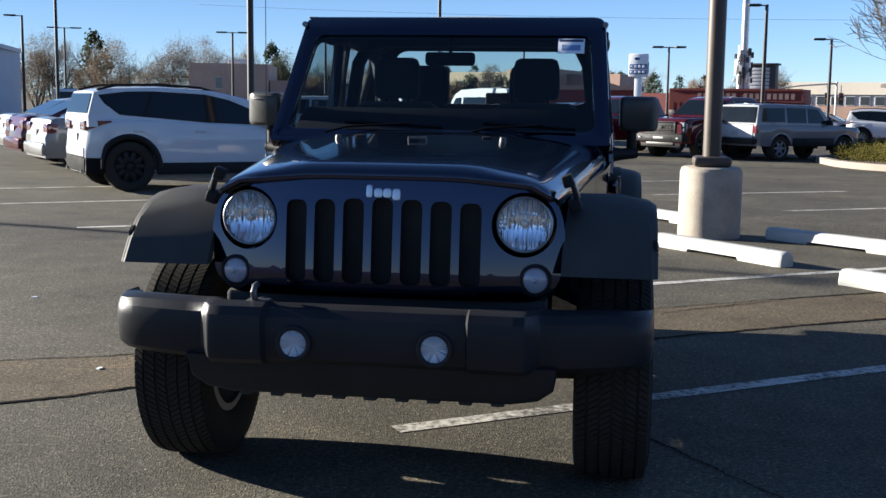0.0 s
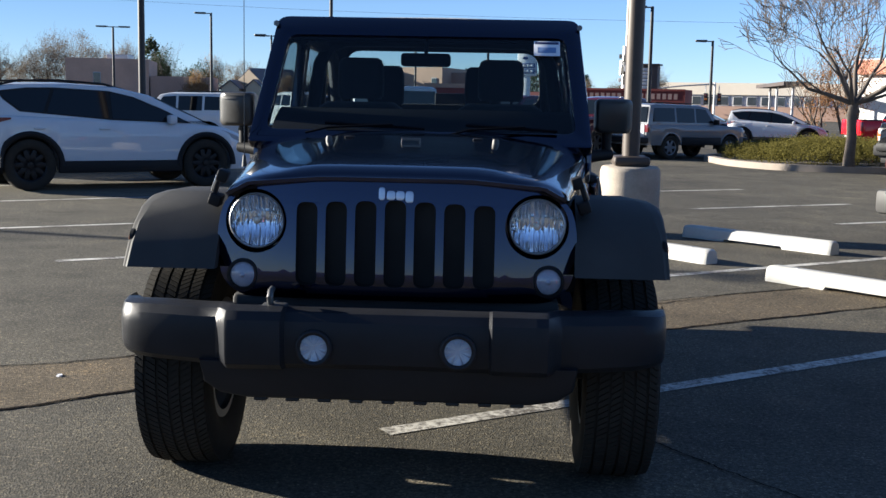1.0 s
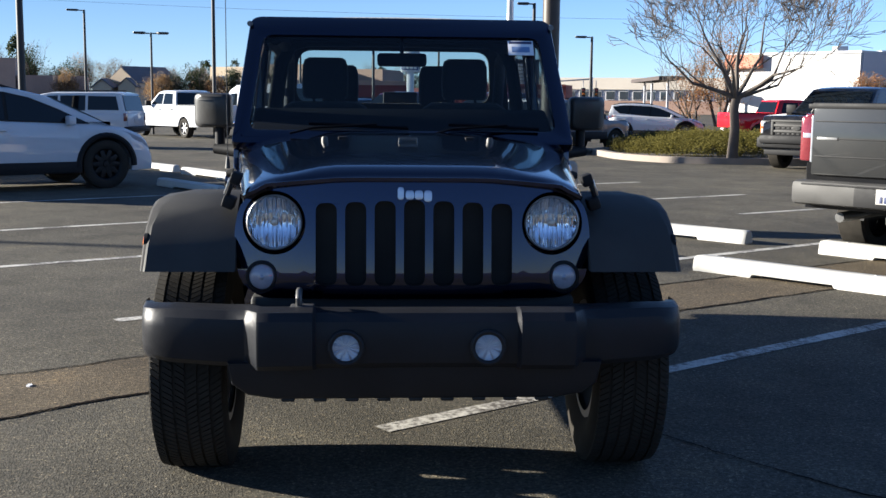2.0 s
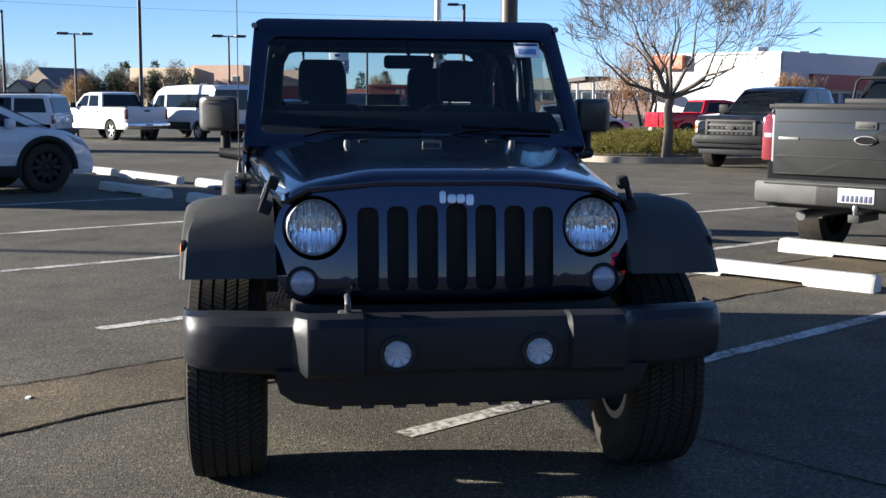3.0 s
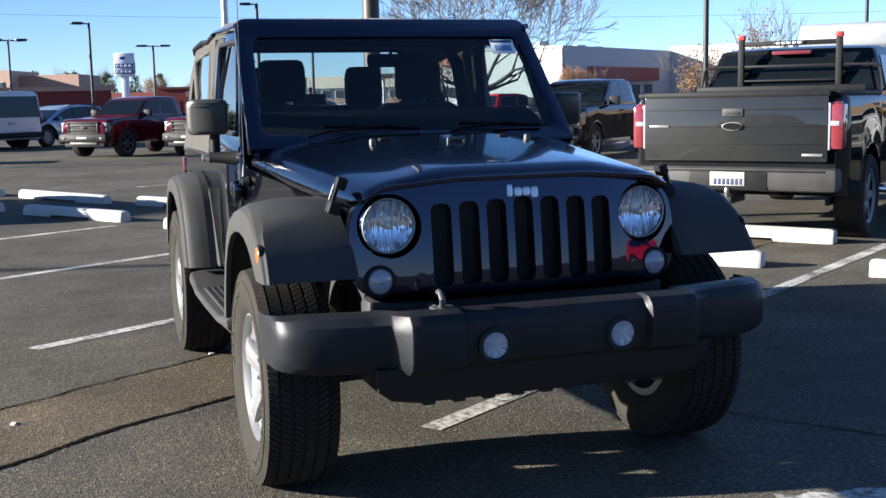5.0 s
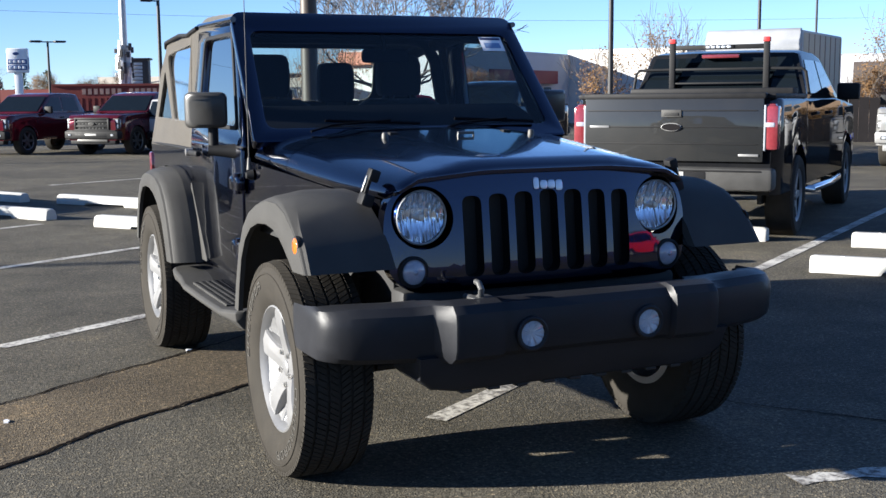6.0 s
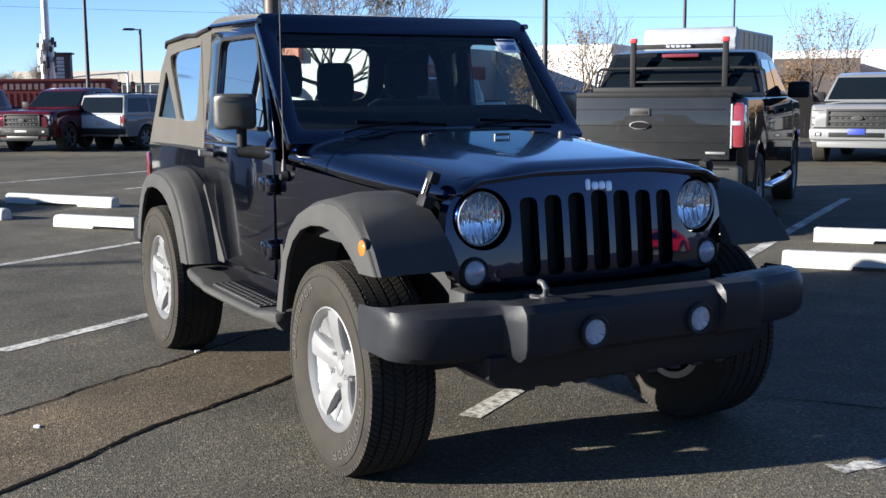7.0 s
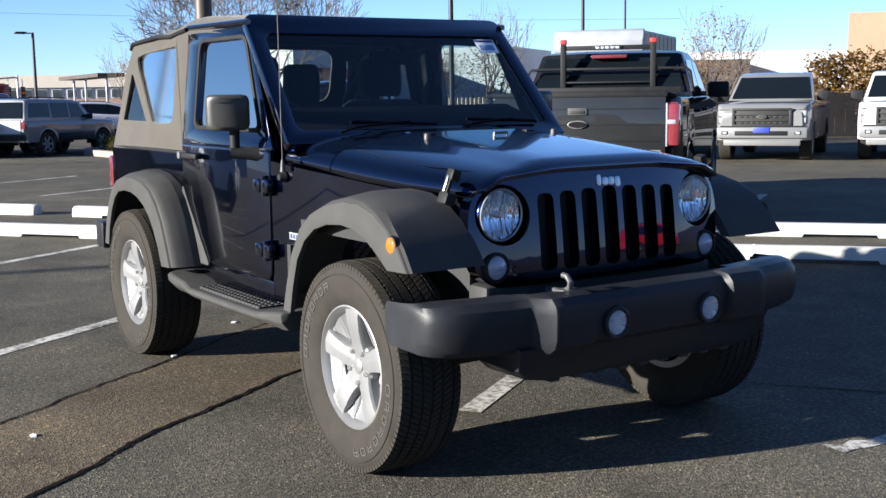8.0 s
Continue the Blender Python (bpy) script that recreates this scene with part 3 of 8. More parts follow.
outer = rounded([(-0.53, 0.702), (-0.600, 0.76), (-0.618, 0.92), (-0.594, 1.032), (-0.50, 1.082), (-0.25, 1.103), (0.25, 1.103), (0.50, 1.082),
                 (0.594, 1.032), (0.618, 0.92), (0.600, 0.76), (0.53, 0.702)], 0.05, 3)
holes = []
for i in range(-3, 4):
    top = 1.040 - 0.004 * abs(i)
    holes.append(rounded([(i * 0.1 - 0.036, 0.748), (i * 0.1 - 0.036, top), (i * 0.1 + 0.036, top), (i * 0.1 + 0.036, 0.748)], 0.030, 4))
for s in (-1, 1):
    holes.append([(s * 0.478 + 0.108 * math.cos(a), 0.959 + 0.108 * math.sin(a)) for a in frange(0, 2 * math.pi, 41)[:-1]])
bm = sheet(outer, holes, 0.055, 0.0)
for z in frange(0.73, 1.09, 19):
    bmesh.ops.bisect_plane(bm, geom=bm.verts[:] + bm.edges[:] + bm.faces[:], plane_co=(0, z, 0), plane_no=(0, 1, 0))
for x in frange(-0.6, 0.6, 25):
    bmesh.ops.bisect_plane(bm, geom=bm.verts[:] + bm.edges[:] + bm.faces[:], plane_co=(x + 0.0003, 0, 0), plane_no=(1, 0, 0))
bmesh.ops.triangulate(bm, faces=[f for f in bm.faces if len(f.verts) > 4])
warp(bm, lambda c: Vector((c.x, grille_y(c.x, c.y) - c.z, c.y)))
GRILLE = part("grille", bm, M_BLACK, CAR, "black seven-slot grille panel", 30)
bm = bmesh.new()
box(bm, (-0.36, -0.36, 0.70), (0.36, -0.34, 1.05))
part("radiator", bm, M_DARK, CAR)
bm = bmesh.new()
box(bm, (-0.56, -0.40, 0.56), (0.56, -0.28, 0.71), 0.02)
part("crossmember", bm, M_DARK, CAR)

# plain raised badge shapes on the grille
for x, w, h, dz in ((-0.047, 0.018, 0.040, 0.0), (-0.016, 0.026, 0.028, -0.005), (0.015, 0.026, 0.028, -0.005), (0.046, 0.024, 0.036, -0.009)):
    bm = sheet(rounded([(x - w / 2, -h / 2), (x + w / 2, -h / 2), (x + w / 2, h / 2), (x - w / 2, h / 2)], 0.009, 3), [], 0.006, 0.0015)
    warp(bm, lambda c, dz=dz: Vector((c.x, grille_y(c.x, 1.062 + c.y) - 0.030 - c.z, 1.062 + c.y + dz)))
    part("badge", bm, M_BADGE, GRILLE, "plain silver badge shape")


def facing_front(x, y, z):
    """Local z points to the front."""
    return Matrix.Translation((x, y, z)) @ Matrix.Rotation(radians(90), 4, "X")


def head_lamp(s):
    m = facing_front(s * 0.478, -0.372, 0.959)
    bm = bmesh.new()
    lathe(bm, [(0.101, -0.02), (0.101, 0.003), (0.0965, 0.010), (0.0945, 0.0), (0.0945, -0.05)], 40, m)
    ring = part("headlight", bm, M_BLACK, CAR, "round headlight with fluted clear lens")
    bm = bmesh.new()
    lathe(bm, [(0.0885, 0.006), (0.0918, 0.013), (0.0955, 0.009), (0.0955, -0.01)], 40, m)
    part("chrome_ring", bm, M_GALV, ring)
    bm = bmesh.new()
    cols = []
    for k in range(67):
        u = -0.0885 + 0.177 * k / 66
        hgt = math.sqrt(max(1e-8, 0.0888 ** 2 - u * u))
        col = []
        for j in range(13):
            v = hgt * (-1 + j / 6)
            rr = math.hypot(u, v) / 0.0888
            flute = 0.0085 * abs((k % 6) / 3 - 1) * (1 if abs(v) > 0.012 else 0.25) * (0.6 + 0.4 * math.sin(k * 1.7))
            col.append(m @ Vector((u, v, -0.034 + 0.028 * rr * rr + flute + (0.006 if v > 0.03 else 0.0))))
        cols.append(col)
    loft(bm, cols, False, False)
    part("reflector", bm, M_REFLECTOR, ring, "", 20)
    bm = bmesh.new()
    lathe(bm, [(0.0, 0.012), (0.010, 0.011), (0.013, 0.004), (0.013, -0.035)], 16, m)
    part("bulb_shield", bm, M_STEEL, ring)
    bm = bmesh.new()
    rings = []
    for k in range(9):
        r = 0.0888 * k / 8 + 0.0004
        rings.append([m @ Vector((r * math.cos(a), r * math.sin(a), 0.008 + 0.012 * (1 - (r / 0.0888) ** 2))) for a in frange(0, 2 * math.pi, 41)[:-1]])
    loft(bm, rings, True, False)
    part("lens", bm, M_LENS, ring, "", 80).visible_shadow = False


def signal_lamp(s):
    m = facing_front(s * 0.519, -0.408, 0.776)
    bm = bmesh.new()
    lathe(bm, [(0.056, -0.03), (0.055, 0.004), (0.046, 0.009), (0.043, 0.0)], 32, m)
    ring = part("turn_signal", bm, M_MATTE, CAR, "round smoked turn signal lamp")
    bm = bmesh.new()
    lathe(bm, [(0.0005, 0.016), (0.02, 0.014), (0.036, 0.008), (0.044, 0.0)], 28, m)
    part("lens", bm, M_SMOKE, ring, "", 80)
    bm = bmesh.new()
    lathe(bm, [(0.0005, 0.021), (0.008, 0.019), (0.010, 0.012)], 12, m)
    part("lens_boss", bm, M_SMOKE, ring, "", 80)


for s in (-1, 1):
    head_lamp(s)
    signal_lamp(s)

# ---- front bumper ----
FRONT = [(0.0, -0.709), (0.324, -0.709), (0.334, -0.734), (0.502, -0.737), (0.510, -0.733), (0.546, -0.666), (0.556, -0.658), (0.62, -0.650), (0.78, -0.618), (0.83, -0.602), (0.862, -0.585), (0.886, -0.561), (0.902, -0.530), (0.911, -0.48), (0.917, -0.39)]


def bumper_ring(x):
    ax = abs(x)
    yf = lerp(FRONT, ax)
    zt = lerp([(0.0, 0.710), (0.324, 0.710), (0.334, 0.716), (0.520, 0.716), (0.566, 0.708), (0.80, 0.709), (0.90, 0.700), (0.917, 0.690)], ax)
    zb = lerp([(0.0, 0.520), (0.53, 0.516), (0.60, 0.512), (0.80, 0.518), (0.90, 0.528), (0.917, 0.538)], ax)
    yb = min(yf + 0.20, -0.30)
    return [(x, yb, zt - 0.02), (x, yf + 0.075, zt), (x, yf + 0.03, zt - 0.010), (x, yf + 0.006, zt - 0.035), (x, yf, zt - 0.065),
            (x, yf + 0.002, zb + 0.05), (x, yf + 0.012, zb + 0.02), (x, yf + 0.04, zb), (x, yb, zb + 0.005)]


xs = [0.0, 0.12, 0.324, 0.334, 0.42, 0.47, 0.502, 0.510, 0.546, 0.556, 0.62, 0.71, 0.78, 0.81, 0.83, 0.848, 0.862, 0.875, 0.886, 0.895, 0.902, 0.908, 0.911, 0.914, 0.917]
xs = [-x for x in reversed(xs)] + xs[1:]
bm = bmesh.new()
loft(bm, [bumper_ring(x) for x in xs])
BUMPER = part("front_bumper", bm, M_BUMPER, CAR, "wide dark grey moulded bumper", 30)

bm = bmesh.new()
prism(bm, [(-0.61, 0.535), (-0.60, 0.455), (-0.55, 0.416), (-0.46, 0.400), (0.46, 0.400), (0.55, 0.416), (0.60, 0.455), (0.61, 0.535)], -0.665, -0.42,
      lambda u, v, w: Vector((u, w + 0.35 * (0.535 - v), v)), 0.012)
part("air_dam", bm, M_BUMPER, BUMPER)
for k in range(9):
    bm = bmesh.new()
    x = -0.42 + k * 0.105
    box(bm, (x - 0.022, -0.612, 0.390), (x + 0.022, -0.55, 0.404), 0.005)
    part("clip", bm, M_DARK, BUMPER)
for s in (-1, 1):
    m = facing_front(s * 0.228, -0.718, 0.594)
    bm = bmesh.new()
    lathe(bm, [(0.060, -0.02), (0.058, 0.003), (0.052, 0.006), (0.046, 0.004), (0.043, 0.002), (0.043, -0.03)], 32, m)
    fog = part("fog_lamp", bm, M_BUMPER, BUMPER, "round clear fog lamp")
    bm = bmesh.new()
    rings = []
    for k in range(9):
        r = 0.0425 * k / 8 + 0.0003
        rings.append([m @ Vector((r * math.cos(a), r * math.sin(a), -0.008 + 0.006 * (r / 0.0425) ** 2 + 0.0014 * math.sin(16 * a) * (r / 0.0425))) for a in frange(0, 2 * math.pi, 41)[:-1]])
    loft(bm, rings, True, False)
    part("reflector", bm, M_FOGLAMP, fog, "", 30)
    bm = bmesh.new()
    lathe(bm, [(0.0003, 0.010), (0.025, 0.008), (0.0425, 0.003)], 28, m)
    part("lens", bm, M_LENS, fog, "", 80).visible_shadow = False

# tow hook
bm = bmesh.new()
tube(bm, [(-0.380, -0.52, 0.700), (-0.380, -0.61, 0.705), (-0.380, -0.640, 0.722), (-0.380, -0.645, 0.742), (-0.380, -0.628, 0.760), (-0.380, -0.605, 0.762)], 0.0105, 10)
part("tow_hook", bm, M_HOOK, BUMPER, "steel tow hook")
bm = bmesh.new()
box(bm, (-0.41, -0.655, 0.700), (-0.33, -0.59, 0.716), 0.006)
part("hook_plate", bm, M_HOOK, BUMPER)


# ---- flares ----
def flare(name, outline, inline, inner, s):
    bm = bmesh.new()
    rings = []
    n = len(outline)
    for i in range(n):
        po, pi = Vector(outline[i]), Vector(inline[i])
        d = po - pi
        up = d.normalized()
        bx = lerp(inner, po.x) if isinstance(inner, list) else inner

        def at(x, f, lift=0.0):
            q = pi + d * f + up * lift
            return (s * x, q.x, q.y)

        q = lerp([(-0.46, 0.12), (-0.28, 0.18), (0.0, 0.9), (0.10, 1.0)], po.x)
        # the crease of the lip drops away behind the lamp
        fc = lerp([(-0.46, 0.05), (-0.30, 0.06), (-0.08, 0.20), (0.10, 0.27)], po.x)
        rings.append([at(bx, 1.0, 0.006), at(bx + 0.06, 1.0, 0.008), at(0.921 - 0.151 * q, 1.0, 0.008), at(0.921 - 0.086 * q, 1.0 - fc * 0.1), at(0.921 - 0.039 * q, 1.0 - fc * 0.36), at(0.921 - 0.016 * q, 1.0 - fc * 0.72), at(0.921 - 0.010 * q, 1.0 - fc * 0.94), at(0.921, 1.0 - fc * 1.08), at(0.924, 0.45),
                      at(0.926, 0.06), at(0.924, 0.0), at(0.905, 0.0), at(0.895, 0.40), at(0.86, 0.62), at(bx, 0.70)])
    loft(bm, rings)
    return part(name, bm, M_PLASTIC, CAR, "grey textured plastic wheel flare", 26)


F_OUT = [(0.525, 0.535), (0.490, 0.64), (0.430, 0.78), (0.350, 0.895), (0.250, 0.965), (0.13, 1.010), (-0.02, 1.034), (-0.14, 1.026), (-0.24, 0.993), (-0.33, 0.937), (-0.40, 0.872), (-0.455, 0.800)]
F_IN = [(0.43, 0.535), (0.40, 0.64), (0.355, 0.755), (0.29, 0.835), (0.205, 0.888), (0.10, 0.916), (-0.01, 0.924), (-0.10, 0.915), (-0.175, 0.892), (-0.235, 0.860), (-0.285, 0.828), (-0.33, 0.797)]
R_OUT = [(1.755, 0.55), (1.80, 0.66), (1.86, 0.78), (1.93, 0.875), (2.02, 0.945), (2.14, 0.985), (2.30, 1.0), (2.45, 0.995), (2.57, 0.965), (2.67, 0.91), (2.74, 0.83), (2.80, 0.72), (2.85, 0.575)]
R_IN = [(1.90, 0.545), (1.945, 0.64), (1.995, 0.72), (2.055, 0.785), (2.13, 0.835), (2.22, 0.872), (2.32, 0.892), (2.43, 0.895), (2.53, 0.882), (2.60, 0.84), (2.66, 0.77), (2.71, 0.68), (2.745, 0.57)]
for s in (-1, 1):
    flare("front_flare", F_OUT, F_IN, [(-0.46, 0.605), (0.0, 0.625), (0.53, 0.70)], s)
    flare("rear_flare", R_OUT, R_IN, 0.748, s)
    m = Matrix.Translation((s * 0.918, -0.349, 0.882)) @ Matrix.Rotation(radians(90 * s), 4, "Y")
    bm = bmesh.new()
    lathe(bm, [(0.036, -0.010), (0.035, 0.001), (0.030, 0.002)], 24, m)
    mk = part("side_marker", bm, M_MATTE, CAR, "amber side marker lamp")
    bm = bmesh.new()
    lathe(bm, [(0.0004, 0.008), (0.018, 0.007), (0.027, 0.004), (0.031, 0.0)], 24, m)
    part("lens", bm, M_AMBER, mk, "", 80)

# wheel wells
for s in (-1, 1):
    bm = bmesh.new()
    box(bm, (min(s * 0.50, s * 0.54), -0.27, 0.585), (max(s * 0.50, s * 0.54), 0.44, 1.0))
    box(bm, (min(s * 0.50, s * 0.90), 0.46, 0.60), (max(s * 0.50, s * 0.90), 0.49, 0.80))
    box(bm, (min(s * 0.56, s * 0.85), -0.28, 0.86), (max(s * 0.56, s * 0.85), 0.46, 0.90))
    part("inner_fender", bm, M_DARK, CAR)
    bm = bmesh.new()
    box(bm, (min(s * 0.52, s * 0.56), 1.9, 0.45), (max(s * 0.52, s * 0.56), 2.95, 1.0))
    box(bm, (min(s * 0.52, s * 0.76), 1.9, 0.93), (max(s * 0.52, s * 0.76), 2.9, 0.97))
    part("rear_wheel_well", bm, M_DARK, CAR)


# ---- tub, doors and windows ----
def side_x(z):
    return 0.760 if z < 1.11 else 0.760 - (z - 1.11) * 0.115


def side_map(s, shift=0.0):
    return lambda c: Vector((s * (side_x(c.y) + c.z + shift), c.x, c.y))


arch = [(2.424 + 0.50 * math.cos(a), 0.43 + 0.50 * math.sin(a)) for a in frange(math.pi - 0.14, 0.14, 15)]
for s in (-1, 1):
    bm = sheet([(1.962, 1.100), (1.962, 0.50), *arch, (3.09, 0.50), (3.10, 1.100)], [], 0.03, 0.004)
    warp(bm, side_map(s, -0.012))
    part("quarter_panel", bm, M_BLACK, CAR)
    bm = sheet([(0.93, 0.47), (1.97, 0.47), (1.97, 0.572), (0.93, 0.572)], [], 0.03, 0.006)
    warp(bm, side_map(s, -0.014))
    part("sill", bm, M_BLACK, CAR)
    bm = sheet(rounded([(0.938, 0.582), (1.72, 0.582), (1.954, 0.80), (1.954, 1.150), (0.938, 1.150)], [0.05, 0.12, 0.10, 0.01, 0.01], 5), [], 0.03, 0.006)
    warp(bm, side_map(s, -0.006))
    door = part("door", bm, M_BLACK, CAR, "gloss black door")
    bm = sheet(rounded([(0.90, 1.155), (1.225, 1.700), (1.962, 1.700), (1.958, 1.155)], [0.02, 0.05, 0.05, 0.01], 4),
               [rounded([(1.04, 1.243), (1.262, 1.655), (1.795, 1.655), (1.795, 1.243)], [0.02, 0.05, 0.05, 0.03], 4)], 0.034, 0.006)
    warp(bm, side_map(s, -0.008))
    part("window_frame", bm, M_BLACK, door)
    bm = sheet(rounded([(1.022, 1.232), (1.252, 1.667), (1.808, 1.667), (1.808, 1.232)], 0.05, 4),
               [rounded([(1.040, 1.245), (1.262, 1.654), (1.794, 1.654), (1.794, 1.245)], 0.05, 4)], 0.018, 0.003)
    warp(bm, side_map(s, 0.006))
    part("window_seal", bm, M_MATTE, door)
    bm = bmesh.new()
    bm.faces.new([bm.verts.new((s * (side_x(z) - 0.006), y, z)) for y, z in ((1.02, 1.23), (1.25, 1.665), (1.81, 1.665), (1.81, 1.23))])
    part("window_pane", bm, M_SIDEGLASS, door, "tinted side glass")
    bm = bmesh.new()
    xs2 = sorted((s * 0.772, s * 0.800))
    box(bm, (xs2[0], 1.70, 1.083), (xs2[1], 1.90, 1.112), 0.010)
    part("door_handle", bm, M_MATTE, door, "black door handle")
    bm = bmesh.new()
    lathe(bm, [(0.0, 0.036), (0.018, 0.034), (0.021, 0.0)], 16, Matrix.Translation((s * 0.77, 1.915, 1.098)) @ Matrix.Rotation(radians(90 * s), 4, "Y"))
    part("lock_button", bm, M_STEEL, door)
    for z in (1.0, 0.715):
        bm = bmesh.new()
        xs2 = sorted((s * 0.762, s * 0.800))
        box(bm, (xs2[0], 0.965, z - 0.03), (xs2[1], 1.035, z + 0.03), 0.010)
        tube(bm, [(s * 0.785, 0.940, z - 0.045), (s * 0.785, 0.940, z + 0.045)], 0.016, 12)
        box(bm, (xs2[0], 0.885, z - 0.03), (xs2[1] - 0.012 if s > 0 else xs2[1], 0.935, z + 0.03), 0.008)
        part("hinge", bm, M_BLACK, door)
    # guard between the rear flare and the door
    bm = sheet(rounded([(1.645, 0.566), (1.79, 0.566), (1.965, 0.90), (1.955, 0.945), (1.900, 0.87)], 0.02, 3), [], 0.012, 0.003)
    warp(bm, side_map(s, 0.008))
    part("quarter_guard", bm, M_PLASTIC, CAR, "grey plastic guard ahead of the rear wheel")
    # mirror
    bm = bmesh.new()
    cx, cy, cz = s * 0.874, 1.10, 1.318
    rings = []
    for y, k in ((-0.062, 0.80), (-0.056, 0.91), (-0.040, 0.98), (-0.01, 1.0), (0.03, 1.0), (0.045, 0.97), (0.048, 0.9)):
        pts = rounded([(-0.088 * k, -0.079 * k), (0.088 * k, -0.079 * k), (0.088 * k, 0.079 * k), (-0.088 * k, 0.079 * k)], 0.030, 5)
        rings.append([(cx + u, cy + y + (0.075 * max(0.0, u * s / 0.088) ** 1.6 if y < 0.02 else 0.0) * (0.02 - y) / 0.082, cz + v) for u, v in pts])
    loft(bm, rings)
    mirror = part("side_mirror", bm, M_MIRRORCASE, CAR, "square grey plastic door mirror", 50)
    bm = bmesh.new()
    box(bm, (cx - 0.078, cy + 0.0485, cz - 0.068), (cx + 0.078, cy + 0.051, cz + 0.068))
    part("mirror_glass", bm, M_CHROME, mirror)
    bm = bmesh.new()
    tube(bm, [(s * 0.845, 1.10, 1.25), (s * 0.845, 1.10, 1.150)], 0.023, 12)
    tube(bm, [(s * 0.752, 1.05, 1.135), (s * 0.80, 1.07, 1.137), (s * 0.866, 1.10, 1.142)], [0.036, 0.028, 0.025], 12)
    part("mirror_arm", bm, M_MATTE, mirror)
    # cowl latch knob and bolt
    bm = bmesh.new()
    lathe(bm, [(0.0, 0.030), (0.014, 0.028), (0.020, 0.012), (0.024, 0.0)], 16, Matrix.Translation((s * 0.752, 0.80, 1.045)) @ Matrix.Rotation(radians(90 * s), 4, "Y"))
    part("cowl_knob", bm, M_MATTE, CAR)
    # hood latch: a rubber strap between two hooks, lying on the shoulder of the hood
    foot, head = Vector((s * 0.652, -0.278, 1.026)), Vector((s * 0.616, -0.286, 1.128))
    way = (head - foot).normalized()
    across = way.cross(Vector((s * 0.92, 0, 0.38))).normalized()
    m = Matrix.Translation(foot) @ Matrix((across, way, across.cross(way))).transposed().to_4x4()
    n = (head - foot).length
    latch = None
    for nm, lo, hi, bev, mat in (("hood_latch", (-0.014, -0.004, -0.007), (0.014, n - 0.02, 0.007), 0.004, M_MATTE), ("latch_base", (-0.030, -0.024, -0.034), (0.030, 0.020, 0.010), 0.008, M_MATTE),
                                 ("latch_link", (-0.006, 0.018, 0.0075), (0.006, n - 0.03, 0.015), 0.003, M_STEEL), ("latch_catch", (-0.022, n - 0.045, -0.028), (0.022, n - 0.002, 0.010), 0.007, M_MATTE)):
        bm = bmesh.new()
        box(bm, lo, hi, bev, 2, m)
        piece = part(nm, bm, mat, latch or CAR, "" if latch else "rubber hood latch with steel hook")
        latch = latch or piece
    # hood stop, washer nozzle
    bm = bmesh.new()
    lathe(bm, [(0.0, 0.034), (0.010, 0.033), (0.013, 0.026), (0.014, 0.0)], 14, Matrix.Translation((s * 0.332, 0.325, 1.194)))
    part("hood_bumper", bm, M_DULLSTEEL, CAR)
    bm = bmesh.new()
    box(bm, (s * 0.26 - 0.02, 0.40, 1.214), (s * 0.26 + 0.02, 0.44, 1.226), 0.005)
    part("washer_nozzle", bm, M_MATTE, CAR)

bm = bmesh.new()
tube(bm, [(-0.035, 0.27, 1.20), (-0.035, 0.27, 1.222), (0.035, 0.27, 1.222), (0.035, 0.27, 1.20)], 0.006, 8)
part("hood_loop", bm, M_HOOK, CAR)

# rear body
bm = bmesh.new()
box(bm, (-0.745, 3.075, 0.50), (0.745, 3.10, 1.10), 0.006)
part("tailgate", bm, M_BLACK, CAR)
bm = bmesh.new()
box(bm, (-0.74, 0.93, 0.48), (0.74, 3.08, 0.52))
part("floor_pan", bm, M_DARK, CAR)
for s in (-1, 1):
    bm = bmesh.new()
    box(bm, (min(s * 0.66, s * 0.775), 3.085, 0.86), (max(s * 0.66, s * 0.775), 3.15, 1.05), 0.012)
    part("tail_lamp", bm, M_REDLENS, CAR, "red tail lamp")
bm = bmesh.new()
box(bm, (-0.85, 3.10, 0.50), (0.85, 3.24, 0.66), 0.02)
part("rear_bumper", bm, M_BUMPER, CAR)

# windscreen frame; v runs up the slope
WS_LEN = math.hypot(0.49, 0.545)


def screen_map(shift=0.0):
    ny, nz = -0.545 / WS_LEN, 0.49 / WS_LEN
    return lambda c: Vector((c.x, 0.765 + 0.49 * c.y / WS_LEN + ny * (c.z + shift), 1.195 + 0.545 * c.y / WS_LEN + nz * (c.z + shift)))


bm = sheet(rounded([(-0.745, -0.01), (0.745, -0.01), (0.704, WS_LEN + 0.018), (-0.704, WS_LEN + 0.018)], [0.01, 0.01, 0.05, 0.05], 5),
           [rounded([(-0.690, 0.05), (0.690, 0.05), (0.652, 0.645), (-0.652, 0.645)], 0.06, 5)], 0.05, 0.008)
warp(bm, screen_map(-0.02))
SCREEN = part("windscreen_frame", bm, M_BLACK, CAR, "black windscreen frame", 40)
bm = bmesh.new()
f = screen_map(-0.006)
bm.faces.new([bm.verts.new(f(Vector((x, v, 0)))) for x, v in ((-0.70, 0.04), (0.70, 0.04), (0.66, 0.655), (-0.66, 0.655))])
part("windscreen", bm, M_WINDSCREEN, SCREEN, "clear laminated glass")
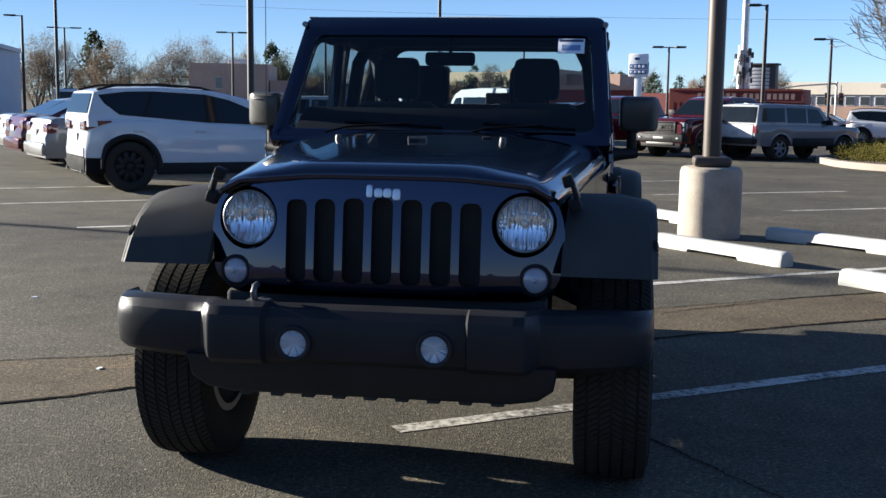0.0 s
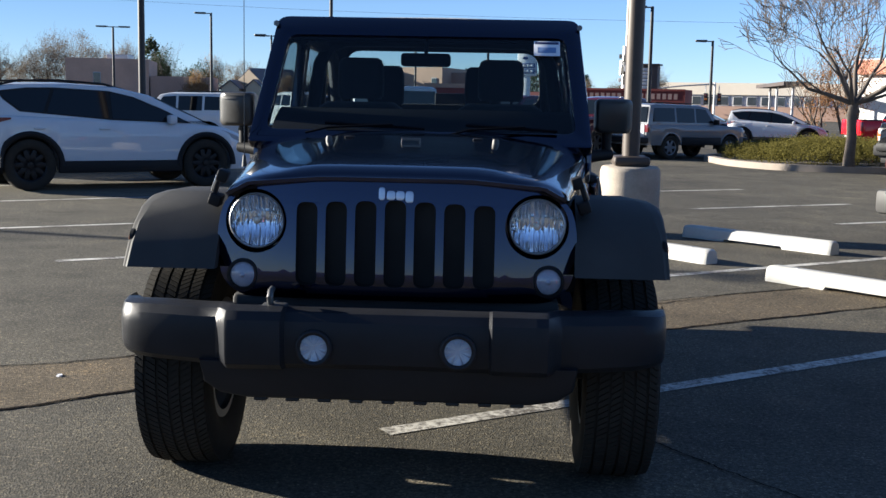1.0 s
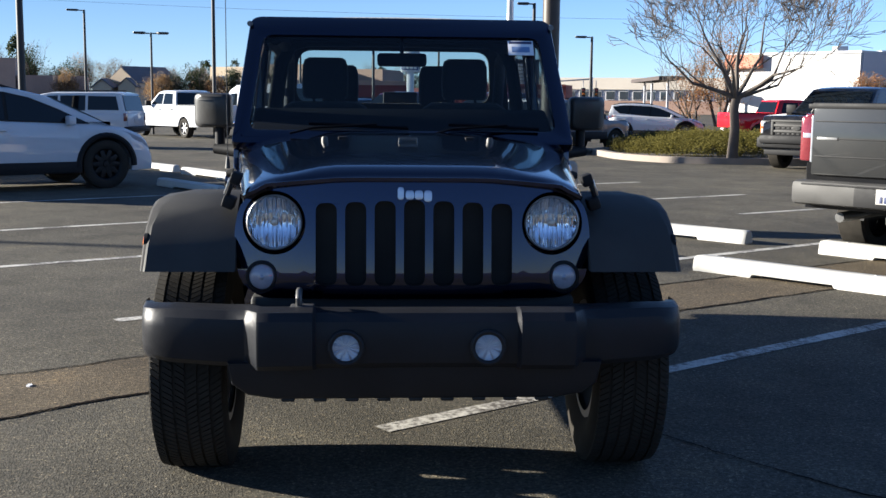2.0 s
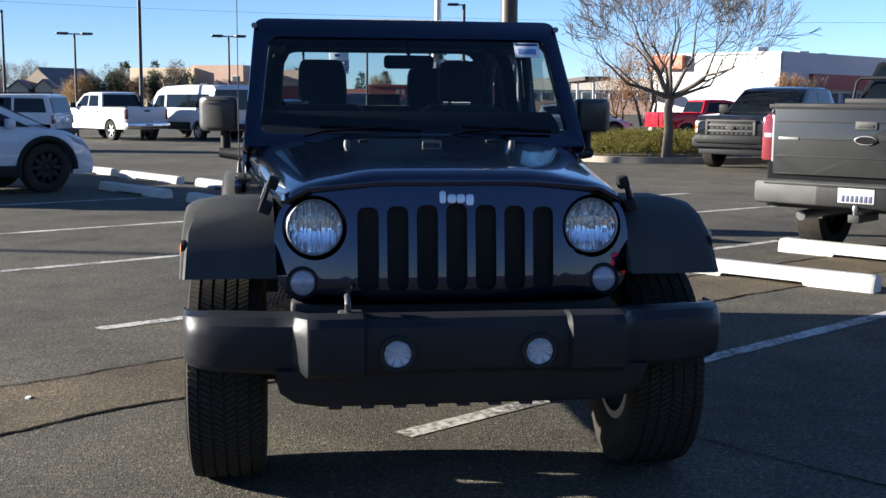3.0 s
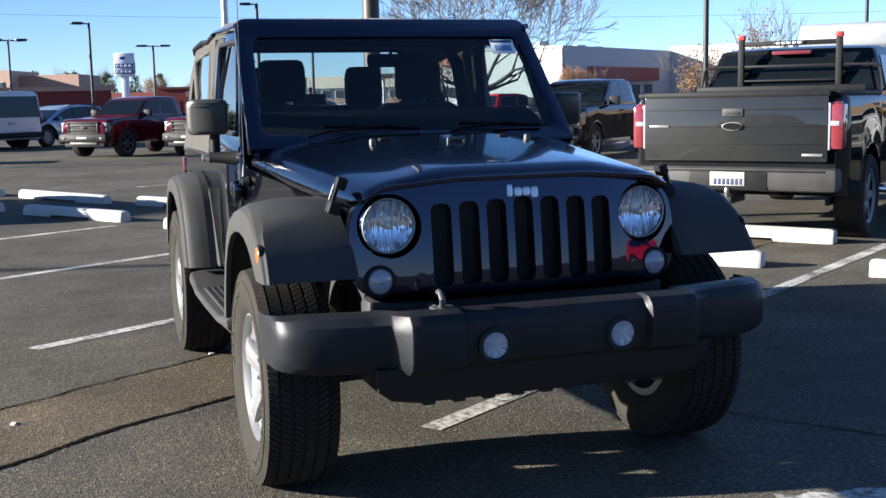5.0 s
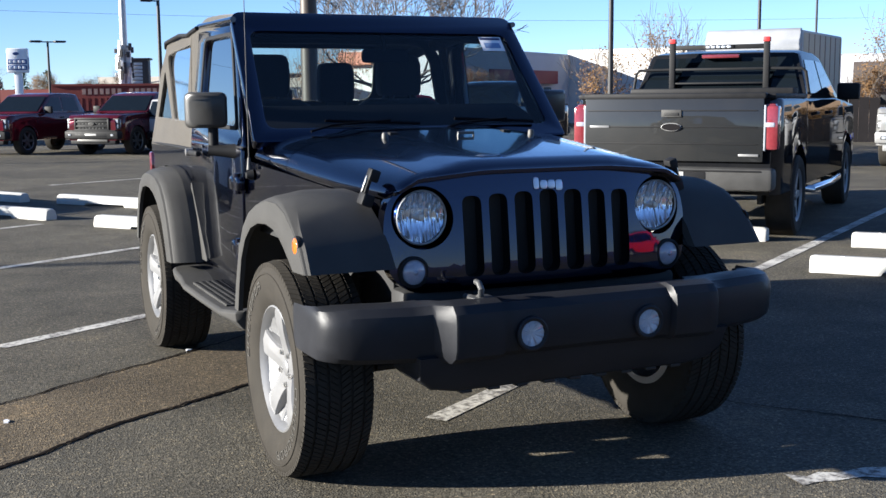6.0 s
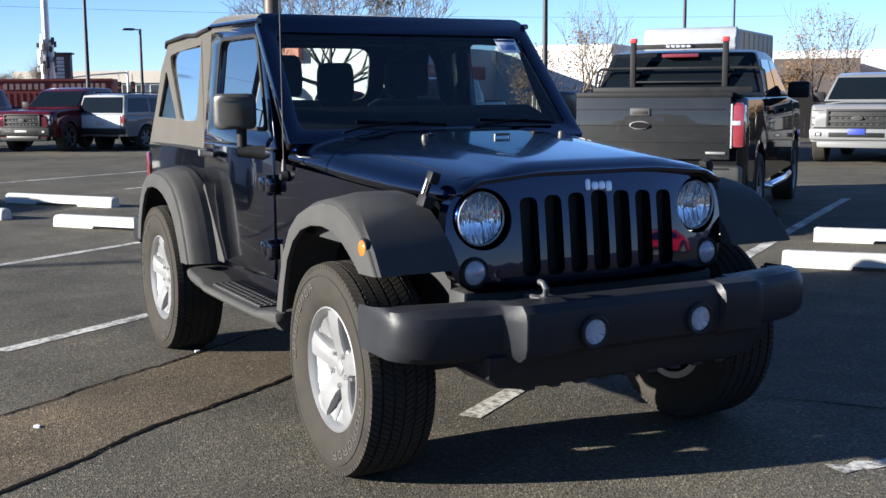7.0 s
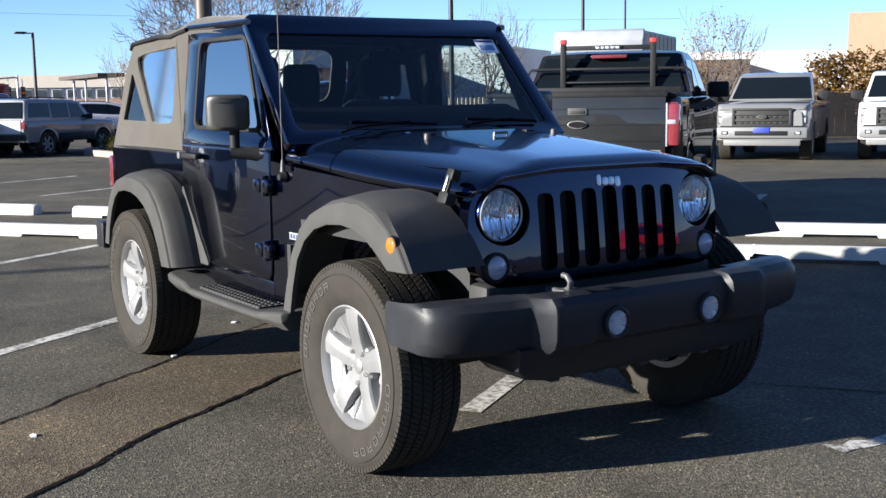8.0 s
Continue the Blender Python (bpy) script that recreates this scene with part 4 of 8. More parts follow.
# paper sticker on the glass
for lo, hi, mat, lift in (((-0.06, -0.046), (0.06, 0.046), M_PAPER, 0.0), ((-0.054, 0.026), (0.054, 0.041), M_PRINTDARK, 0.0015), ((-0.042, -0.028), (0.042, 0.006), M_PRINTBLUE, 0.0015)):
    bm = sheet([(lo[0] + 0.56, lo[1] + 0.572), (hi[0] + 0.56, lo[1] + 0.572), (hi[0] + 0.56, hi[1] + 0.572), (lo[0] + 0.56, hi[1] + 0.572)], [], 0.0012, 0.0001)
    warp(bm, screen_map(0.002 + lift))
    part("sticker", bm, mat, SCREEN, "white paper sales sticker with print bars" if mat is M_PAPER else "")
# wipers
for x0, x1 in ((-0.50, 0.02), (0.12, 0.60)):
    bm = bmesh.new()
    f = screen_map(0.012)
    tube(bm, [f(Vector((x0, 0.02, 0.01))), f(Vector((x0 + 0.1, 0.045, 0.02))), f(Vector((x1 - 0.14, 0.075, 0.012)))], 0.005, 8)
    tube(bm, [f(Vector((x0 + 0.08, 0.085, 0.004))), f(Vector((x1, 0.060, 0.004)))], 0.007, 6)
    part("wiper", bm, M_TRIM, SCREEN, "black wiper arm")
bm = bmesh.new()
box(bm, (-0.38, 0.70, 1.190), (0.38, 0.80, 1.219), 0.010)
part("cowl_vent", bm, M_TRIM, CAR)

# aerial
bm = bmesh.new()
tube(bm, [(-0.772, 0.775, 1.07), (-0.772, 0.775, 1.12)], [0.012, 0.006], 10)
tube(bm, [(-0.772, 0.775, 1.11), (-0.772, 0.78, 2.10)], [0.0024, 0.0016], 6)
part("aerial", bm, M_DULLSTEEL, CAR, "thin steel radio aerial")

# side badges, plain
for z, h in ((0.785, 0.030), (0.725, 0.022)):
    bm = bmesh.new()
    box(bm, (-0.7655, 0.60, z), (-0.7615, 0.745, z + h), 0.001)
    b = part("side_badge", bm, M_BADGE, CAR, "pale side badge with print bars")
    for k in range(5):
        bm = bmesh.new()
        box(bm, (-0.7675, 0.612 + k * 0.026, z + 0.006), (-0.7655, 0.629 + k * 0.026, z + h - 0.006))
        part("print_bar", bm, M_PRINTDARK, b)

# soft top
ROOF = [(1.20, 1.748), (1.24, 1.752), (1.51, 1.777), (1.71, 1.793), (1.89, 1.804), (2.00, 1.801), (2.10, 1.790), (2.22, 1.773), (2.42, 1.750), (2.70, 1.734), (2.83, 1.722), (2.90, 1.69)]
bm = bmesh.new()
rings = []
for y in (1.268, 1.275, 1.30, 1.42, 1.56, 1.72, 1.84, 1.92, 1.98, 2.04, 2.1, 2.17, 2.25, 2.33, 2.42, 2.52, 2.62, 2.70, 2.76, 2.81, 2.85, 2.88):
    zc = eased(ROOF, y)
    hw = lerp([(1.2, 0.700), (1.9, 0.706), (2.6, 0.712), (2.8, 0.708), (2.9, 0.690)], y)
    outer, inner = [], []
    for k in range(25):
        u = -1 + k / 12
        drop = 0.016 * u * u + 0.075 * max(0, (abs(u) - 0.86) / 0.14) ** 2.2
        drop += 0.004 * math.sin(y * 17 + u * 5) * (1 if y > 1.9 else 0.3)
        outer.append((hw * u, y, zc - drop))
        inner.append((hw * u * 0.98, y, zc - drop - 0.022))
    rings.append(outer + list(reversed(inner)))
loft(bm, rings)
TOP = part("soft_top", bm, M_TOP, CAR, "khaki cloth soft top", 60)
for s in (-1, 1):
    w1 = rounded([(2.10, 1.652), (2.60, 1.632), (2.715, 1.610), (2.690, 1.545), (2.425, 1.248), (2.12, 1.252)], 0.035, 4)
    w2 = rounded([(2.782, 1.520), (2.800, 1.520), (2.905, 1.258), (2.530, 1.254)], 0.018, 4)
    bm = sheet([(1.968, 1.104), (3.05, 1.104), (2.955, 1.34), (2.885, 1.53), (2.845, 1.63), (2.80, 1.688), (2.6, 1.698), (2.3, 1.708), (2.12, 1.718), (1.968, 1.735)], [w1, w2], 0.014, 0.003)
    warp(bm, lambda c, s=s: Vector((s * (side_x(c.y) + c.z + 0.002 + 0.007 * math.sin(c.x * 9 + c.y * 5) + 0.004 * math.sin(c.x * 23 - c.y * 14) + 0.006 * math.sin(c.x * 31 + c.y * 22) * max(0, c.y - 1.55) / 0.15), c.x, c.y)))
    panel = part("side_curtain", bm, M_TOP, TOP)
    for wpts in (w1, w2):
        bm = bmesh.new()
        cx = sum(p[0] for p in wpts) / len(wpts)
        cz = sum(p[1] for p in wpts) / len(wpts)
        big = [(cx + (p[0] - cx) * 1.04, cz + (p[1] - cz) * 1.04) for p in wpts]
        bm.faces.new([bm.verts.new((s * (side_x(z) - 0.002), y, z)) for y, z in big])
        part("vinyl_window", bm, M_VINYL, panel, "clear vinyl window")
    bm = bmesh.new()
    tube(bm, [(s * 0.712, 1.21, 1.722), (s * 0.702, 1.6, 1.728), (s * 0.700, 1.96, 1.732)], 0.014, 8)
    part("door_rail", bm, M_BLACK, TOP)
    bm = bmesh.new()
    tube(bm, [(s * 0.711, y, eased(ROOF, y) - 0.076) for y in (1.97, 2.10, 2.2)] + [(s * 0.716, 2.40, 1.708), (s * 0.716, 2.62, 1.696), (s * 0.712, 2.80, 1.686), (s * 0.70, 2.86, 1.660)], 0.011, 8)
    part("roof_piping", bm, M_MATTE, TOP)
    bm = bmesh.new()
    tube(bm, [(s * 0.762, 1.97, 1.108), (s * 0.762, 2.5, 1.110), (s * 0.762, 3.05, 1.110)], 0.010, 8)
    part("belt_rail", bm, M_MATTE, TOP)
hole = rounded([(-0.61, 1.345), (0.61, 1.345), (0.585, 1.668), (-0.585, 1.668)], 0.09, 5)
bm = sheet([(-0.755, 1.104), (0.755, 1.104), (0.69, 1.60), (0.60, 1.688), (-0.60, 1.688), (-0.69, 1.60)], [hole], 0.014, 0.003)
warp(bm, lambda c: Vector((c.x, 3.05 - (c.y - 1.1) * 0.38 + c.z, c.y)))
panel = part("back_curtain", bm, M_TOP, TOP)
bm = bmesh.new()
bm.faces.new([bm.verts.new((x, 3.043 - (z - 1.1) * 0.38, z)) for x, z in ((-0.62, 1.335), (0.62, 1.335), (0.58, 1.675), (-0.58, 1.675))])
part("rear_window", bm, M_WINDSCREEN, panel, "clear vinyl rear window")


# ---- wheels ----
def lettering(r0, r1, a0, a1, count, m, rnd):
    """Raised hollow letter shapes round the side wall, as plain frames."""
    bm = bmesh.new()
    dr, da = (r1 - r0) * 0.16, (a1 - a0) / count * 0.10
    for k in range(count):
        c0 = a0 + (a1 - a0) * (k + 0.10) / count
        c1 = a0 + (a1 - a0) * (k + rnd.uniform(0.70, 0.86)) / count
        bars = [(c0, c0 + da, r0, r1), (c1 - da, c1, r0, r1), (c0, c1, r1 - dr, r1)]
        bars.append((c0, c1, r0, r0 + dr) if k % 2 else (c0, c1, (r0 + r1) / 2 - dr / 2, (r0 + r1) / 2 + dr / 2))
        for b0, b1, q0, q1 in bars:
            prism(bm, [(r * math.cos(a), r * math.sin(a)) for a, r in ((b0, q0), (b1, q0), (b1, q1), (b0, q1))], 0.126, 0.1335, lambda u, v, w: Vector((u, v, w)))
    warp(bm, lambda c: m @ c)
    return bm


def tyre_mesh():
    bm = bmesh.new()
    lathe(bm, [(0.222, -0.10), (0.236, -0.112), (0.262, -0.124), (0.30, -0.131), (0.335, -0.1325), (0.362, -0.128), (0.380, -0.116), (0.387, -0.10), (0.3885, -0.05),
               (0.3885, 0.05), (0.387, 0.10), (0.380, 0.116), (0.362, 0.128), (0.335, 0.1325), (0.30, 0.131), (0.262, 0.124), (0.236, 0.112), (0.222, 0.10)], 64)
    lathe(bm, [(0.352, 0.1295), (0.350, 0.1335), (0.346, 0.134), (0.344, 0.131)], 64)
    return bm


def tread_mesh():
    bm = bmesh.new()
    rows = ((-0.106, 0.032, 104, 0.2), (-0.063, 0.034, 112, 0.55), (-0.021, 0.032, 112, 0.1), (0.021, 0.032, 112, 0.6), (0.063, 0.034, 112, 0.3), (0.106, 0.032, 104, 0.75))
    for h, w, n, ph in rows:
        for k in range(n):
            a = 2 * math.pi * (k + ph) / n
            half = math.pi / n * 0.80
            shoulder = abs(h) > 0.09
            ring = []
            skew = 0.05 * (1 if math.sin(h * 300) > 0 else -1)
            for da, dh in ((-half, -w / 2), (half, -w / 2), (half, w / 2), (-half, w / 2)):
                aa = a + da + skew * dh / w
                lo = 0.384
                hi = 0.3955
                if shoulder and dh * h > 0:
                    lo, hi = 0.372, 0.388
                ring.append((aa, h + dh, lo, hi))
            v0 = [bm.verts.new((q[2] * math.cos(q[0]), q[2] * math.sin(q[0]), q[1])) for q in ring]
            v1 = [bm.verts.new((q[3] * math.cos(q[0]), q[3] * math.sin(q[0]), q[1])) for q in ring]
            bm.faces.new(v1)
            for i in range(4):
                j = (i + 1) % 4
                bm.faces.new((v0[i], v0[j], v1[j], v1[i]))
    return bm


def spoke_face(m):
    circle = [(0.224 * math.cos(a), 0.224 * math.sin(a)) for a in frange(0, 2 * math.pi, 61)[:-1]]
    holes = []
    for k in range(5):
        c = 2 * math.pi * (k + 0.5) / 5
        tri = [(0.096 * math.cos(c), 0.096 * math.sin(c)), (0.156 * math.cos(c + 0.17), 0.156 * math.sin(c + 0.17)), (0.156 * math.cos(c - 0.17), 0.156 * math.sin(c - 0.17))]
        holes.append(rounded(tri, 0.010, 3))
    bm = sheet(circle, holes, 0.010, 0.003)
    bmesh.ops.triangulate(bm, faces=[f for f in bm.faces if len(f.verts) > 4])
    bmesh.ops.subdivide_edges(bm, edges=[e for e in bm.edges if e.calc_length() > 0.04], cuts=2)

    def dish(c):
        r = math.hypot(c.x, c.y)
        return m @ Vector((c.x, c.y, c.z + 0.028 + 0.060 * max(0.0, (r - 0.10) / 0.124) ** 1.3))

    warp(bm, dish)
    return bm


def car_wheel(x, y, side, first):
    """side: -1 or 1, the way that the outer face looks."""
    m = Matrix.Translation((x, y, 0.392)) @ Matrix.Rotation(radians(90 * side), 4, "Y") @ Matrix.Rotation(radians(1.2 * y), 4, "Z")
    if first:
        bm = bmesh.new()
        lathe(bm, [(0.20, -0.11), (0.228, -0.108), (0.228, -0.10), (0.205, -0.08), (0.20, 0.03), (0.212, 0.085), (0.226, 0.098), (0.234, 0.104), (0.234, 0.108), (0.226, 0.111), (0.218, 0.100), (0.196, 0.07), (0.192, -0.09)], 56)
        first["wheel"] = bm_mesh(bm, M_ALLOY, "wheel")
        first["tyre"] = bm_mesh(tyre_mesh(), M_RUBBER, "tyre", 25)
        first["tread"] = bm_mesh(tread_mesh(), M_RUBBER, "tread", 25)
        first["rim"] = bm_mesh(spoke_face(Matrix()), M_ALLOY, "rim", 30)
        bm = bmesh.new()
        for k in range(5):
            c = 2 * math.pi * k / 5
            rings = []
            for u, h, top in ((0.020, 0.036, 0.071), (0.060, 0.048, 0.074), (0.095, 0.041, 0.082), (0.140, 0.044, 0.092), (0.190, 0.050, 0.099), (0.221, 0.054, 0.097)):
                ring = []
                for v, w in ((-h, 0.030), (-h + 0.002, top - 0.010), (-h + 0.006, top - 0.001), (-0.003, top + 0.003), (0.003, top + 0.003), (h - 0.006, top - 0.001), (h - 0.002, top - 0.010), (h, 0.030)):
                    ring.append((u * math.cos(c) - v * math.sin(c), u * math.sin(c) + v * math.cos(c), w))
                rings.append(ring)
            loft(bm, rings)
        first["spokes"] = bm_mesh(bm, M_ALLOY, "spoke_star", 16)
        bm = bmesh.new()
        lathe(bm, [(0.0, 0.080), (0.024, 0.079), (0.030, 0.076), (0.032, 0.069), (0.080, 0.069), (0.088, 0.062), (0.092, 0.04)], 32)
        first["cap"] = bm_mesh(bm, M_ALLOY, "centre_cap")
        bm = bmesh.new()
        lathe(bm, [(0.0, 0.020), (0.008, 0.019), (0.011, 0.012), (0.011, 0.0)], 6)
        first["nut"] = bm_mesh(bm, M_STEEL, "lug_nut")
        rnd = random.Random(4)
        first["letters"] = bm_mesh(lettering(0.298, 0.328, 0.35, 1.65, 8, Matrix(), rnd), M_LETTER, "raised_lettering")
        first["letters2"] = bm_mesh(lettering(0.298, 0.328, 3.3, 4.75, 8, Matrix(), rnd), M_LETTER, "raised_lettering")
        bm = bmesh.new()
        lathe(bm, [(0.03, -0.02), (0.122, -0.02), (0.122, 0.0), (0.03, 0.01)], 28)
        first["disc"] = bm_mesh(bm, M_STEEL, "brake_disc")
    w = shared("wheel", WHEEL["wheel"], CAR, m, "silver five-spoke alloy wheel with all-terrain tyre")
    for key, nm in (("tyre", "tyre"), ("rim", "rim"), ("spokes", "spoke_star"), ("cap", "centre_cap"), ("letters", "raised_lettering"), ("letters2", "raised_lettering"), ("disc", "brake_disc")):
        shared(nm, WHEEL[key], w)
    tagged(shared("tread", WHEEL["tread"], w), kind="stuff")
    for k in range(5):
        a = 2 * math.pi * (k + 0.5) / 5
        shared("lug_nut", WHEEL["nut"], w, Matrix.Translation((0.0635 * math.cos(a), 0.0635 * math.sin(a), 0.066)))
    return w


def bm_mesh(bm, material, name, angle=38):
    me = bpy.data.meshes.new(name)
    bmesh.ops.recalc_face_normals(bm, faces=bm.faces)
    bm.to_mesh(me)
    bm.free()
    me.materials.append(material)
    smooth_mesh(me, angle)
    return me


WHEEL = {"first": 1}
for x, y, s in ((-0.786, 0.0, -1), (0.786, 0.0, 1), (-0.786, 2.424, -1), (0.786, 2.424, 1)):
    car_wheel(x, y, s, WHEEL if "tyre" not in WHEEL else None)
spare = car_wheel(0.0, 3.30, 1, None)
spare.matrix_basis = Matrix.Translation((0.05, 3.31, 0.93)) @ Matrix.Rotation(radians(-90), 4, "X")
spare.name = "spare_wheel"
bm = bmesh.new()
box(bm, (-0.06, 3.20, 1.26), (0.16, 3.26, 1.42), 0.01)
part("high_brake_lamp", bm, M_MATTE, CAR)
bm = bmesh.new()
box(bm, (-0.10, 3.10, 0.80), (0.20, 3.22, 1.05), 0.02)
part("spare_carrier", bm, M_DARK, CAR)

# ---- underbody ----
for s in (-1, 1):
    bm = bmesh.new()
    box(bm, (s * 0.42 - 0.04, -0.55, 0.50), (s * 0.42 + 0.04, 3.05, 0.60), 0.01)
    part("frame_rail", bm, M_DARK, CAR)
    bm = bmesh.new()
    tube(bm, [(s * 0.50, 0.05, 0.44), (s * 0.50, 0.05, 0.70)], 0.055, 14)
    part("coil_spring", bm, M_DARK, CAR)
for y in (0.0, 2.424):
    bm = bmesh.new()
    tube(bm, [(-0.68, y, 0.392), (0.68, y, 0.392)], 0.045, 14)
    lathe(bm, [(0.02, -0.15), (0.12, -0.10), (0.15, 0.0), (0.12, 0.10), (0.02, 0.14)], 18, Matrix.Translation((0.2, y, 0.392)) @ Matrix.Rotation(radians(90), 4, "X"))
    part("axle", bm, M_DARK, CAR)
bm = bmesh.new()
tube(bm, [(-0.62, -0.16, 0.40), (0.60, -0.16, 0.44)], 0.02, 10)
tube(bm, [(-0.60, -0.24, 0.42), (0.60, -0.24, 0.42)], 0.016, 10)
part("steering_rod", bm, M_DARK, CAR)
bm = bmesh.new()
box(bm, (-0.30, 1.0, 0.42), (0.30, 1.7, 0.52), 0.03)
part("skid_plate", bm, M_DARK, CAR)
bm = bmesh.new()
tube(bm, [(-0.30, 0.6, 0.47), (-0.30, 1.2, 0.46), (-0.30, 2.0, 0.48)], 0.03, 10)
part("exhaust_pipe", bm, M_STEEL, CAR)

# ---- side steps ----
for s in (-1, 1):
    bm = bmesh.new()
    rings = []
    for y, x0, x1, zt, th in ((0.545, 0.70, 0.880, 0.512, 0.050), (0.56, 0.69, 0.905, 0.512, 0.082), (0.60, 0.69, 0.912, 0.508, 0.080), (0.70, 0.69, 0.916, 0.494, 0.058), (0.80, 0.68, 0.918, 0.480, 0.050), (1.2, 0.68, 0.920, 0.477, 0.048),
                              (1.56, 0.68, 0.918, 0.478, 0.050), (1.64, 0.68, 0.916, 0.500, 0.066), (1.78, 0.69, 0.914, 0.512, 0.076), (1.88, 0.70, 0.900, 0.515, 0.075), (1.92, 0.71, 0.860, 0.515, 0.07)):
        pts = rounded([(x0, zt - th), (x1 - 0.035, zt - th), (x1 - 0.004, zt - th * 0.55), (x1, zt - 0.012), (x1 - 0.014, zt), (x0, zt)], 0.006, 3)
        rings.append([(s * u, y, v) for u, v in pts])
    loft(bm, rings)
    step = part("side_step", bm, M_PLASTIC, CAR, "dark plastic side step with open tread grid", 40)
    xs2 = sorted((s * 0.735, s * 0.872))
    slab("tread_pocket", step, (xs2[0], 0.84, 0.470), (xs2[1], 1.54, 0.4795), M_DARK, 0.003)
    for k in range(19):
        y = 0.845 + k * 0.0375
        slab("tread_bar", step, (xs2[0], y, 0.472), (xs2[1], y + 0.010, 0.488), M_PLASTIC, 0.002)
    for k in range(5):
        x = xs2[0] + 0.030 * k
        slab("tread_bar", step, (x, 0.845, 0.472), (x + 0.012, 1.53, 0.4872), M_PLASTIC, 0.002)
    for y in (0.7, 1.6):
        bm = bmesh.new()
        xs2 = sorted((s * 0.42, s * 0.75))
        box(bm, (xs2[0], y, 0.44), (xs2[1], y + 0.05, 0.47), 0.006)
        part("step_bracket", bm, M_DARK, step)

# ---- interior ----
bm = bmesh.new()
prism(bm, [(0.83, 0.78), (1.24, 0.78), (1.26, 1.10), (1.25, 1.28), (1.19, 1.328), (1.12, 1.332), (1.00, 1.295), (0.87, 1.225), (0.83, 1.18)], -0.68, 0.68, lambda u, v, w: Vector((w, u, v)), 0.015)
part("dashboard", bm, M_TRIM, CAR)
bm = bmesh.new()
m = Matrix.Translation((0.36, 1.36, 1.06)) @ Matrix.Rotation(radians(62), 4, "X")
ringp = [m @ Vector((0.19 * math.cos(a), 0.19 * math.sin(a), 0)) for a in frange(0, 2 * math.pi, 33)]
tube(bm, ringp, 0.014, 8, False)
lathe(bm, [(0.0, 0.03), (0.07, 0.025), (0.075, 0.0)], 16, m)
for a in (0.3, math.pi - 0.3, -math.pi / 2):
    tube(bm, [m @ Vector((0.05 * math.cos(a), 0.05 * math.sin(a), 0)), m @ Vector((0.19 * math.cos(a), 0.19 * math.sin(a), 0))], 0.014, 6)
part("steering_wheel", bm, M_TRIM, CAR)


def seat(x, y, rear):
    bm = bmesh.new()
    w = 0.25 if not rear else 0.34
    zb = 1.36 if not rear else 1.28
    box(bm, (x - w, y - 0.52, 0.72), (x + w, y, 0.88), 0.05, 3)
    rings = []
    for z, k, dy, t in ((0.80, 0.9, 0.0, 0.09), (0.95, 1.0, 0.03, 0.10), (1.15, 1.0, 0.075, 0.09), (zb - 0.03, 0.88, 0.12, 0.075), (zb, 0.70, 0.125, 0.05)):
        pts = rounded([(-w * k, -t), (w * k, -t), (w * k, t), (-w * k, t)], 0.05, 4)
        rings.append([(x + u, y + dy + v, z) for u, v in pts])
    loft(bm, rings)
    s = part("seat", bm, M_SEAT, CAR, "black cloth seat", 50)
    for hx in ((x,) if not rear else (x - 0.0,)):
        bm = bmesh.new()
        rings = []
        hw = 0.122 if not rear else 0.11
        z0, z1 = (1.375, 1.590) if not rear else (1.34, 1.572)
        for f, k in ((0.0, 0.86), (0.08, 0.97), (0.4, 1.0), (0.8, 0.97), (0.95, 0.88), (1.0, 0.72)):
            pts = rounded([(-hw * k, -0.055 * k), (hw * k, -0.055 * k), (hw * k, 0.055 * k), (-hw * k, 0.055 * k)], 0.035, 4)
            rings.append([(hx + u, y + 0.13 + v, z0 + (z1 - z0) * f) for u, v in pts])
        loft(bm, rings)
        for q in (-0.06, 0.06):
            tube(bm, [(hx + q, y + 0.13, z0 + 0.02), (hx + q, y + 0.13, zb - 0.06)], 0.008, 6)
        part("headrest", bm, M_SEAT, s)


for x in (-0.385, 0.355):
    seat(x, 1.74, False)
for x in (-0.325, 0.255):
    seat(x, 2.50, True)
bm = bmesh.new()
for s in (-1, 1):
    tube(bm, [(s * 0.66, 1.95, 0.60), (s * 0.655, 1.95, 1.30), (s * 0.62, 1.97, 1.56), (s * 0.57, 1.98, 1.655), (s * 0.48, 1.98, 1.685), (0, 1.98, 1.69)], 0.036, 12)
    tube(bm, [(s * 0.60, 1.28, 1.66), (s * 0.60, 1.6, 1.68), (s * 0.60, 1.98, 1.65)], 0.034, 12)
    tube(bm, [(s * 0.60, 1.98, 1.65), (s * 0.61, 2.4, 1.60), (s * 0.635, 2.75, 1.35), (s * 0.65, 2.92, 1.02)], 0.034, 12)
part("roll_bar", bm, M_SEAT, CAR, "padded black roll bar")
bm = bmesh.new()
rings = []
for y, k in ((1.135, 0.85), (1.142, 1.0), (1.165, 1.0), (1.175, 0.85)):
    rings.append([(u, y, 1.56 + v) for u, v in rounded([(-0.116 * k, -0.031 * k), (0.116 * k, -0.031 * k), (0.116 * k, 0.031 * k), (-0.116 * k, 0.031 * k)], 0.02, 4)])
loft(bm, rings)
tube(bm, [(0, 1.16, 1.57), (0, 1.17, 1.62), (0, 1.20, 1.66)], 0.009, 8)
part("rear_view_mirror", bm, M_TRIM, CAR)

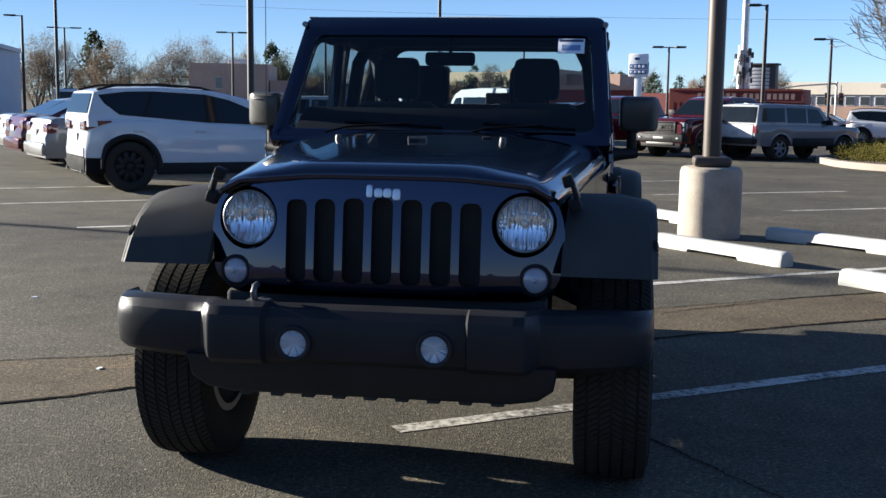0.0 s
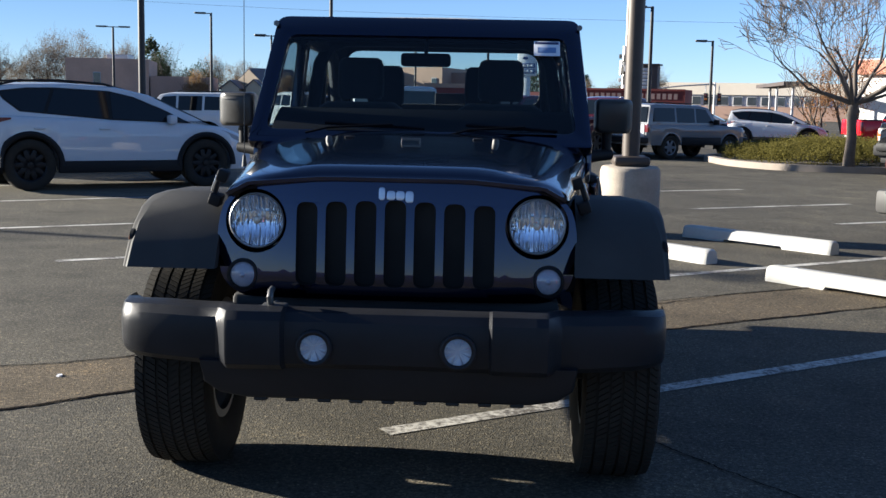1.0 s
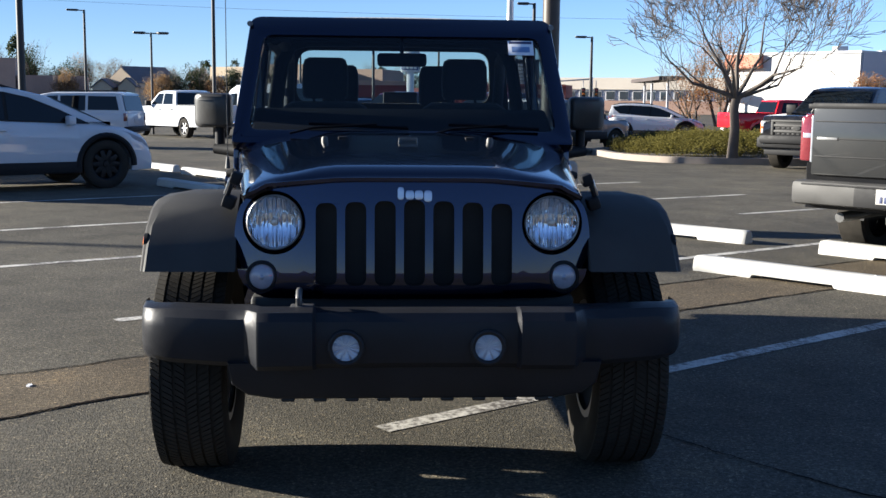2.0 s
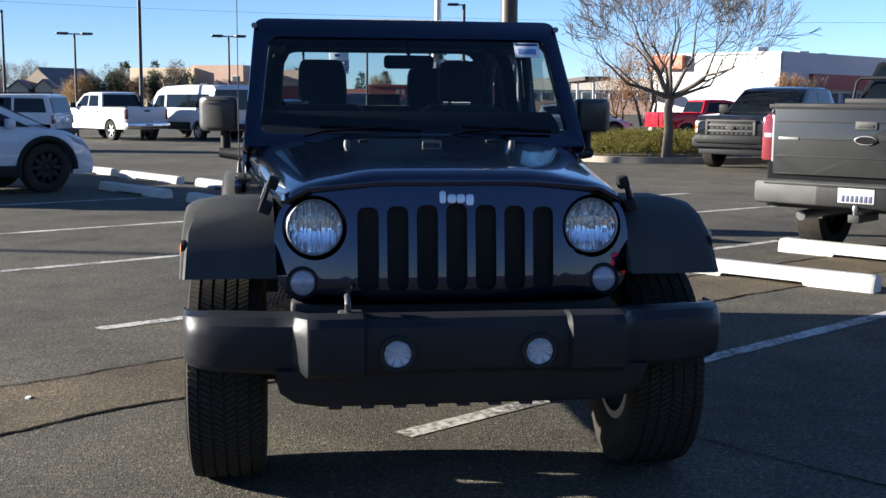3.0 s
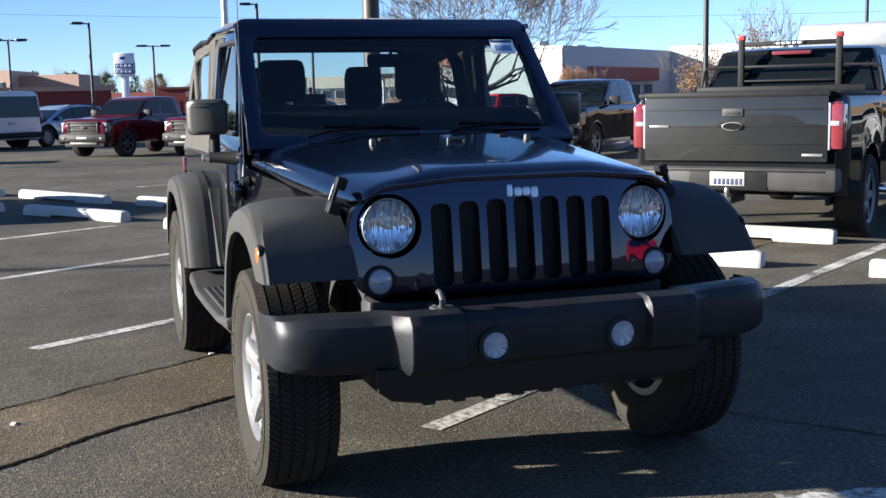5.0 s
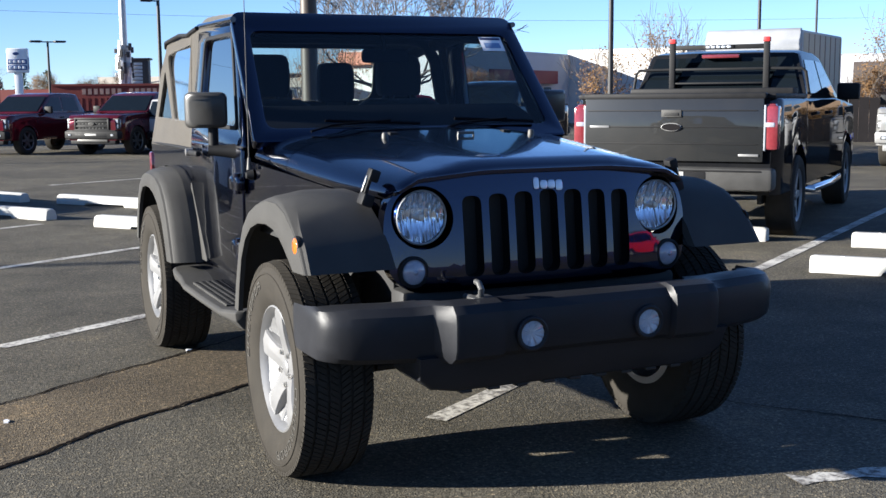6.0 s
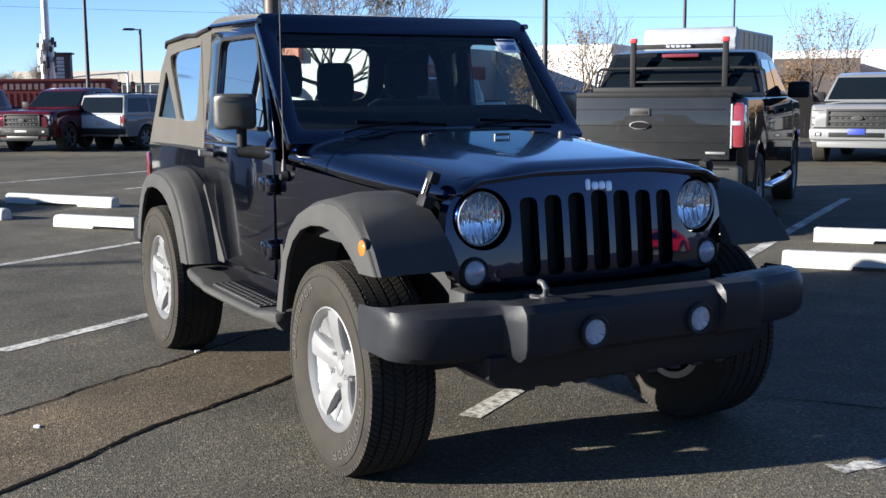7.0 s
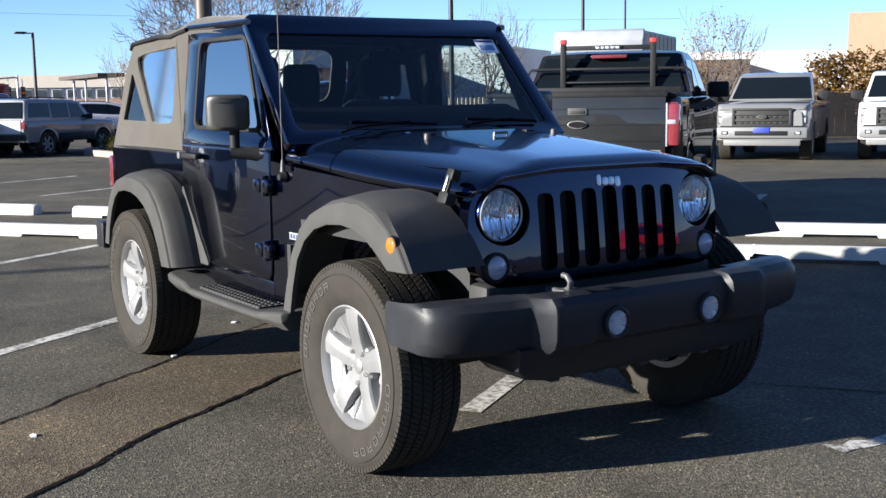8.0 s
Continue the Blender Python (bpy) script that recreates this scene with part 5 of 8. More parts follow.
# ---- parked vehicles ----
def road_wheel_meshes(r, w, alloy, spokes):
    """Meshes of a plain road wheel, shared by all the wheels of a vehicle; the axle is the local z."""
    out = {}
    rr = r * 0.64
    bm = bmesh.new()
    lathe(bm, [(rr, -w * 0.42), (rr + 0.03, -w * 0.5), (r * 0.92, -w * 0.5), (r * 0.985, -w * 0.42), (r, -w * 0.25), (r, w * 0.25), (r * 0.985, w * 0.42), (r * 0.92, w * 0.5), (rr + 0.03, w * 0.5), (rr, w * 0.42)], 32)
    out["tyre"] = bm_mesh(bm, M_RUBBER, "tyre")
    bm = bmesh.new()
    lathe(bm, [(rr * 0.9, -w * 0.4), (rr * 0.9, w * 0.2), (rr * 0.96, w * 0.40), (rr * 1.02, w * 0.44), (rr * 1.03, w * 0.40)], 32)
    lathe(bm, [(0.0, w * 0.05), (rr * 0.9, w * 0.02)], 24)
    out["wheel"] = bm_mesh(bm, M_DARKALLOY, "wheel")
    bm = bmesh.new()
    for k in range(spokes):
        c = 2 * math.pi * k / spokes
        poly = [(rr * 0.15, -0.05), (rr * 0.98, -0.028), (rr * 0.98, 0.028), (rr * 0.15, 0.05)]
        poly = [(u * math.cos(c) - v * math.sin(c), u * math.sin(c) + v * math.cos(c)) for u, v in poly]
        prism(bm, poly, w * 0.22, w * 0.36, lambda u, v, q: Vector((u, v, q)), 0.004)
    lathe(bm, [(0.0, w * 0.42), (rr * 0.2, w * 0.40), (rr * 0.24, w * 0.2)], 16)
    lathe(bm, [(rr * 0.92, w * 0.36), (rr * 0.97, w * 0.42), (rr * 1.02, w * 0.445), (rr * 1.03, w * 0.42)], 32)
    out["rim"] = bm_mesh(bm, alloy, "rim")
    return out


def body_loft(bm, x0, x1, width, top, bottom, arches, arch_r, arch_z, shoulder=0.05, nose=0.25, tail=0.12, tuck=0.05, bulge=0.02, taper=0.08):
    """Lower body as a loft of cross sections, with round wheel openings. top: (x, z) pairs."""
    xs = set(frange(x0, x1, 46))
    for a in arches:
        xs |= {a + arch_r * math.cos(t) for t in frange(0, math.pi, 15)}
        xs |= {a - arch_r - 0.004, a + arch_r + 0.004}
    xs = sorted(x for x in xs if x0 <= x <= x1)
    keep = [xs[0]]
    for x in xs[1:]:
        if x - keep[-1] > 0.002:
            keep.append(x)
    rings = []
    for x in keep:
        zt = lerp(top, x)
        zb = lerp(bottom, x) if isinstance(bottom, list) else bottom
        for a in arches:
            if abs(x - a) < arch_r:
                zb = max(zb, arch_z + math.sqrt(arch_r ** 2 - (x - a) ** 2))
        zb = min(zb, zt - 0.05)
        f, r = (x1 - x) / max(nose, 1e-3), (x - x0) / max(tail, 1e-3)
        k = 1.0
        if f < 1:
            k *= 1 - 0.16 * (1 - f) ** 2
        if r < 1:
            k *= 1 - taper * (1 - r) ** 2
        hw = width / 2 * k
        h = zt - zb
        side = [(hw - tuck * max(0, 1 - (zb - 0.2) / 0.3), zb), (hw - 0.008, zb + h * 0.12), (hw + 0.0, zb + h * 0.45), (hw - bulge * 0.3, zb + h * 0.7), (hw - bulge, zt - shoulder * 0.8),
                (hw - bulge - shoulder * 0.35, zt - shoulder * 0.25), (hw - bulge - shoulder, zt)]
        ring = [(x, -y, z) for y, z in side] + [(x, -hw * 0.4, zt + 0.012), (x, hw * 0.4, zt + 0.012)] + [(x, y, z) for y, z in reversed(side)]
        rings.append(ring)
    loft(bm, rings, True, True)
    return bm


class Cabin:
    """Glasshouse: a roof line of (x, z) points from front to rear over a belt, leaning in by lean."""

    def __init__(self, line, belt, half, lean):
        self.line, self.belt, self.half, self.lean = line, belt, half, lean

    def w(self, z):
        return self.half - (z - self.belt) * self.lean

    def mesh(self):
        bm = bmesh.new()
        rings = []
        pts = []
        for (xa, za), (xb, zb) in zip(self.line, self.line[1:]):
            for t in (0, 0.5):
                pts.append((xa + (xb - xa) * t, za + (zb - za) * t))
        pts.append(self.line[-1])
        for x, z in pts:
            h = max(0.002, z - self.belt)
            e = min(0.05, h * 0.5)
            w0, w1 = self.half, self.w(z - e)
            ring = [(w0, self.belt - 0.06), (w0, self.belt), (w1, z - e), (w1 - e * 0.35, z - e * 0.3), (w1 - e * 1.1, z), (w1 * 0.4, z + 0.015)]
            rings.append([(x, -y, q) for y, q in ring] + [(x, y, q) for y, q in reversed(ring)])
        loft(bm, rings, True, True)
        return bm

    def side_pane(self, poly, s, lift=0.006):
        bm = bmesh.new()
        bm.faces.new([bm.verts.new((x, s * (self.w(z) + lift), z)) for x, z in poly])
        ext = bmesh.ops.extrude_face_region(bm, geom=bm.faces[:])
        for v in ext["geom"]:
            if isinstance(v, bmesh.types.BMVert):
                v.co.y -= s * 0.012
        return bm

    def end_pane(self, a, b, inset=0.07, lift=0.024, t0=0.08, t1=0.9):
        """A pane on the slope between two points of the roof line."""
        (xa, za), (xb, zb) = a, b
        n = Vector((zb - za, 0, -(xb - xa))).normalized()
        if n.z < 0:
            n = -n
        bm = bmesh.new()
        vs = []
        for t, sg in ((t0, -1), (t0, 1), (t1, 1), (t1, -1)):
            x, z = xa + (xb - xa) * t, za + (zb - za) * t
            vs.append(bm.verts.new(Vector((x, sg * (self.w(z) - inset), z)) + n * lift))
        f = bm.faces.new(vs)
        ext = bmesh.ops.extrude_face_region(bm, geom=[f])
        for v in ext["geom"]:
            if isinstance(v, bmesh.types.BMVert):
                v.co -= n * 0.012
        return bm


def vehicle(name, label, category, group, paint, spec, wheel_at, which, heading, scale=1.0):
    """which: the wheel that stands at wheel_at, as (end, side): 0 rear or 1 front, -1 right or 1 left of the vehicle."""
    wb, track = spec["wb"], spec["track"]
    h = radians(heading)
    lx, ly = which[0] * wb * scale, which[1] * (track / 2 + 0.1) * scale
    ox = wheel_at[0] - (lx * math.cos(h) - ly * math.sin(h))
    oy = wheel_at[1] - (lx * math.sin(h) + ly * math.cos(h))
    fall = math.degrees(math.atan2(slope(ox + math.cos(h) * wb, oy + math.sin(h) * wb) - slope(ox, oy), wb))
    root = thing(name, label, category, group, Matrix.Translation((ox, oy, slope(ox, oy))) @ Matrix.Rotation(h, 4, "Z") @ Matrix.Rotation(radians(-fall), 4, "Y") @ Matrix.Scale(scale, 4))
    root.scale = (scale, scale, scale)
    W = spec["width"]
    bm = bmesh.new()
    body_loft(bm, spec["x0"], spec["x1"], W, spec["top"], spec["bottom"], (0.0, wb), spec["arch"], spec["tyre"], spec.get("shoulder", 0.06), spec.get("nose", 0.3), spec.get("tail", 0.15), taper=spec.get("taper", 0.08))
    part("body", bm, paint, root)
    bm = bmesh.new()
    box(bm, (spec["x0"] + 0.15, -W * 0.34, spec["bottom"] + 0.02), (spec["x1"] - 0.15, W * 0.34, spec["bottom"] + 0.30))
    part("underbody", bm, M_DARK, root)
    cab = Cabin(spec["roof"], spec["belt"], W / 2 - spec.get("cab_in", 0.07), spec.get("lean", 0.22))
    part("cabin", cab.mesh(), spec.get("cab_paint", paint), root)
    if spec.get("screen", True):
        part("windscreen", cab.end_pane(spec["roof"][0], spec["roof"][1]), M_CARGLASS, root)
    if spec.get("backlight", True):
        part("rear_window", cab.end_pane(spec["roof"][-1], spec["roof"][-2]), M_CARGLASS, root)
    for s in (-1, 1):
        for poly in spec["panes"]:
            part("window_pane", cab.side_pane(poly, s), M_CARGLASS, root)
    key = spec["tag"]
    if key not in WHEELSETS:
        WHEELSETS[key] = road_wheel_meshes(spec["tyre"], spec["tyre_w"], spec.get("alloy", M_ALLOY), spec.get("spokes", 6))
    ms = WHEELSETS[key]
    for x in (0.0, wb):
        for s in (-1, 1):
            m = Matrix.Translation((x, s * track / 2, spec["tyre"] - 0.004)) @ Matrix.Rotation(radians(-90 * s), 4, "X")
            w = shared("wheel", ms["wheel"], root, m)
            shared("tyre", ms["tyre"], w)
            shared("rim", ms["rim"], w)
            bm = bmesh.new()
            box(bm, (x - spec["arch"], s * W / 2 - s * 0.30 - 0.02, spec["tyre"] * 0.8), (x + spec["arch"], s * W / 2 - s * 0.30 + 0.02, spec["tyre"] + spec["arch"]))
            part("wheel_well", bm, M_DARK, root)
    return root, cab


WHEELSETS = {}


def door_mirrors(root, x, y, z, mat, size=0.24):
    for s in (-1, 1):
        a, b = sorted((s * y, s * (y + size)))
        slab("side_mirror", root, (x - 0.07, a, z), (x + 0.05, b, z + size * 0.85), mat, 0.03)


# --- pickup trucks ---
def pickup_spec(tag, **kw):
    d = dict(tag=tag, wb=3.68, track=1.70, width=1.99, x0=-1.12, x1=4.62, tyre=0.40, tyre_w=0.27, arch=0.47, bottom=0.46, belt=1.30, lean=0.24, cab_in=0.06,
             top=[(-1.12, 1.31), (0.62, 1.31), (0.66, 1.30), (2.95, 1.30), (3.15, 1.285), (4.38, 1.225), (4.56, 1.17), (4.62, 1.04)],
             roof=[(3.10, 1.28), (2.35, 1.86), (1.95, 1.92), (1.20, 1.92), (0.92, 1.88), (0.70, 1.30)],
             panes=[[(2.78, 1.36), (2.30, 1.78), (1.88, 1.80), (1.88, 1.35)], [(1.80, 1.35), (1.80, 1.80), (1.12, 1.79), (0.98, 1.35)]], nose=0.35, tail=0.05, shoulder=0.045)
    d.update(kw)
    return d


def pickup_bed(root, W, x0=-1.12):
    """Hollow load bed look: a flat slab with the shade painted dark, framed by rails, and a tailgate."""
    slab("bed_liner", root, (x0 + 0.08, -W / 2 + 0.14, 1.300), (0.62, W / 2 - 0.14, 1.328), M_MATTE, 0.004)
    both("bed_rail", root, (x0 + 0.02, W / 2 - 0.15, 1.30), (0.66, W / 2 - 0.05, 1.345), M_MATTE, 0.012)


def pickup_front(root, W, grille_mat, bar_mat, bumper_mat, x1=4.62, lamp=M_CLEARLENS):
    """Upright nose: framed grille with two double bars, stacked lamps, deep bumper."""
    grille = slab("grille", root, (x1 - 0.10, -0.60, 0.77), (x1 + 0.005, 0.60, 1.125), grille_mat, 0.02)
    for lo, hi in (((-0.62, 0.755), (0.62, 0.80)), ((-0.62, 1.09), (0.62, 1.14)), ((-0.62, 0.79), (-0.555, 1.10)), ((0.555, 0.79), (0.62, 1.10))):
        slab("grille_frame", grille, (x1 - 0.03, lo[0], lo[1]), (x1 + 0.035, hi[0], hi[1]), bar_mat, 0.014)
    for z in (0.855, 0.985):
        slab("grille_bar", grille, (x1 - 0.02, -0.555, z), (x1 + 0.028, 0.555, z + 0.055), bar_mat, 0.012)
        for k in range(8):
            slab("grille_slot", grille, (x1 + 0.004, -0.46 + k * 0.118, z - 0.045), (x1 + 0.016, -0.39 + k * 0.118, z - 0.012), M_DARK, 0.004)
    bm = bmesh.new()
    prism(bm, [(0.115 * math.cos(a), 0.045 * math.sin(a)) for a in frange(0, 2 * math.pi, 25)[:-1]], x1 + 0.02, x1 + 0.05, lambda u, v, w: Vector((w, u, 0.955 + v)), 0.006)
    part("badge", bm, M_BUMPSTEEL, grille)
    for s in (-1, 1):
        a, b = sorted((s * 0.64, s * 0.925))
        lampbox = slab("headlight", root, (x1 - 0.30, a, 0.80), (x1 - 0.045, b, 1.12), M_DULLSTEEL, 0.03, "stacked clear headlight")
        for z in (0.825, 0.975):
            a, b = sorted((s * 0.655, s * 0.905))
            slab("lens", lampbox, (x1 - 0.20, a, z), (x1 - 0.030, b, z + 0.115), lamp, 0.02)
        a, b = sorted((s * 0.875, s * 0.93))
        slab("corner_lens", lampbox, (x1 - 0.26, a, 0.85), (x1 - 0.10, b, 1.08), M_AMBER if lamp is not M_CLEARLENS else lamp, 0.01)
    slab("front_bumper", root, (x1 - 0.22, -W / 2 + 0.05, 0.50), (x1 + 0.085, W / 2 - 0.05, 0.745), bumper_mat, 0.045)
    slab("bumper_trim", root, (x1 - 0.10, -0.86, 0.735), (x1 + 0.06, 0.86, 0.768), M_MATTE, 0.01)
    slab("lower_intake", root, (x1 - 0.02, -0.55, 0.56), (x1 + 0.092, 0.55, 0.66), M_MATTE, 0.01)
    both("fog_lamp", root, (x1 + 0.0, 0.68, 0.575), (x1 + 0.092, 0.83, 0.665), M_MATTE, 0.02)
    both("fog_lens", root, (x1 + 0.05, 0.71, 0.59), (x1 + 0.098, 0.80, 0.65), M_CLEARLENS, 0.012)
    slab("air_dam", root, (x1 - 0.25, -0.80, 0.34), (x1 - 0.01, 0.80, 0.51), bumper_mat if bumper_mat is M_SILVER else M_MATTE, 0.03)


def paint_truck(name, label, paint, group, at, which, heading, scale, tag, grille=M_MATTE, bars=M_MATTE, bumper=M_CHROME, alloy=M_ALLOY, spokes=6, tyre=0.40):
    spec = pickup_spec(tag, alloy=alloy, spokes=spokes, tyre=tyre)
    root, cab = vehicle(name, label, "pickup truck", group, paint, spec, at, which, heading, scale)
    W = spec["width"]
    pickup_bed(root, W)
    pickup_front(root, W, grille, bars, bumper)
    x0 = spec["x0"]
    gate = slab("tailgate", root, (x0 - 0.03, -W / 2 + 0.16, 0.74), (x0 + 0.03, W / 2 - 0.16, 1.335), paint, 0.015)
    slab("gate_handle", gate, (x0 - 0.045, -0.12, 1.15), (x0 - 0.02, 0.12, 1.22), M_MATTE, 0.01)
    both("tail_lamp", root, (x0 - 0.014, W / 2 - 0.165, 0.86), (x0 + 0.19, W / 2 - 0.042, 1.26), M_REDLENS, 0.02, "red tail lamp")
    slab("rear_bumper", root, (x0 - 0.18, -W / 2 + 0.03, 0.50), (x0 + 0.05, W / 2 - 0.03, 0.70), bumper, 0.04)
    slab("number_plate", root, (x0 - 0.192, -0.16, 0.545), (x0 - 0.182, 0.16, 0.665), M_PLATE, 0.003)
    door_mirrors(root, 2.78, W / 2 - 0.03, 1.28, M_MATTE, 0.26)
    for s in (-1, 1):
        for xx in (2.05, 1.05):
            a, b = sorted((s * (W / 2 - 0.01), s * (W / 2 + 0.022)))
            slab("door_handle", root, (xx - 0.16, a, 1.13), (xx, b, 1.165), M_MATTE, 0.008)
    return root, spec, cab


def reshape(root, f):
    """Moves the points of all parts of a vehicle but its wheels."""
    for ob in root.children_recursive:
        if ob.type == "MESH" and ob.name.split(".")[0] not in ("wheel", "tyre", "rim"):
            for v in ob.data.vertices:
                v.co = f(v.co)
            ob.data.update()


# the dusty graphite pickup with a headache rack, seen from behind
F, FS, _ = paint_truck("pickup_truck", "dusty dark grey crew-cab pickup with black headache rack, parked nose away", M_TRUCKSIDE, "", (5.65, 4.72), (0, -1), 39.5, 0.98, "graphite", bumper=M_BUMPSTEEL)
reshape(F, lambda c: Vector((c.x, c.y * 0.985, c.z * 1.035 if c.z < 1.36 else 1.4076 + (c.z - 1.36) * 0.80)))
x0 = FS["x0"]
gate_y = FS["width"] / 2 - 0.16
slab("gate_skin", F, (x0 - 0.046, -gate_y - 0.004, 0.775), (x0 - 0.026, gate_y + 0.004, 1.375), M_GRAPHITE, 0.012, "dusty dark grey tailgate skin")
slab("gate_spoiler", F, (x0 - 0.055, -gate_y - 0.02, 1.345), (x0 + 0.05, gate_y + 0.02, 1.40), M_MATTE, 0.016)
# Black strips paint the shade along the pressed creases.
for z in (0.93, 1.085, 1.235):
    slab("gate_crease", F, (x0 - 0.052, -gate_y + 0.05, z), (x0 - 0.044, gate_y - 0.02, z + 0.010), M_MATTE, 0.002)
bm = bmesh.new()
bm2 = [(0.098 * math.cos(a), 0.038 * math.sin(a)) for a in frange(0, 2 * math.pi, 29)[:-1]]
prism(bm, bm2, x0 - 0.062, x0 - 0.045, lambda u, v, w: Vector((w, u, 1.09 + v)), 0.004)
oval = part("badge", bm, M_DULLGREY, F, "oval chrome badge")
bm = bmesh.new()
prism(bm, [(u * 0.90, v * 0.82) for u, v in bm2], x0 - 0.068, x0 - 0.060, lambda u, v, w: Vector((w, u, 1.09 + v)))
part("badge_face", bm, M_FENCE, oval)
slab("model_badge", F, (x0 - 0.056, 0.60, 1.078), (x0 - 0.045, 0.79, 1.102), M_DULLGREY, 0.003)
slab("model_badge", F, (x0 - 0.056, -0.80, 0.825), (x0 - 0.045, -0.62, 0.848), M_DULLGREY, 0.003)
slab("handle_bezel", F, (x0 - 0.060, -0.095, 1.18), (x0 - 0.045, 0.095, 1.25), M_BUMPSTEEL, 0.012)
slab("handle_pull", F, (x0 - 0.066, -0.070, 1.195), (x0 - 0.058, 0.070, 1.222), M_DARK, 0.004)
for k in range(7):
    slab("plate_bar", F, (x0 - 0.196, -0.135 + k * 0.039, 0.575), (x0 - 0.191, -0.110 + k * 0.039, 0.63), M_PRINTDARK, 0.001)
slab("plate_recess", F, (x0 - 0.186, -0.36, 0.525), (x0 - 0.10, 0.36, 0.690), M_MATTE, 0.012)
slab("bumper_step", F, (x0 - 0.185, -0.85, 0.690), (x0 + 0.02, 0.85, 0.706), M_MATTE, 0.006)
slab("hitch", F, (x0 - 0.22, -0.05, 0.40), (x0 + 0.2, 0.05, 0.47), M_DARK, 0.01)
bm = bmesh.new()
lathe(bm, [(0.0, 0.09), (0.02, 0.085), (0.026, 0.06), (0.02, 0.035), (0.014, 0.0)], 14, Matrix.Translation((x0 - 0.19, 0, 0.46)))
part("tow_ball", bm, M_STEEL, F)
bm = bmesh.new()
tube(bm, [(0.9, 0.55, 0.42), (-0.4, 0.58, 0.42), (x0 + 0.1, 0.62, 0.40)], 0.045, 12)
part("exhaust", bm, M_HOOK, F)
both("lamp_body", F, (x0 - 0.036, FS["width"] / 2 - 0.150, 0.885), (x0 + 0.19, FS["width"] / 2 - 0.030, 1.285), M_LAMPRED, 0.025, "large red tail lamp")
both("lamp_edge", F, (x0 - 0.042, FS["width"] / 2 - 0.158, 0.88), (x0 - 0.02, FS["width"] / 2 - 0.138, 1.29), M_CLEARLENS, 0.006)
both("lamp_clear", F, (x0 - 0.044, FS["width"] / 2 - 0.145, 1.09), (x0 - 0.02, FS["width"] / 2 - 0.060, 1.135), M_SMOKE, 0.01)
# rack
RX = 0.70
for s in (-1, 1):
    slab("rack_post", F, (RX - 0.03, s * 0.50 - 0.03, 1.37), (RX + 0.03, s * 0.50 + 0.03, 1.935), M_MATTE, 0.008)
    slab("rack_cap", F, (RX - 0.035, s * 0.50 - 0.035, 1.935), (RX + 0.035, s * 0.50 + 0.035, 1.985), M_REDCAP, 0.006, "red plastic post cap")
    bm = bmesh.new()
    tube(bm, [(RX, s * 0.94, 1.385), (RX, s * 0.90, 1.62), (RX, s * 0.86, 1.655), (RX, s * 0.50, 1.66)], 0.016, 8)
    part("rack_wing", bm, M_MATTE, F)
for z, hgt in ((1.865, 0.05), (1.645, 0.026), (1.50, 0.020)):
    slab("rack_bar", F, (RX - 0.02, -0.50, z), (RX + 0.02, 0.50, z + hgt), M_MATTE, 0.006)
slab("rack_plate", F, (RX - 0.032, -0.16, 1.868), (RX - 0.021, 0.16, 1.912), M_MATTE, 0.003, "maker plate with pale bars on the rack bar")
for k in range(5):
    slab("plate_mark", F, (RX - 0.036, -0.13 + k * 0.055, 1.878), (RX - 0.0315, -0.09 + k * 0.055, 1.902), M_BADGE, 0.001)
slab("brake_light", F, (0.76, -0.20, 1.775), (0.90, 0.20, 1.815), M_REDLENS, 0.01)
for s in (-1, 1):
    bm = bmesh.new()
    tube(bm, [(0.75, s * 0.80, 0.42), (0.80, s * 0.98, 0.40), (1.9, s * 1.02, 0.40), (2.85, s * 0.98, 0.40), (2.9, s * 0.80, 0.42)], 0.042, 10)
    part("side_bar", bm, M_CHROME, F, "chrome tubular side bar")
slab("bed_box", F, (0.30, -0.85, 1.38), (0.60, 0.85, 1.455), M_MATTE, 0.02, "black tool box behind the cab")

# black lifted pickup facing the lot
S2, SS, _ = paint_truck("pickup_truck", "black older pickup with heavy bumper, nose to the lot", M_BLACKCAR, "", (10.22, 19.55), (1, 1), 222, 0.95, "old_pickup", bars=M_BUMPSTEEL, bumper=M_MATTE, tyre=0.42)
x1 = SS["x1"]
both("signal_lamp", S2, (x1 - 0.20, 0.80, 0.83), (x1 - 0.035, 0.925, 1.06), M_AMBER, 0.02, "amber corner lamp")
slab("brush_guard", S2, (x1 + 0.02, -0.85, 0.60), (x1 + 0.16, 0.85, 0.80), M_MATTE, 0.05)

# dark red pickups
for at in ((3.20, 27.8), (0.52, 29.5)):
    r, sp, c = paint_truck("pickup_truck", "dark red crew-cab pickup with black grille, nose to the lot", M_REDDARK, "dark red pickups in a row", at, (1, 1), 227, 0.88, "red_pickup", bars=M_MATTE, bumper=M_MATTE, tyre=0.44, alloy=M_HOOK)
    slab("skid_plate", r, (sp["x1"] - 0.15, -0.55, 0.40), (sp["x1"] + 0.03, 0.55, 0.50), M_DULLSTEEL, 0.03)
    slab("number_plate", r, (sp["x1"] + 0.082, -0.20, 0.60), (sp["x1"] + 0.10, 0.20, 0.66), M_PLATE, 0.004)

# bright red pickup behind the tree
paint_truck("pickup_truck", "bright red pickup parked side-on behind the tree", M_RED, "", (14.75, 38.6), (0, -1), 8, 0.88, "redtruck", bumper=M_MATTE, tyre=0.43)

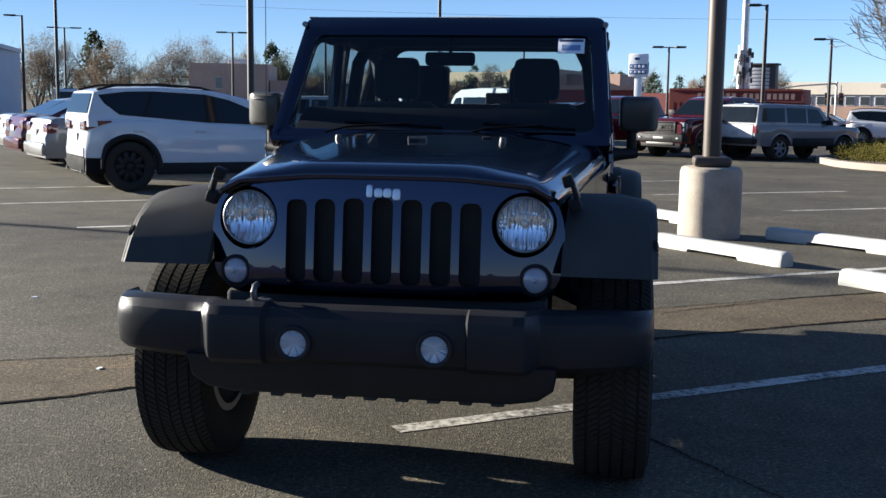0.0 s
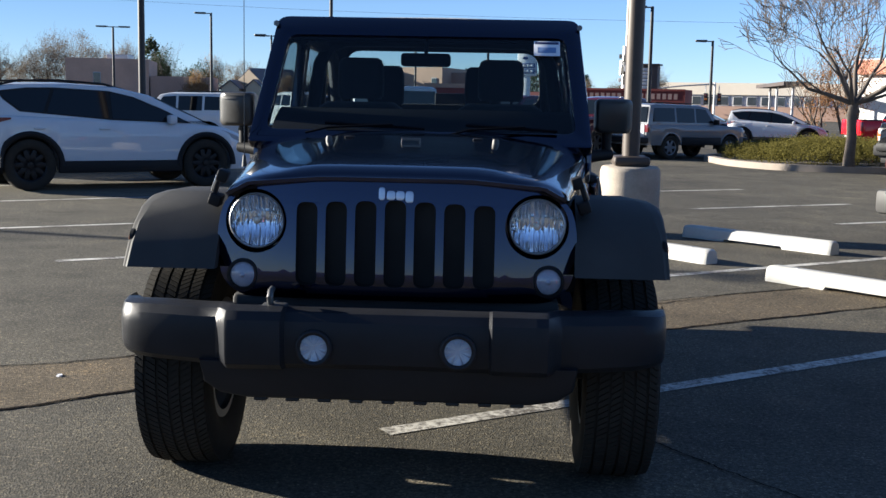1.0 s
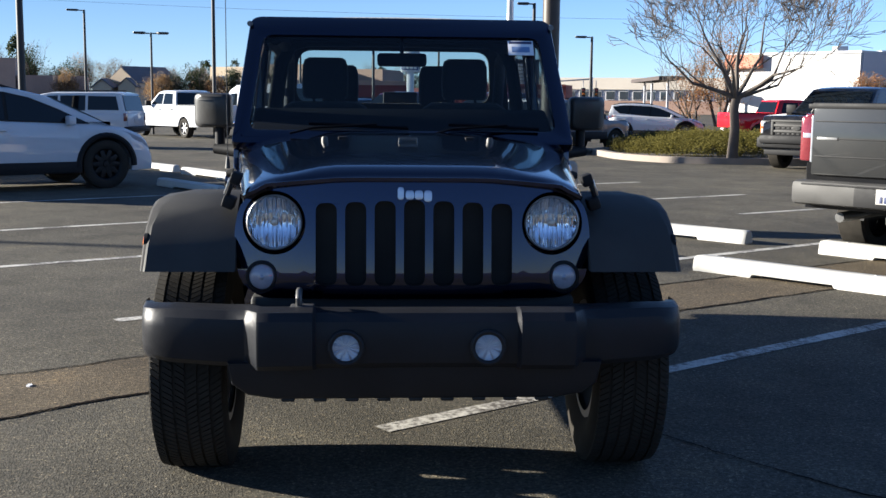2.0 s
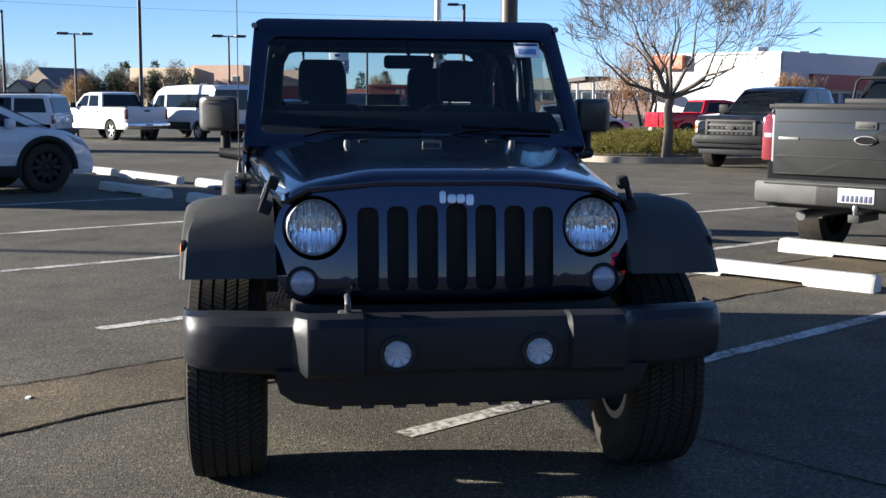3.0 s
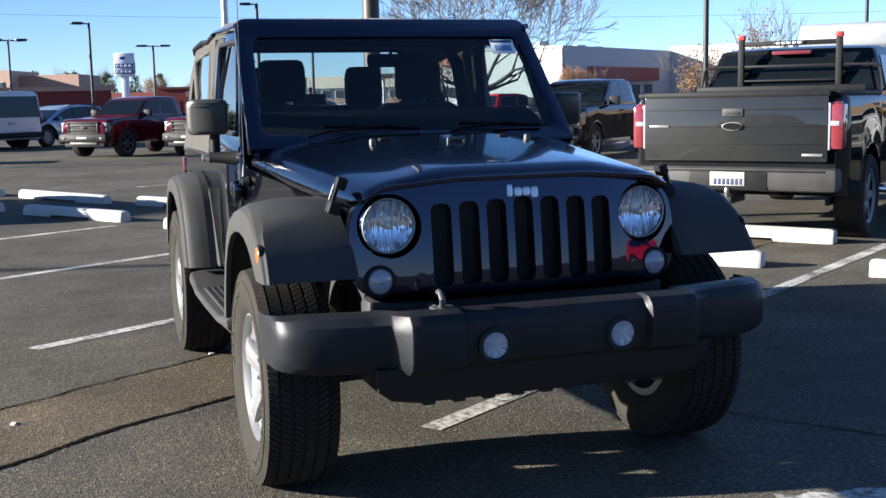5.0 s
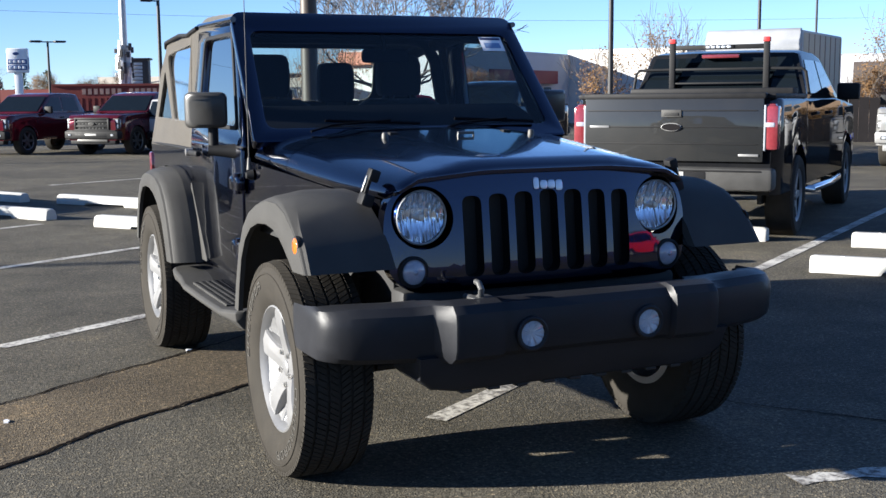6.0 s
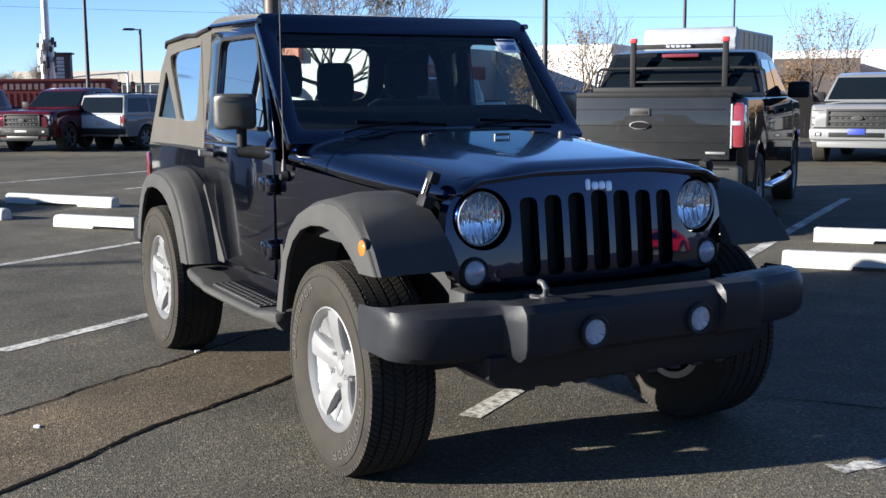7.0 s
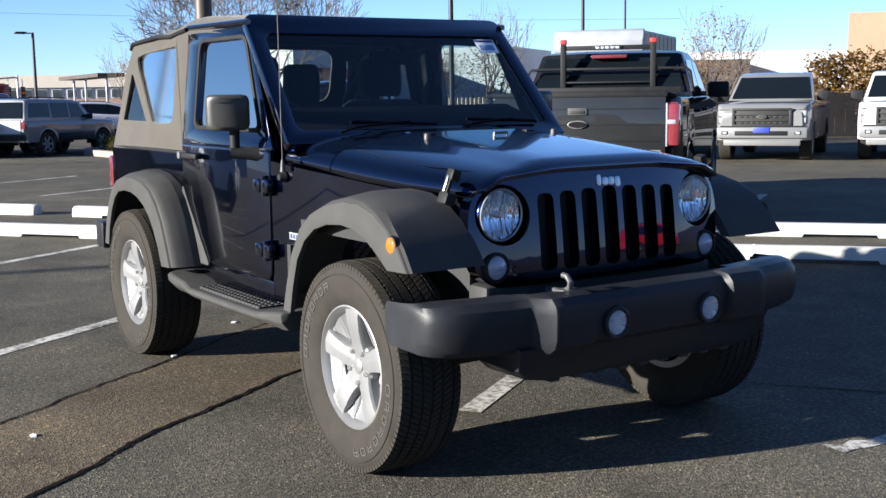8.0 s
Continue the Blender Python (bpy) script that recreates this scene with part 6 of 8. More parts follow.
# silver and white pickups on the far side
for paint, at, lab in ((M_SILVER, (15.17, 13.06), "silver crew-cab pickup with black grille, nose to the lot"), (M_WHITE, (17.02, 11.08), "white crew-cab pickup parked beside a silver one")):
    r, sp, c = paint_truck("pickup_truck", lab, paint, "", at, (1, -1), 214, 0.93, "silver", grille=M_DARK, bars=M_DARK, bumper=M_SILVER)
    slab("number_plate", r, (sp["x1"] + 0.085, -0.17, 0.62), (sp["x1"] + 0.10, 0.17, 0.74), M_PLATEBLUE, 0.004, "blue front plate")

# white pickup far left
paint_truck("pickup_truck", "white crew-cab pickup seen from its rear corner", M_WHITE, "", (-6.85, 38.2), (0, 1), 128, 0.90, "whitetruck", bumper=M_CHROME)


# --- sport utility cars ---
def suv_spec(tag, **kw):
    d = dict(tag=tag, wb=2.69, track=1.58, width=1.84, x0=-0.90, x1=3.50, tyre=0.345, tyre_w=0.235, arch=0.405, bottom=0.34, belt=1.02, lean=0.27, cab_in=0.05,
             top=[(-0.90, 0.70), (-0.88, 0.98), (-0.7, 1.06), (0.5, 1.03), (2.2, 1.0), (2.45, 1.0), (3.0, 0.94), (3.32, 0.82), (3.46, 0.68), (3.50, 0.55)],
             roof=[(2.62, 0.98), (1.72, 1.45), (1.22, 1.575), (0.45, 1.61), (-0.30, 1.57), (-0.66, 1.47), (-0.88, 1.05)],
             panes=[[(2.12, 1.05), (1.58, 1.36), (1.22, 1.45), (1.22, 1.06)], [(1.16, 1.06), (1.16, 1.465), (0.28, 1.49), (0.14, 1.10)], [(0.08, 1.11), (0.22, 1.485), (-0.24, 1.45), (-0.66, 1.33), (-0.40, 1.16)]], nose=0.7, tail=0.3, shoulder=0.06)
    d.update(kw)
    return d


def crossover(label, paint, at, which, heading, scale, tag, alloy=M_DARKALLOY, group=""):
    spec = suv_spec(tag, alloy=alloy, spokes=10, tyre=0.375, arch=0.425, x0=-0.80, tail=0.60, taper=0.24, bottom=0.27, cab_in=0.07,
                    top=[(-0.80, 0.70), (-0.78, 1.00), (-0.62, 1.09), (0.5, 1.05), (2.3, 0.985), (2.6, 0.975), (3.0, 0.93), (3.32, 0.81), (3.46, 0.68), (3.50, 0.55)],
                    roof=[(2.78, 0.96), (1.84, 1.40), (1.32, 1.515), (0.55, 1.55), (-0.15, 1.53), (-0.56, 1.47), (-0.76, 1.12)],
                    panes=[[(2.40, 1.0), (1.98, 1.19), (1.56, 1.355), (1.22, 1.43), (1.22, 1.045)], [(1.17, 1.05), (1.17, 1.44), (0.4, 1.465), (0.26, 1.115)], [(0.21, 1.12), (0.35, 1.467), (0.0, 1.455), (-0.40, 1.41), (-0.30, 1.31), (-0.10, 1.155)]])
    root, cab = vehicle("crossover_car", label, "car", group, paint, spec, at, which, heading, scale)
    W = spec["width"]
    for s in (-1, 1):
        for xa, xb in ((0.40, 2.29),):
            a, b = sorted((s * (W / 2 - 0.06), s * (W / 2 + 0.006)))
            slab("sill_cladding", root, (xa, a, 0.25), (xb, b, 0.43), M_MATTE, 0.02)
        for ax in (0.0, spec["wb"]):
            bm = bmesh.new()
            pts = [(ax + 0.45 * math.cos(t), 0.370 + 0.45 * math.sin(t)) for t in frange(-0.05, math.pi + 0.05, 17)]
            tube(bm, [(x, s * (W / 2 - 0.020), z) for x, z in pts], 0.048, 8)
            part("arch_cladding", bm, M_MATTE, root)
        bm = bmesh.new()
        tube(bm, [(1.50, s * 0.66, 1.46), (1.15, s * 0.66, 1.555), (0.5, s * 0.66, 1.592), (-0.1, s * 0.66, 1.575), (-0.45, s * 0.66, 1.50)], 0.018, 6)
        part("roof_rail", bm, M_MATTE, root)
        part("pillar_trim", cab.side_pane([(2.46, 0.985), (2.0, 1.205), (1.57, 1.375), (1.2, 1.455), (0.4, 1.488), (0.0, 1.478), (-0.46, 1.425), (-0.33, 1.30), (-0.12, 1.135), (1.2, 1.025)], s, 0.002), M_MATTE, root)
        for xx in (1.20, 0.25):
            a, b = sorted((s * (W / 2 - 0.02), s * (W / 2 + 0.016)))
            slab("door_handle", root, (xx - 0.2, a, 0.885), (xx - 0.04, b, 0.915), paint, 0.008)
        bm = bmesh.new()
        cols = []
        for x in frange(-0.79, -0.26, 9):
            r = min(1.0, (x + 0.80) / 0.60)
            y = s * (W / 2 * (1 - 0.24 * (1 - r) ** 2) - 0.008)
            q = (x + 0.79) / 0.53
            lo, hi = 0.90 + 0.125 * q, 1.045 + 0.005 * q
            cols.append([(x, y - s * 0.10, lo), (x, y, lo), (x, y, hi), (x, y - s * 0.10, hi)])
        loft(bm, cols, True, True)
        part("tail_lamp", bm, M_REDLENS, root, "red tail lamp")
        a2, b2 = sorted((s * (W / 2 * 0.76 - 0.34), s * (W / 2 * 0.76 - 0.01)))
        slab("tail_lamp", root, (-0.812, a2, 0.90), (-0.70, b2, 1.03), M_REDLENS, 0.02, "red tail lamp")
        slab("reversing_lens", root, (-0.818, a2 + 0.05, 0.925), (-0.80, b2 - 0.08, 0.955), M_CLEARLENS, 0.004)
        bm = bmesh.new()
        cols = []
        for x in frange(2.90, 3.43, 9):
            f = min(1.0, (3.50 - x) / 0.7)
            y = s * (W / 2 * (1 - 0.16 * (1 - f) ** 2) - 0.012)
            q = (x - 2.90) / 0.53
            hi = lerp(spec["top"], x) - 0.055
            cols.append([(x, y - s * 0.12, hi - 0.02 - 0.09 * q), (x, y, hi - 0.02 - 0.09 * q), (x, y, hi), (x, y - s * 0.12, hi)])
        loft(bm, cols, True, True)
        part("headlight", bm, M_CLEARLENS, root)
    slab("rear_bumper", root, (-0.85, -0.64, 0.50), (-0.70, 0.64, 0.66), paint, 0.05)
    slab("bumper_cladding", root, (-0.84, -0.66, 0.27), (-0.55, 0.66, 0.51), M_CLAD, 0.05)
    for s in (-1, 1):
        bm = bmesh.new()
        cols = []
        for x in frange(-0.80, -0.40, 7):
            r = min(1.0, (x + 0.80) / 0.60)
            y = s * (W / 2 * (1 - 0.24 * (1 - r) ** 2) + 0.008)
            cols.append([(x, y - s * 0.12, 0.25), (x, y - s * 0.03, 0.25), (x, y, 0.30), (x, y, 0.50), (x, y - s * 0.12, 0.51)])
        loft(bm, cols, True, True)
        part("corner_cladding", bm, M_CLAD, root)
    for s in (-1, 1):
        bm = bmesh.new()
        tube(bm, [(-0.60, s * 0.52, 0.29), (-0.88, s * 0.52, 0.29)], 0.035, 12)
        part("exhaust_tip", bm, M_CHROME, root)
    slab("front_bumper", root, (3.36, -0.72, 0.34), (3.55, 0.72, 0.48), M_MATTE, 0.05)
    slab("grille", root, (3.42, -0.45, 0.58), (3.52, 0.45, 0.74), M_MATTE, 0.03)
    slab("number_plate", root, (-0.818, -0.16, 0.74), (-0.80, 0.16, 0.86), M_PLATE, 0.004)
    door_mirrors(root, 2.12, W / 2 - 0.05, 0.97, paint, 0.17)
    reshape(root, lambda c: Vector((c.x if c.x > -0.36 else -0.36 + (c.x + 0.36) * 0.55, c.y, c.z)))
    return root


crossover("white crossover with black wheels and roof rails, parked nose away", M_WHITE, (-6.11, 11.44), (0, -1), 37.5, 0.97, "crossover_a")
crossover("white crossover parked side-on across the far lane", M_WHITE, (10.25, 42.3), (0, -1), -14, 0.95, "crossover_b", M_ALLOY, "white cars across the far lane")
crossover("white crossover parked side-on across the far lane", M_WHITE, (8.97, 52.3), (0, -1), -14, 0.93, "crossover_b", M_ALLOY, "white cars across the far lane")
crossover("pale blue crossover among far parked cars", M_BLUECAR, (-1.6, 41.5), (1, 1), 227, 1.0, "crossover_b", M_ALLOY)


def boxy_suv(label, paint, lower, at, which, heading, scale, tag):
    spec = suv_spec(tag, wb=2.58, width=1.76, track=1.48, x0=-0.98, x1=3.28, bottom=0.42, belt=1.05, lean=0.16, cab_in=0.03, tyre=0.36, arch=0.42, cab_paint=paint,
                    top=[(-0.98, 1.04), (2.0, 1.05), (2.15, 1.03), (3.15, 0.98), (3.28, 0.92)],
                    roof=[(2.10, 1.04), (1.62, 1.56), (1.3, 1.62), (-0.6, 1.64), (-0.82, 1.60), (-0.97, 1.05)],
                    panes=[[(1.82, 1.10), (1.50, 1.50), (1.08, 1.53), (1.08, 1.10)], [(1.0, 1.10), (1.0, 1.53), (0.24, 1.54), (0.24, 1.10)], [(0.16, 1.12), (0.16, 1.53), (-0.68, 1.52), (-0.78, 1.12)]], nose=0.15, tail=0.1, shoulder=0.03, alloy=M_ALLOY)
    root, cab = vehicle("boxy_suv", label, "car", "", paint, spec, at, which, heading, scale)
    W = spec["width"]
    both("tail_lamp", root, (-1.0, W / 2 - 0.14, 0.80), (-0.92, W / 2 - 0.005, 1.04), M_REDLENS, 0.015, "red tail lamp")
    slab("rear_bumper", root, (-1.14, -W / 2 + 0.02, 0.48), (-0.92, W / 2 - 0.02, 0.64), M_MATTE, 0.03)
    slab("front_bumper", root, (3.2, -W / 2 + 0.02, 0.48), (3.42, W / 2 - 0.02, 0.66), M_MATTE, 0.03)
    both("side_cladding", root, (0.45, W / 2 - 0.02, 0.42), (2.14, W / 2 + 0.012, 0.66), lower, 0.01)
    # White paint puts the sun on this end into its colour.
    slab("liftgate", root, (-1.0, -W / 2 + 0.16, 0.66), (-0.97, W / 2 - 0.16, 1.03), M_WHITE, 0.01)
    slab("number_plate", root, (-1.012, -0.15, 0.74), (-1.0, 0.15, 0.86), M_PLATE, 0.003)
    both("headlight", root, (3.2, 0.5, 0.74), (3.30, 0.80, 0.90), M_CLEARLENS, 0.02)
    for s in (-1, 1):
        bm = bmesh.new()
        tube(bm, [(1.1, s * 0.62, 1.67), (-0.5, s * 0.62, 1.69)], 0.015, 6)
        part("roof_rail", bm, M_MATTE, root)
    door_mirrors(root, 1.86, W / 2 - 0.03, 1.05, M_MATTE, 0.18)
    return root


boxy_suv("silver-grey boxy older SUV, its liftgate painted paler for sunlight", M_GREYCAR, M_MATTE, (5.2, 27.6), (0, -1), 37, 0.92, "old_suv")
boxy_suv("white large SUV with dark windows behind the crossover", M_WHITE, M_WHITE, (-7.75, 28.1), (0, 1), 172, 0.94, "large_suv")


# --- sedans ---
def sedan(label, paint, at, which, heading, scale, tag):
    spec = suv_spec(tag, wb=2.8, x0=-1.05, x1=3.75, bottom=0.30, belt=0.95, tyre=0.33, arch=0.38,
                    top=[(-1.05, 0.72), (-1.02, 0.98), (-0.85, 1.05), (-0.1, 1.03), (0.4, 0.98), (2.3, 0.95), (2.6, 0.93), (3.3, 0.82), (3.62, 0.68), (3.75, 0.52)],
                    roof=[(2.60, 0.93), (1.70, 1.38), (1.25, 1.45), (0.75, 1.45), (0.35, 1.40), (-0.45, 1.02)],
                    panes=[[(2.05, 0.99), (1.60, 1.27), (1.20, 1.34), (1.20, 0.99)], [(1.13, 0.99), (1.13, 1.34), (0.42, 1.30), (0.12, 1.03)]], nose=0.7, tail=0.45, alloy=M_ALLOY)
    root, cab = vehicle("sedan_car", label, "car", "sedans beside the crossover", paint, spec, at, which, heading, scale)
    W = spec["width"]
    both("tail_lamp", root, (-1.03, W / 2 - 0.36, 0.76), (-0.78, W / 2 - 0.03, 0.95), M_REDLENS, 0.03, "red tail lamp")
    slab("number_plate", root, (-1.065, -0.16, 0.72), (-1.05, 0.16, 0.84), M_PLATE, 0.003)
    slab("rear_bumper", root, (-1.12, -0.80, 0.34), (-0.95, 0.80, 0.58), paint, 0.06)
    door_mirrors(root, 1.95, W / 2 - 0.05, 0.95, paint, 0.17)
    return root


sedan("silver sedan with red tail lamps beside the white crossover", M_SILVER, (-8.2, 15.05), (0, -1), 40, 0.93, "sedan")
sedan("red sedan in a row of parked cars", M_REDDARK, (-9.9, 17.35), (0, -1), 40, 0.93, "sedan")
sedan("silver sedan at the end of a parked row", M_SILVER, (-11.4, 19.6), (0, -1), 40, 0.93, "sedan")


# --- vans and box truck ---
def van(label, at, which, heading, scale, tag):
    spec = suv_spec(tag, wb=3.75, width=2.05, track=1.74, x0=-1.15, x1=4.45, bottom=0.40, belt=1.15, lean=0.10, cab_in=0.02, tyre=0.36, arch=0.42,
                    top=[(-1.15, 1.14), (3.5, 1.14), (3.7, 1.10), (4.3, 0.95), (4.45, 0.75)],
                    roof=[(3.85, 1.10), (3.05, 1.98), (2.6, 2.16), (1.0, 2.22), (-0.9, 2.20), (-1.08, 2.12), (-1.14, 1.15)],
                    panes=[[(3.30, 1.28), (2.95, 1.80), (2.45, 1.82), (2.45, 1.28)], [(2.30, 1.30), (2.30, 1.84), (-0.75, 1.84), (-0.75, 1.30)]], nose=0.5, tail=0.1, alloy=M_STEEL)
    root, cab = vehicle("passenger_van", label, "van", "", M_WHITE, spec, at, which, heading, scale)
    W = spec["width"]
    both("tail_lamp", root, (-1.17, W / 2 - 0.12, 0.95), (-1.08, W / 2 - 0.01, 1.45), M_REDLENS, 0.015, "red tail lamp")
    both("lower_cladding", root, (0.5, W / 2 - 0.03, 0.42), (3.25, W / 2 + 0.012, 0.72), M_MATTE, 0.02)
    slab("rear_bumper", root, (-1.28, -W / 2 + 0.03, 0.44), (-1.08, W / 2 - 0.03, 0.66), M_MATTE, 0.03)
    slab("roof_vent", root, (0.2, -0.35, 2.22), (0.8, 0.35, 2.27), M_MATTE, 0.02)
    slab("number_plate", root, (-1.185, 0.2, 0.95), (-1.165, 0.52, 1.07), M_PLATE, 0.003)
    door_mirrors(root, 3.35, W / 2, 1.25, M_MATTE, 0.24)
    return root


van("white passenger van with dark side windows", (-3.85, 39.2), (0, 1), 128, 0.92, "van")
van("white van parked far off", (-29.9, 55.6), (0, 1), 120, 0.88, "van")


def box_truck(at, heading):
    root = thing("box_truck", "white box truck with grey rounded nose on its cargo box", "truck", "", pose(at[0], at[1], slope(*at), 0, 0, heading))
    bm = bmesh.new()
    box(bm, (-3.7, -1.0, 0.75), (0.0, 1.0, 2.74), 0.03)
    part("cargo_box", bm, M_WHITEWALL, root)
    for k in range(7):
        for s in (-1, 1):
            a, b = sorted((s * 1.0, s * 1.022))
            slab("side_rib", root, (-3.5 + k * 0.5, a, 0.8), (-3.46 + k * 0.5, b, 2.68), M_STUCCO2, 0.003)
    slab("side_panel", root, (-3.65, -1.010, 0.80), (-0.05, -1.003, 2.69), M_CREAM, 0.002)
    slab("side_panel", root, (-3.65, 1.003, 0.80), (-0.05, 1.010, 2.69), M_CREAM, 0.002)
    bm = bmesh.new()
    prism(bm, rounded([(-0.02, 2.28), (0.16, 2.28), (0.22, 2.48), (0.10, 2.76), (-0.02, 2.79)], 0.08, 4), -0.98, 0.98, lambda u, v, w: Vector((u, w, v)), 0.02)
    part("wind_deflector", bm, M_GREYSHELL, root, "dull grey rounded wind deflector")
    bm = bmesh.new()
    prism(bm, rounded([(0.06, 0.45), (1.9, 0.45), (1.9, 1.0), (1.35, 1.15), (0.95, 1.95), (0.06, 2.0)], 0.1, 4), -0.95, 0.95, lambda u, v, w: Vector((u, w, v)), 0.05)
    part("cab", bm, M_WHITE, root)
    bm = bmesh.new()
    prism(bm, [(1.36, 1.17), (0.98, 1.90), (0.99, 1.905), (1.375, 1.18)], -0.84, 0.84, lambda u, v, w: Vector((u + 0.02, w, v)))
    part("windscreen", bm, M_CARGLASS, root)
    ms = road_wheel_meshes(0.38, 0.24, M_STEEL, 6)
    for x in (1.25, -2.7):
        for s in (-1, 1):
            w = shared("wheel", ms["wheel"], root, Matrix.Translation((x, s * 0.86, 0.376)) @ Matrix.Rotation(radians(-90 * s), 4, "X"))
            shared("tyre", ms["tyre"], w)
            shared("rim", ms["rim"], w)
    slab("chassis", root, (-3.6, -0.4, 0.5), (1.0, 0.4, 0.74), M_DARK, 0.01)
    return root


box_truck((13.92, 15.5), 215)

# a red car on the near side of the lot, mirrored in the grille
crossover("bright red crossover parked across the near side of the lot", M_RED, (12.6, -13.6), (0, -1), 40, 1.0, "crossover_b", M_ALLOY)

# ---- light poles ----
def light_pole(x, y, height, arms, yaw, radius=0.075, mat=None, base=0.0, label="dark steel parking lot light pole", group="parking lot light poles", arm=1.0):
    mat = mat or M_BLACKPOLE
    root = thing("street_lamp", label, "lamp post", group, pose(x, y, slope(x, y), 0, 0, yaw))
    bm = bmesh.new()
    tube(bm, [(0, 0, base), (0, 0, height * 0.5), (0, 0, height)], [radius, radius * 0.9, radius * 0.75], 12)
    part("pole", bm, mat, root)
    for s in arms:
        bm = bmesh.new()
        a, b = sorted((s * 0.05, s * arm * 0.35))
        box(bm, (a, -0.03, height - 0.06), (b, 0.03, height - 0.01), 0.01)
        part("arm", bm, mat, root)
        bm = bmesh.new()
        rings = []
        for t, w, h in ((0.30, 0.06, 0.05), (0.42, 0.15, 0.07), (0.95, 0.17, 0.06), (1.0, 0.13, 0.035)):
            rings.append([(s * arm * t, u, height + v) for u, v in rounded([(-w, -h), (w, -h), (w, h * 0.4), (-w, h * 0.4)], 0.02, 2)])
        loft(bm, rings)
        part("lamp_head", bm, mat, root, "flat dark lamp head")
    return root


# the near pole on its concrete footing
NP = (1.77, 7.88)
root = thing("street_lamp", "brown steel light pole on a tall round concrete footing", "lamp post", "", pose(NP[0], NP[1], 0))
bm = bmesh.new()
lathe(bm, [(0.315, -0.02), (0.318, 0.20), (0.315, 0.665), (0.305, 0.705), (0.28, 0.722), (0.0, 0.724)], 40)
warp(bm, lambda c: c + Vector((1, 1, 0)) * 0.004 * math.sin(c.z * 40 + c.x * 23))
part("footing", bm, M_CONCRETE, root, "weathered concrete footing")
bm = bmesh.new()
box(bm, (-0.19, -0.19, 0.722), (0.19, 0.19, 0.83), 0.04)
part("base_cover", bm, M_BRONZE, root)
bm = bmesh.new()
tube(bm, [(0, 0, 0.80), (0, 0, 4.0), (0, 0, 8.2)], [0.092, 0.088, 0.078], 20)
part("pole", bm, M_BRONZE, root)
for s in (-1, 1):
    bm = bmesh.new()
    box(bm, (min(0, s * 1.0), -0.18, 8.1), (max(0, s * 1.0), 0.18, 8.2), 0.03)
    part("lamp_head", bm, M_BRONZE, root)

for x, y, hgt, arms, yaw, r in (
        (-9.2, 26.6, 8.0, (-1, 1), 20, 0.10), (-23.7, 67.7, 5.85, (-1, 1), 15, 0.09), (-14.9, 57.3, 6.0, (-1,), 10, 0.08), (-8.75, 42.4, 4.02, (-1, 1), 10, 0.055),
        (-5.94, 39.7, 9.5, (-1, 1), 10, 0.075), (-2.76, 40.6, 3.92, (-1, 1), 5, 0.05), (0.05, 40.2, 4.5, (-1,), 5, 0.06), (3.2, 50.7, 4.25, (-1, 1), 0, 0.065),
        (6.3, 40.7, 5.30, (-1,), -10, 0.085), (9.75, 46.6, 4.42, (-1,), -10, 0.075),
        (16.9, 25.7, 8.0, (-1, 1), -30, 0.085), (31.6, 36.8, 8.0, (-1, 1), -40, 0.09), (81.7, 88.7, 14.0, (-1,), -40, 0.14), (-32.2, 56.7, 6.0, (-1,), 25, 0.09),
        (-25.3, 47.1, 9.0, (-1, 1), 25, 0.085), (-27.0, 12.46, 8.2, (-1, 1), 25, 0.09), (-39.1, 75.5, 6.6, (-1, 1), 25, 0.09)):
    light_pole(x, y, hgt, arms, yaw, r, arm=0.15 + 0.0125 * math.hypot(x, y))

# ---- tower, signs, cable ----
root = thing("cell_tower", "pale steel mast with a cluster of aerials", "tower", "", pose(6.8, 52.4, slope(6.8, 52.4)))
for dx in (-0.14, 0.16):
    bm = bmesh.new()
    tube(bm, [(dx, 0, 0), (dx, 0, 4.2)], 0.16, 14)
    part("leg", bm, M_GALV, root)
bm = bmesh.new()
tube(bm, [(0, 0, 4.0), (0, 0, 13.0)], [0.17, 0.14], 16)
part("mast", bm, M_GALV, root)
rnd = random.Random(7)
for k in range(26):
    a = rnd.uniform(0, 6.28)
    z = 2.7 + rnd.uniform(0, 1.5)
    bm = bmesh.new()
    m = Matrix.Translation((0, 0, z)) @ Matrix.Rotation(a, 4, "Z")
    h = rnd.uniform(0.16, 0.55)
    box(bm, (0.36, -0.07, -h / 2), (0.46, 0.07, h / 2), 0.01, 1, m)
    box(bm, (0.1, -0.015, -0.02), (0.38, 0.015, 0.02), 0, 1, m)
    part("aerial_panel", bm, M_GALV if k % 3 == 0 else M_BUMPSTEEL, root)

root = thing("pylon_sign", "white and blue pylon sign on a white post", "sign", "", pose(1.81, 49.4, slope(1.81, 49.4), 0, 0, -14))
slab("post", root, (-0.16, -0.08, 0), (0.16, 0.08, 2.85), M_WHITESIGN, 0.02)
slab("sign_box", root, (-0.44, -0.14, 2.80), (0.44, 0.14, 3.85), M_WHITESIGN, 0.05)
slab("sign_panel", root, (-0.40, -0.152, 2.92), (0.40, -0.141, 3.12), M_BLUESIGN, 0.004)
slab("sign_panel", root, (-0.40, -0.152, 3.17), (0.40, -0.141, 3.38), M_BLUESIGN, 0.004)
slab("sign_side", root, (0.441, -0.12, 2.95), (0.448, 0.12, 3.45), M_BLUESIGN, 0.002)
for z in (2.97, 3.22):
    for k in range(4):
        slab("text_bar", root, (-0.34 + k * 0.18, -0.160, z), (-0.21 + k * 0.18, -0.151, z + 0.11), M_WHITESIGN, 0.003)
bm = bmesh.new()
